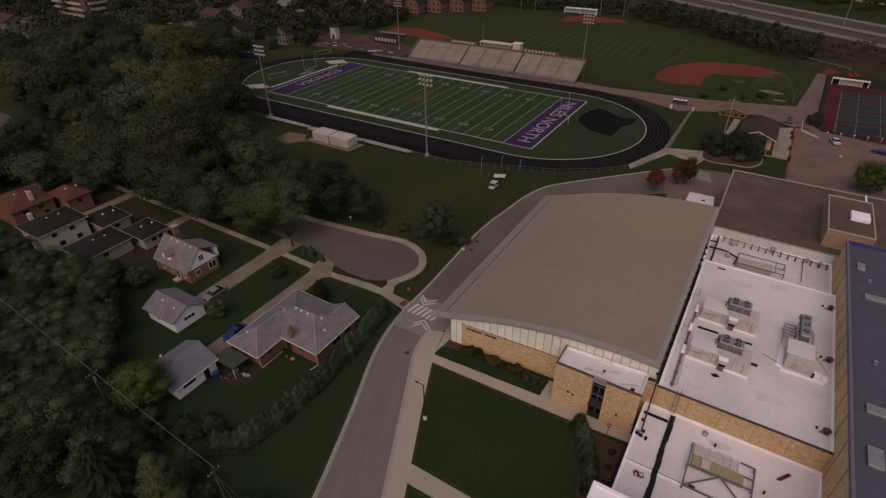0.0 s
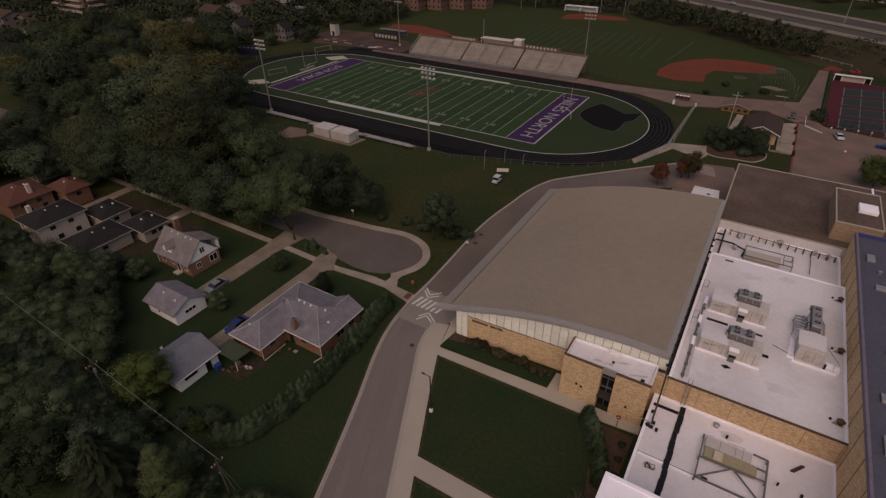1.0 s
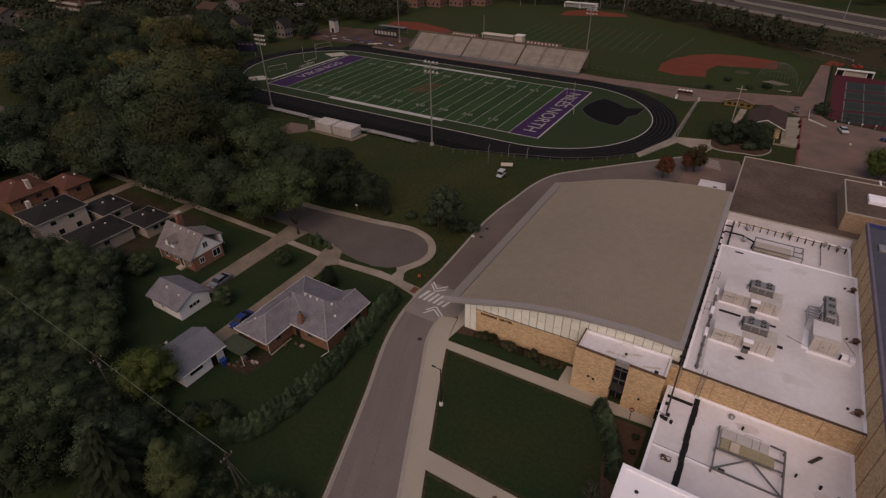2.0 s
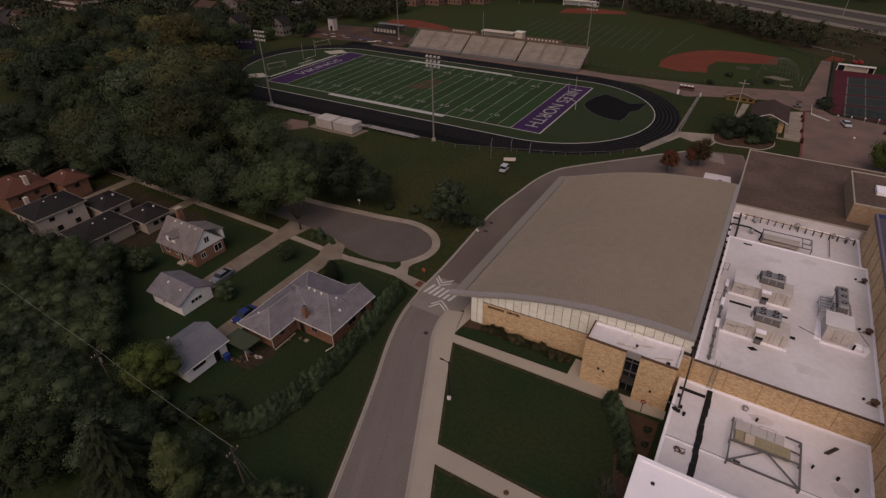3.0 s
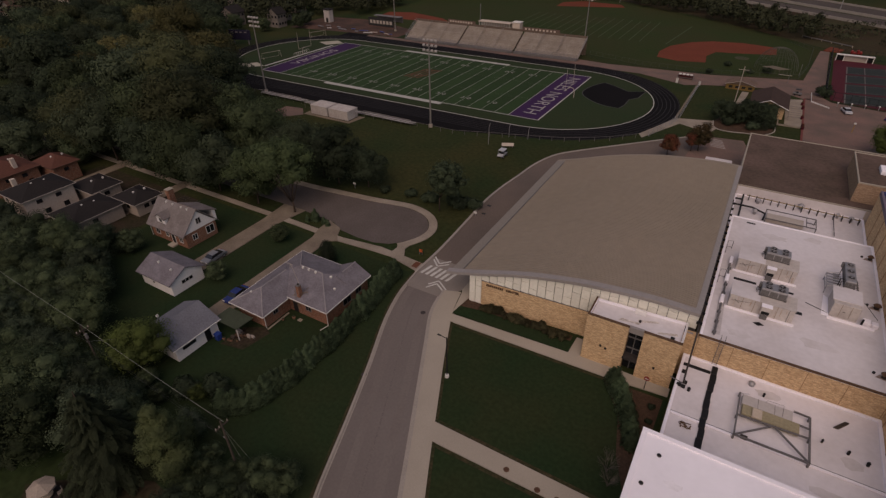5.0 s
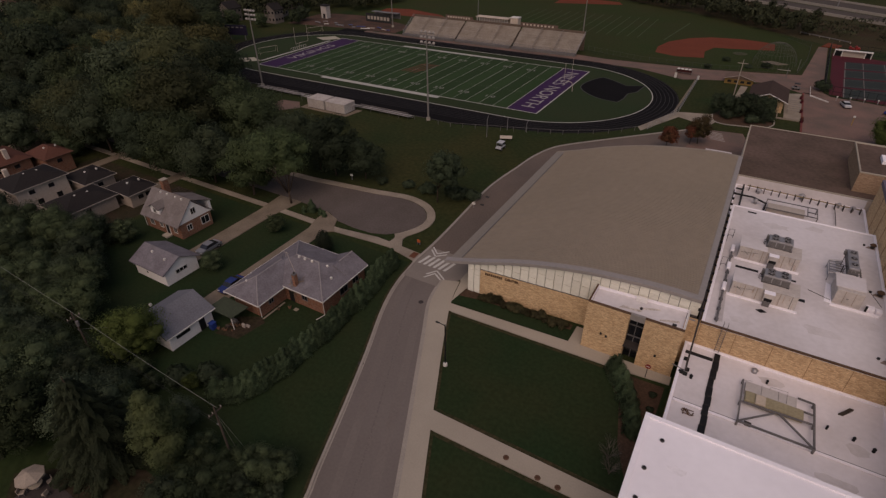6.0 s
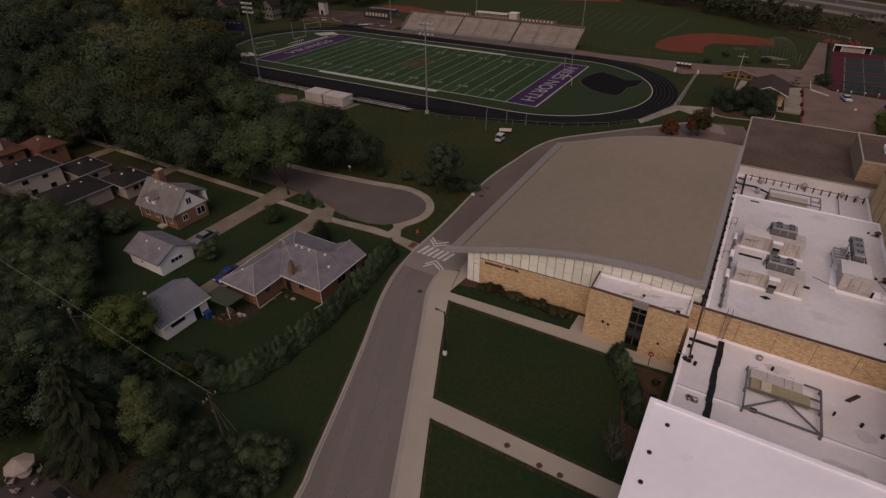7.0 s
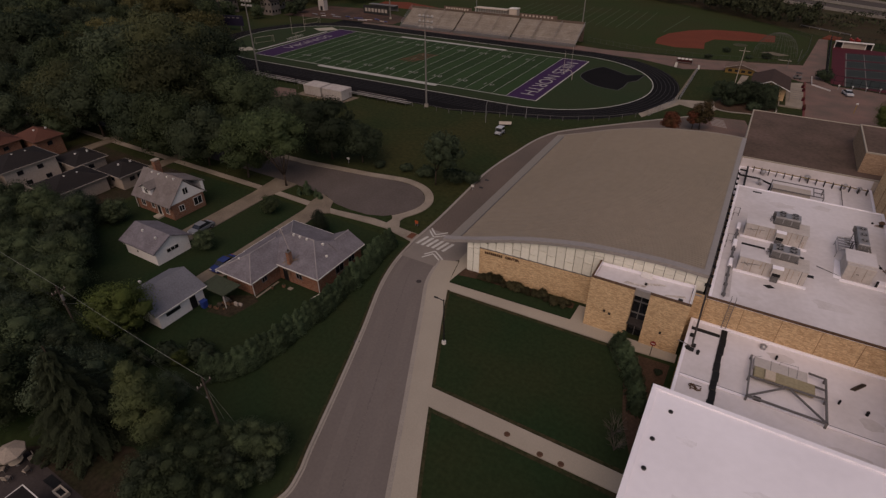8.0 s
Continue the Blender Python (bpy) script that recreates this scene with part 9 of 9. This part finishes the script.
for x, y, s in ((45.9, -86.7, 1.15), (46.7, -87.8, 1.1), (47.5, -89.0, 1.15), (48.2, -90.3, 1.1), (48.9, -91.7, 1.1), (49.5, -93.2, 1.05), (50.0, -94.8, 1.0), (45.3, -85.9, 0.8)):
    tagged(copy_put(ARB, x, y, rnd.uniform(0, 360), s), "upright evergreen shrub beside the entrance", group="shrubs by the entrance")
CONE = thing("hedge_shrub", (0, 0, 0), "tall dark clipped evergreen", "shrub")
part("stem", tubes([(0, 0, 0), (0, 0, 3.0)], r=0.08, r2=0.03, sides=6), BARK, CONE)
yew = [(0, 0, 4.1 * (k + 0.8) / 10, *([1.45 * math.sqrt(max(0.06, 1 - ((k / 9 - 0.3) / 0.74) ** 2))] * 2), 0.62) for k in range(10)]
foliage("foliage", leaf_cloud(43, yew, 5200, 0.075), leaf("clipped_yew_leaves", (0.026, 0.034, 0.021), (0.019, 0.025, 0.016)), CONE)
put(tagged(CONE, "tall dark clipped evergreen behind the house", "shrub"), -5.2, -83.6)
for x, y, s in ((-16.9, -73.9, 0.9), (-14.6, -74.0, 0.55), (-13.4, -74.3, 0.5), (-18.0, -75.0, 0.5)):
    tagged(copy_put(ARB, x, y, 0, s), "small evergreen shrub at the street's edge", group="street shrubs")


def bush(seed, r, h, n, size, material, label, group=""):
    g = random.Random(seed)
    t = thing("bush", (0, 0, 0), label, "bush", group)
    lob = [(g.uniform(-0.5, 0.5) * r, g.uniform(-0.5, 0.5) * r, h * g.uniform(0.35, 0.6), r * 0.55, r * 0.55, h * 0.45) for k in range(7)]
    foliage("leaves", leaf_cloud(seed, lob, 2 * n, 0.75 * size), material, t)
    part("stems", tubes(*[[(0, 0, 0), (b[0] * 0.6, b[1] * 0.6, b[2])] for b in lob], r=0.05, sides=4), BARK, t)
    return t


BUSH = bush(51, 1.6, 1.6, 900, 0.17, LEAF[2], "rounded dark green bush", "bushes")
put(BUSH, 3.9, -113.9)
for x, y, s in ((1.2, -113.2, 1.1), (-1.5, -115.6, 1.2), (47.0, 22.0, 1.2), (53.0, 21.0, 1.2), (57.0, 24.5, 1.0),
                (35.0, 73.6, 0.85), (39.6, 86.5, 0.9), (47.4, 80.0, 0.8), (52.8, 83.0, 1.1), (-1.2, -56.0, 1.2), (5.0, -55.4, 1.5), (8.0, -54.0, 1.1), (-6.0, -56.0, 0.9), (69.4, 62.5, 1.6), (70.6, 70.0, 1.0), (-12.0, -57.2, 0.8), (-43.0, -98.0, 1.2), (-45.5, -103.0, 1.5), (-40.5, -99.5, 1.1)):
    copy_put(BUSH, x, y, rnd.uniform(0, 360), s)
DRYBUSH = bush(52, 1.1, 1.25, 1300, 0.1, leaf("leaves_dry_olive", (0.085, 0.07, 0.038), (0.05, 0.052, 0.028)), "olive-brown ornamental shrub at the foot of the gym wall", "shrubs at the gym wall")
put(DRYBUSH, 24.4, -81.5, 0, 0.7)
for k in range(11):
    copy_put(DRYBUSH, 25.8 + 1.12 * k, -81.4 + rnd.uniform(-0.35, 0.2), rnd.uniform(0, 360), rnd.uniform(0.55, 1.0))
for k in range(5):
    tagged(copy_put(BUSH, 50.9 + 0.2 * k, -88.0 - 2.4 * k, rnd.uniform(0, 360), rnd.uniform(0.25, 0.4)), "low dark shrub beside the entrance path", group="shrubs by the entrance")
sheet("planting_bed", [(44.4, -86.2), (51.9, -86.0), (51.6, -102.8), (49.0, -97.0), (47.6, -91.0)], -0.1, 0.12, SOIL, "bare mulch bed beside the school wall", "planting bed")


CLEARINGS = ((-318, 44, 15), (-306, 34, 11), (-222, 50, 18), (-208, 40, 16), (-180, 50, 9), (-228, 70, 16), (-222, 66, 14), (-226, -40, 16), (-315, 0, 18), (-300, -8, 16), (-330, 4, 14), (-230, 92, 14), (-260, 104, 14), (-158, 58, 5))


def bare_shrub(x, y, h, seed):
    """A leafless shrub: stems that fork into thin twigs."""
    g = random.Random(seed)
    t = thing("bare_shrub", (x, y, 0.1), "leafless grey twiggy shrub on the lawn's edge", "shrub", "bare shrubs")
    for k in range(9):
        a, s = 2.4 * k, g.uniform(0.6, 1.0)
        mid = Vector((x + 0.35 * h * s * 0.4 * math.cos(a), y + 0.35 * h * s * 0.4 * math.sin(a), 0.5 * h * s))
        bm = tubes([(x, y, 0.1), mid], r=0.035, r2=0.022, sides=4)
        for q in range(7):
            b = a + g.uniform(-1.1, 1.1)
            end = mid + Vector((0.3 * h * math.cos(b), 0.3 * h * math.sin(b), h * g.uniform(0.15, 0.5)))
            tube(bm, [mid, mid.lerp(end, 0.5) + Vector((0, 0, 0.1)), end], 0.018, 3, 0.008)
        part("stem", bm, TWIG, t)


TWIG = mat("grey_twigs", (0.11, 0.095, 0.08), 0.9, 0.2, 2, 6, 0.1)
bare_shrub(48.6, -99.6, 3.2, 1)
bare_shrub(49.2, -101.2, 2.6, 2)


def far_wood(name, polys, step, h, size, per, material, label, seed):
    """A far wood as one mesh of many small crowns."""
    g = np.random.RandomState(seed)
    out, got = [], []
    for poly in polys:
        xs_, ys_ = [p[0] for p in poly], [p[1] for p in poly]
        for k in range(4000):
            x, y = g.uniform(min(xs_), max(xs_)), g.uniform(min(ys_), max(ys_))
            if not inside(poly, x, y) or any((x - a) ** 2 + (y - b) ** 2 < c * c for a, b, c in CLEARINGS) or any((x - a) ** 2 + (y - b) ** 2 < step * step for a, b in got):
                continue
            got.append((x, y))
            hh = h * g.uniform(0.65, 1.2)
            r = step * g.uniform(0.5, 0.75)
            lob = [(x + g.uniform(-0.5, 0.5) * r, y + g.uniform(-0.5, 0.5) * r, hh * g.uniform(0.35, 0.75), r * 0.6, r * 0.6, hh * 0.3) for q in range(6)]
            out.append(leaf_cloud(seed + len(got), lob, per, size, filled=False))
    ob = new(name, cloud_mesh(name, np.concatenate([o[0] for o in out]), material, np.concatenate([o[1] for o in out])))
    return tagged(ob, label, "wood", kind="stuff")


FARLEAF = mat("far_leaves", (0.04, 0.045, 0.025), 0.85, 0.35, 0.08, 0.7, 0.0, other=(0.026, 0.03, 0.016), rnd=0.3, spec=0.1, island=True)
far_wood("far_wood", [[(-240, 40), (-172, 40), (-165, 62), (-160, 100), (-164, 140), (-210, 200), (-330, 220), (-480, 200), (-480, -60), (-245, -60)]], 10.5, 11, 0.62, 560, FARLEAF, "dense dark wood and garden trees far off", 60)
far_wood("field_edge_wood", [[(-160, 178), (-150, 214), (-36, 222), (-34, 208), (-140, 200)], [(-33, 207), (-20, 228), (28, 200), (50, 180), (68, 166), (66, 148), (59, 144), (40, 158), (18, 176)], [(-158, 112), (-142, 100), (-140, 140), (-158, 146)]], 4.3, 8.0, 0.42, 300, FARLEAF, "dark scrubby trees along the playing field", 61)
far_wood("motorway_scrub", [[(64, 160), (100, 140), (170, 100), (170, 130), (90, 195)]], 13, 3.0, 0.4, 160, FARLEAF, "scattered scrub on the motorway bank", 62)
far_wood("beyond_motorway_wood", [[(-160, 420), (40, 320), (150, 260), (260, 220), (300, 420), (-60, 560)], [(-60, 330), (-170, 240), (-230, 215), (-330, 300), (-160, 420)]], 13, 10, 0.8, 300, FARLEAF, "dark trees beyond the motorway", 63)
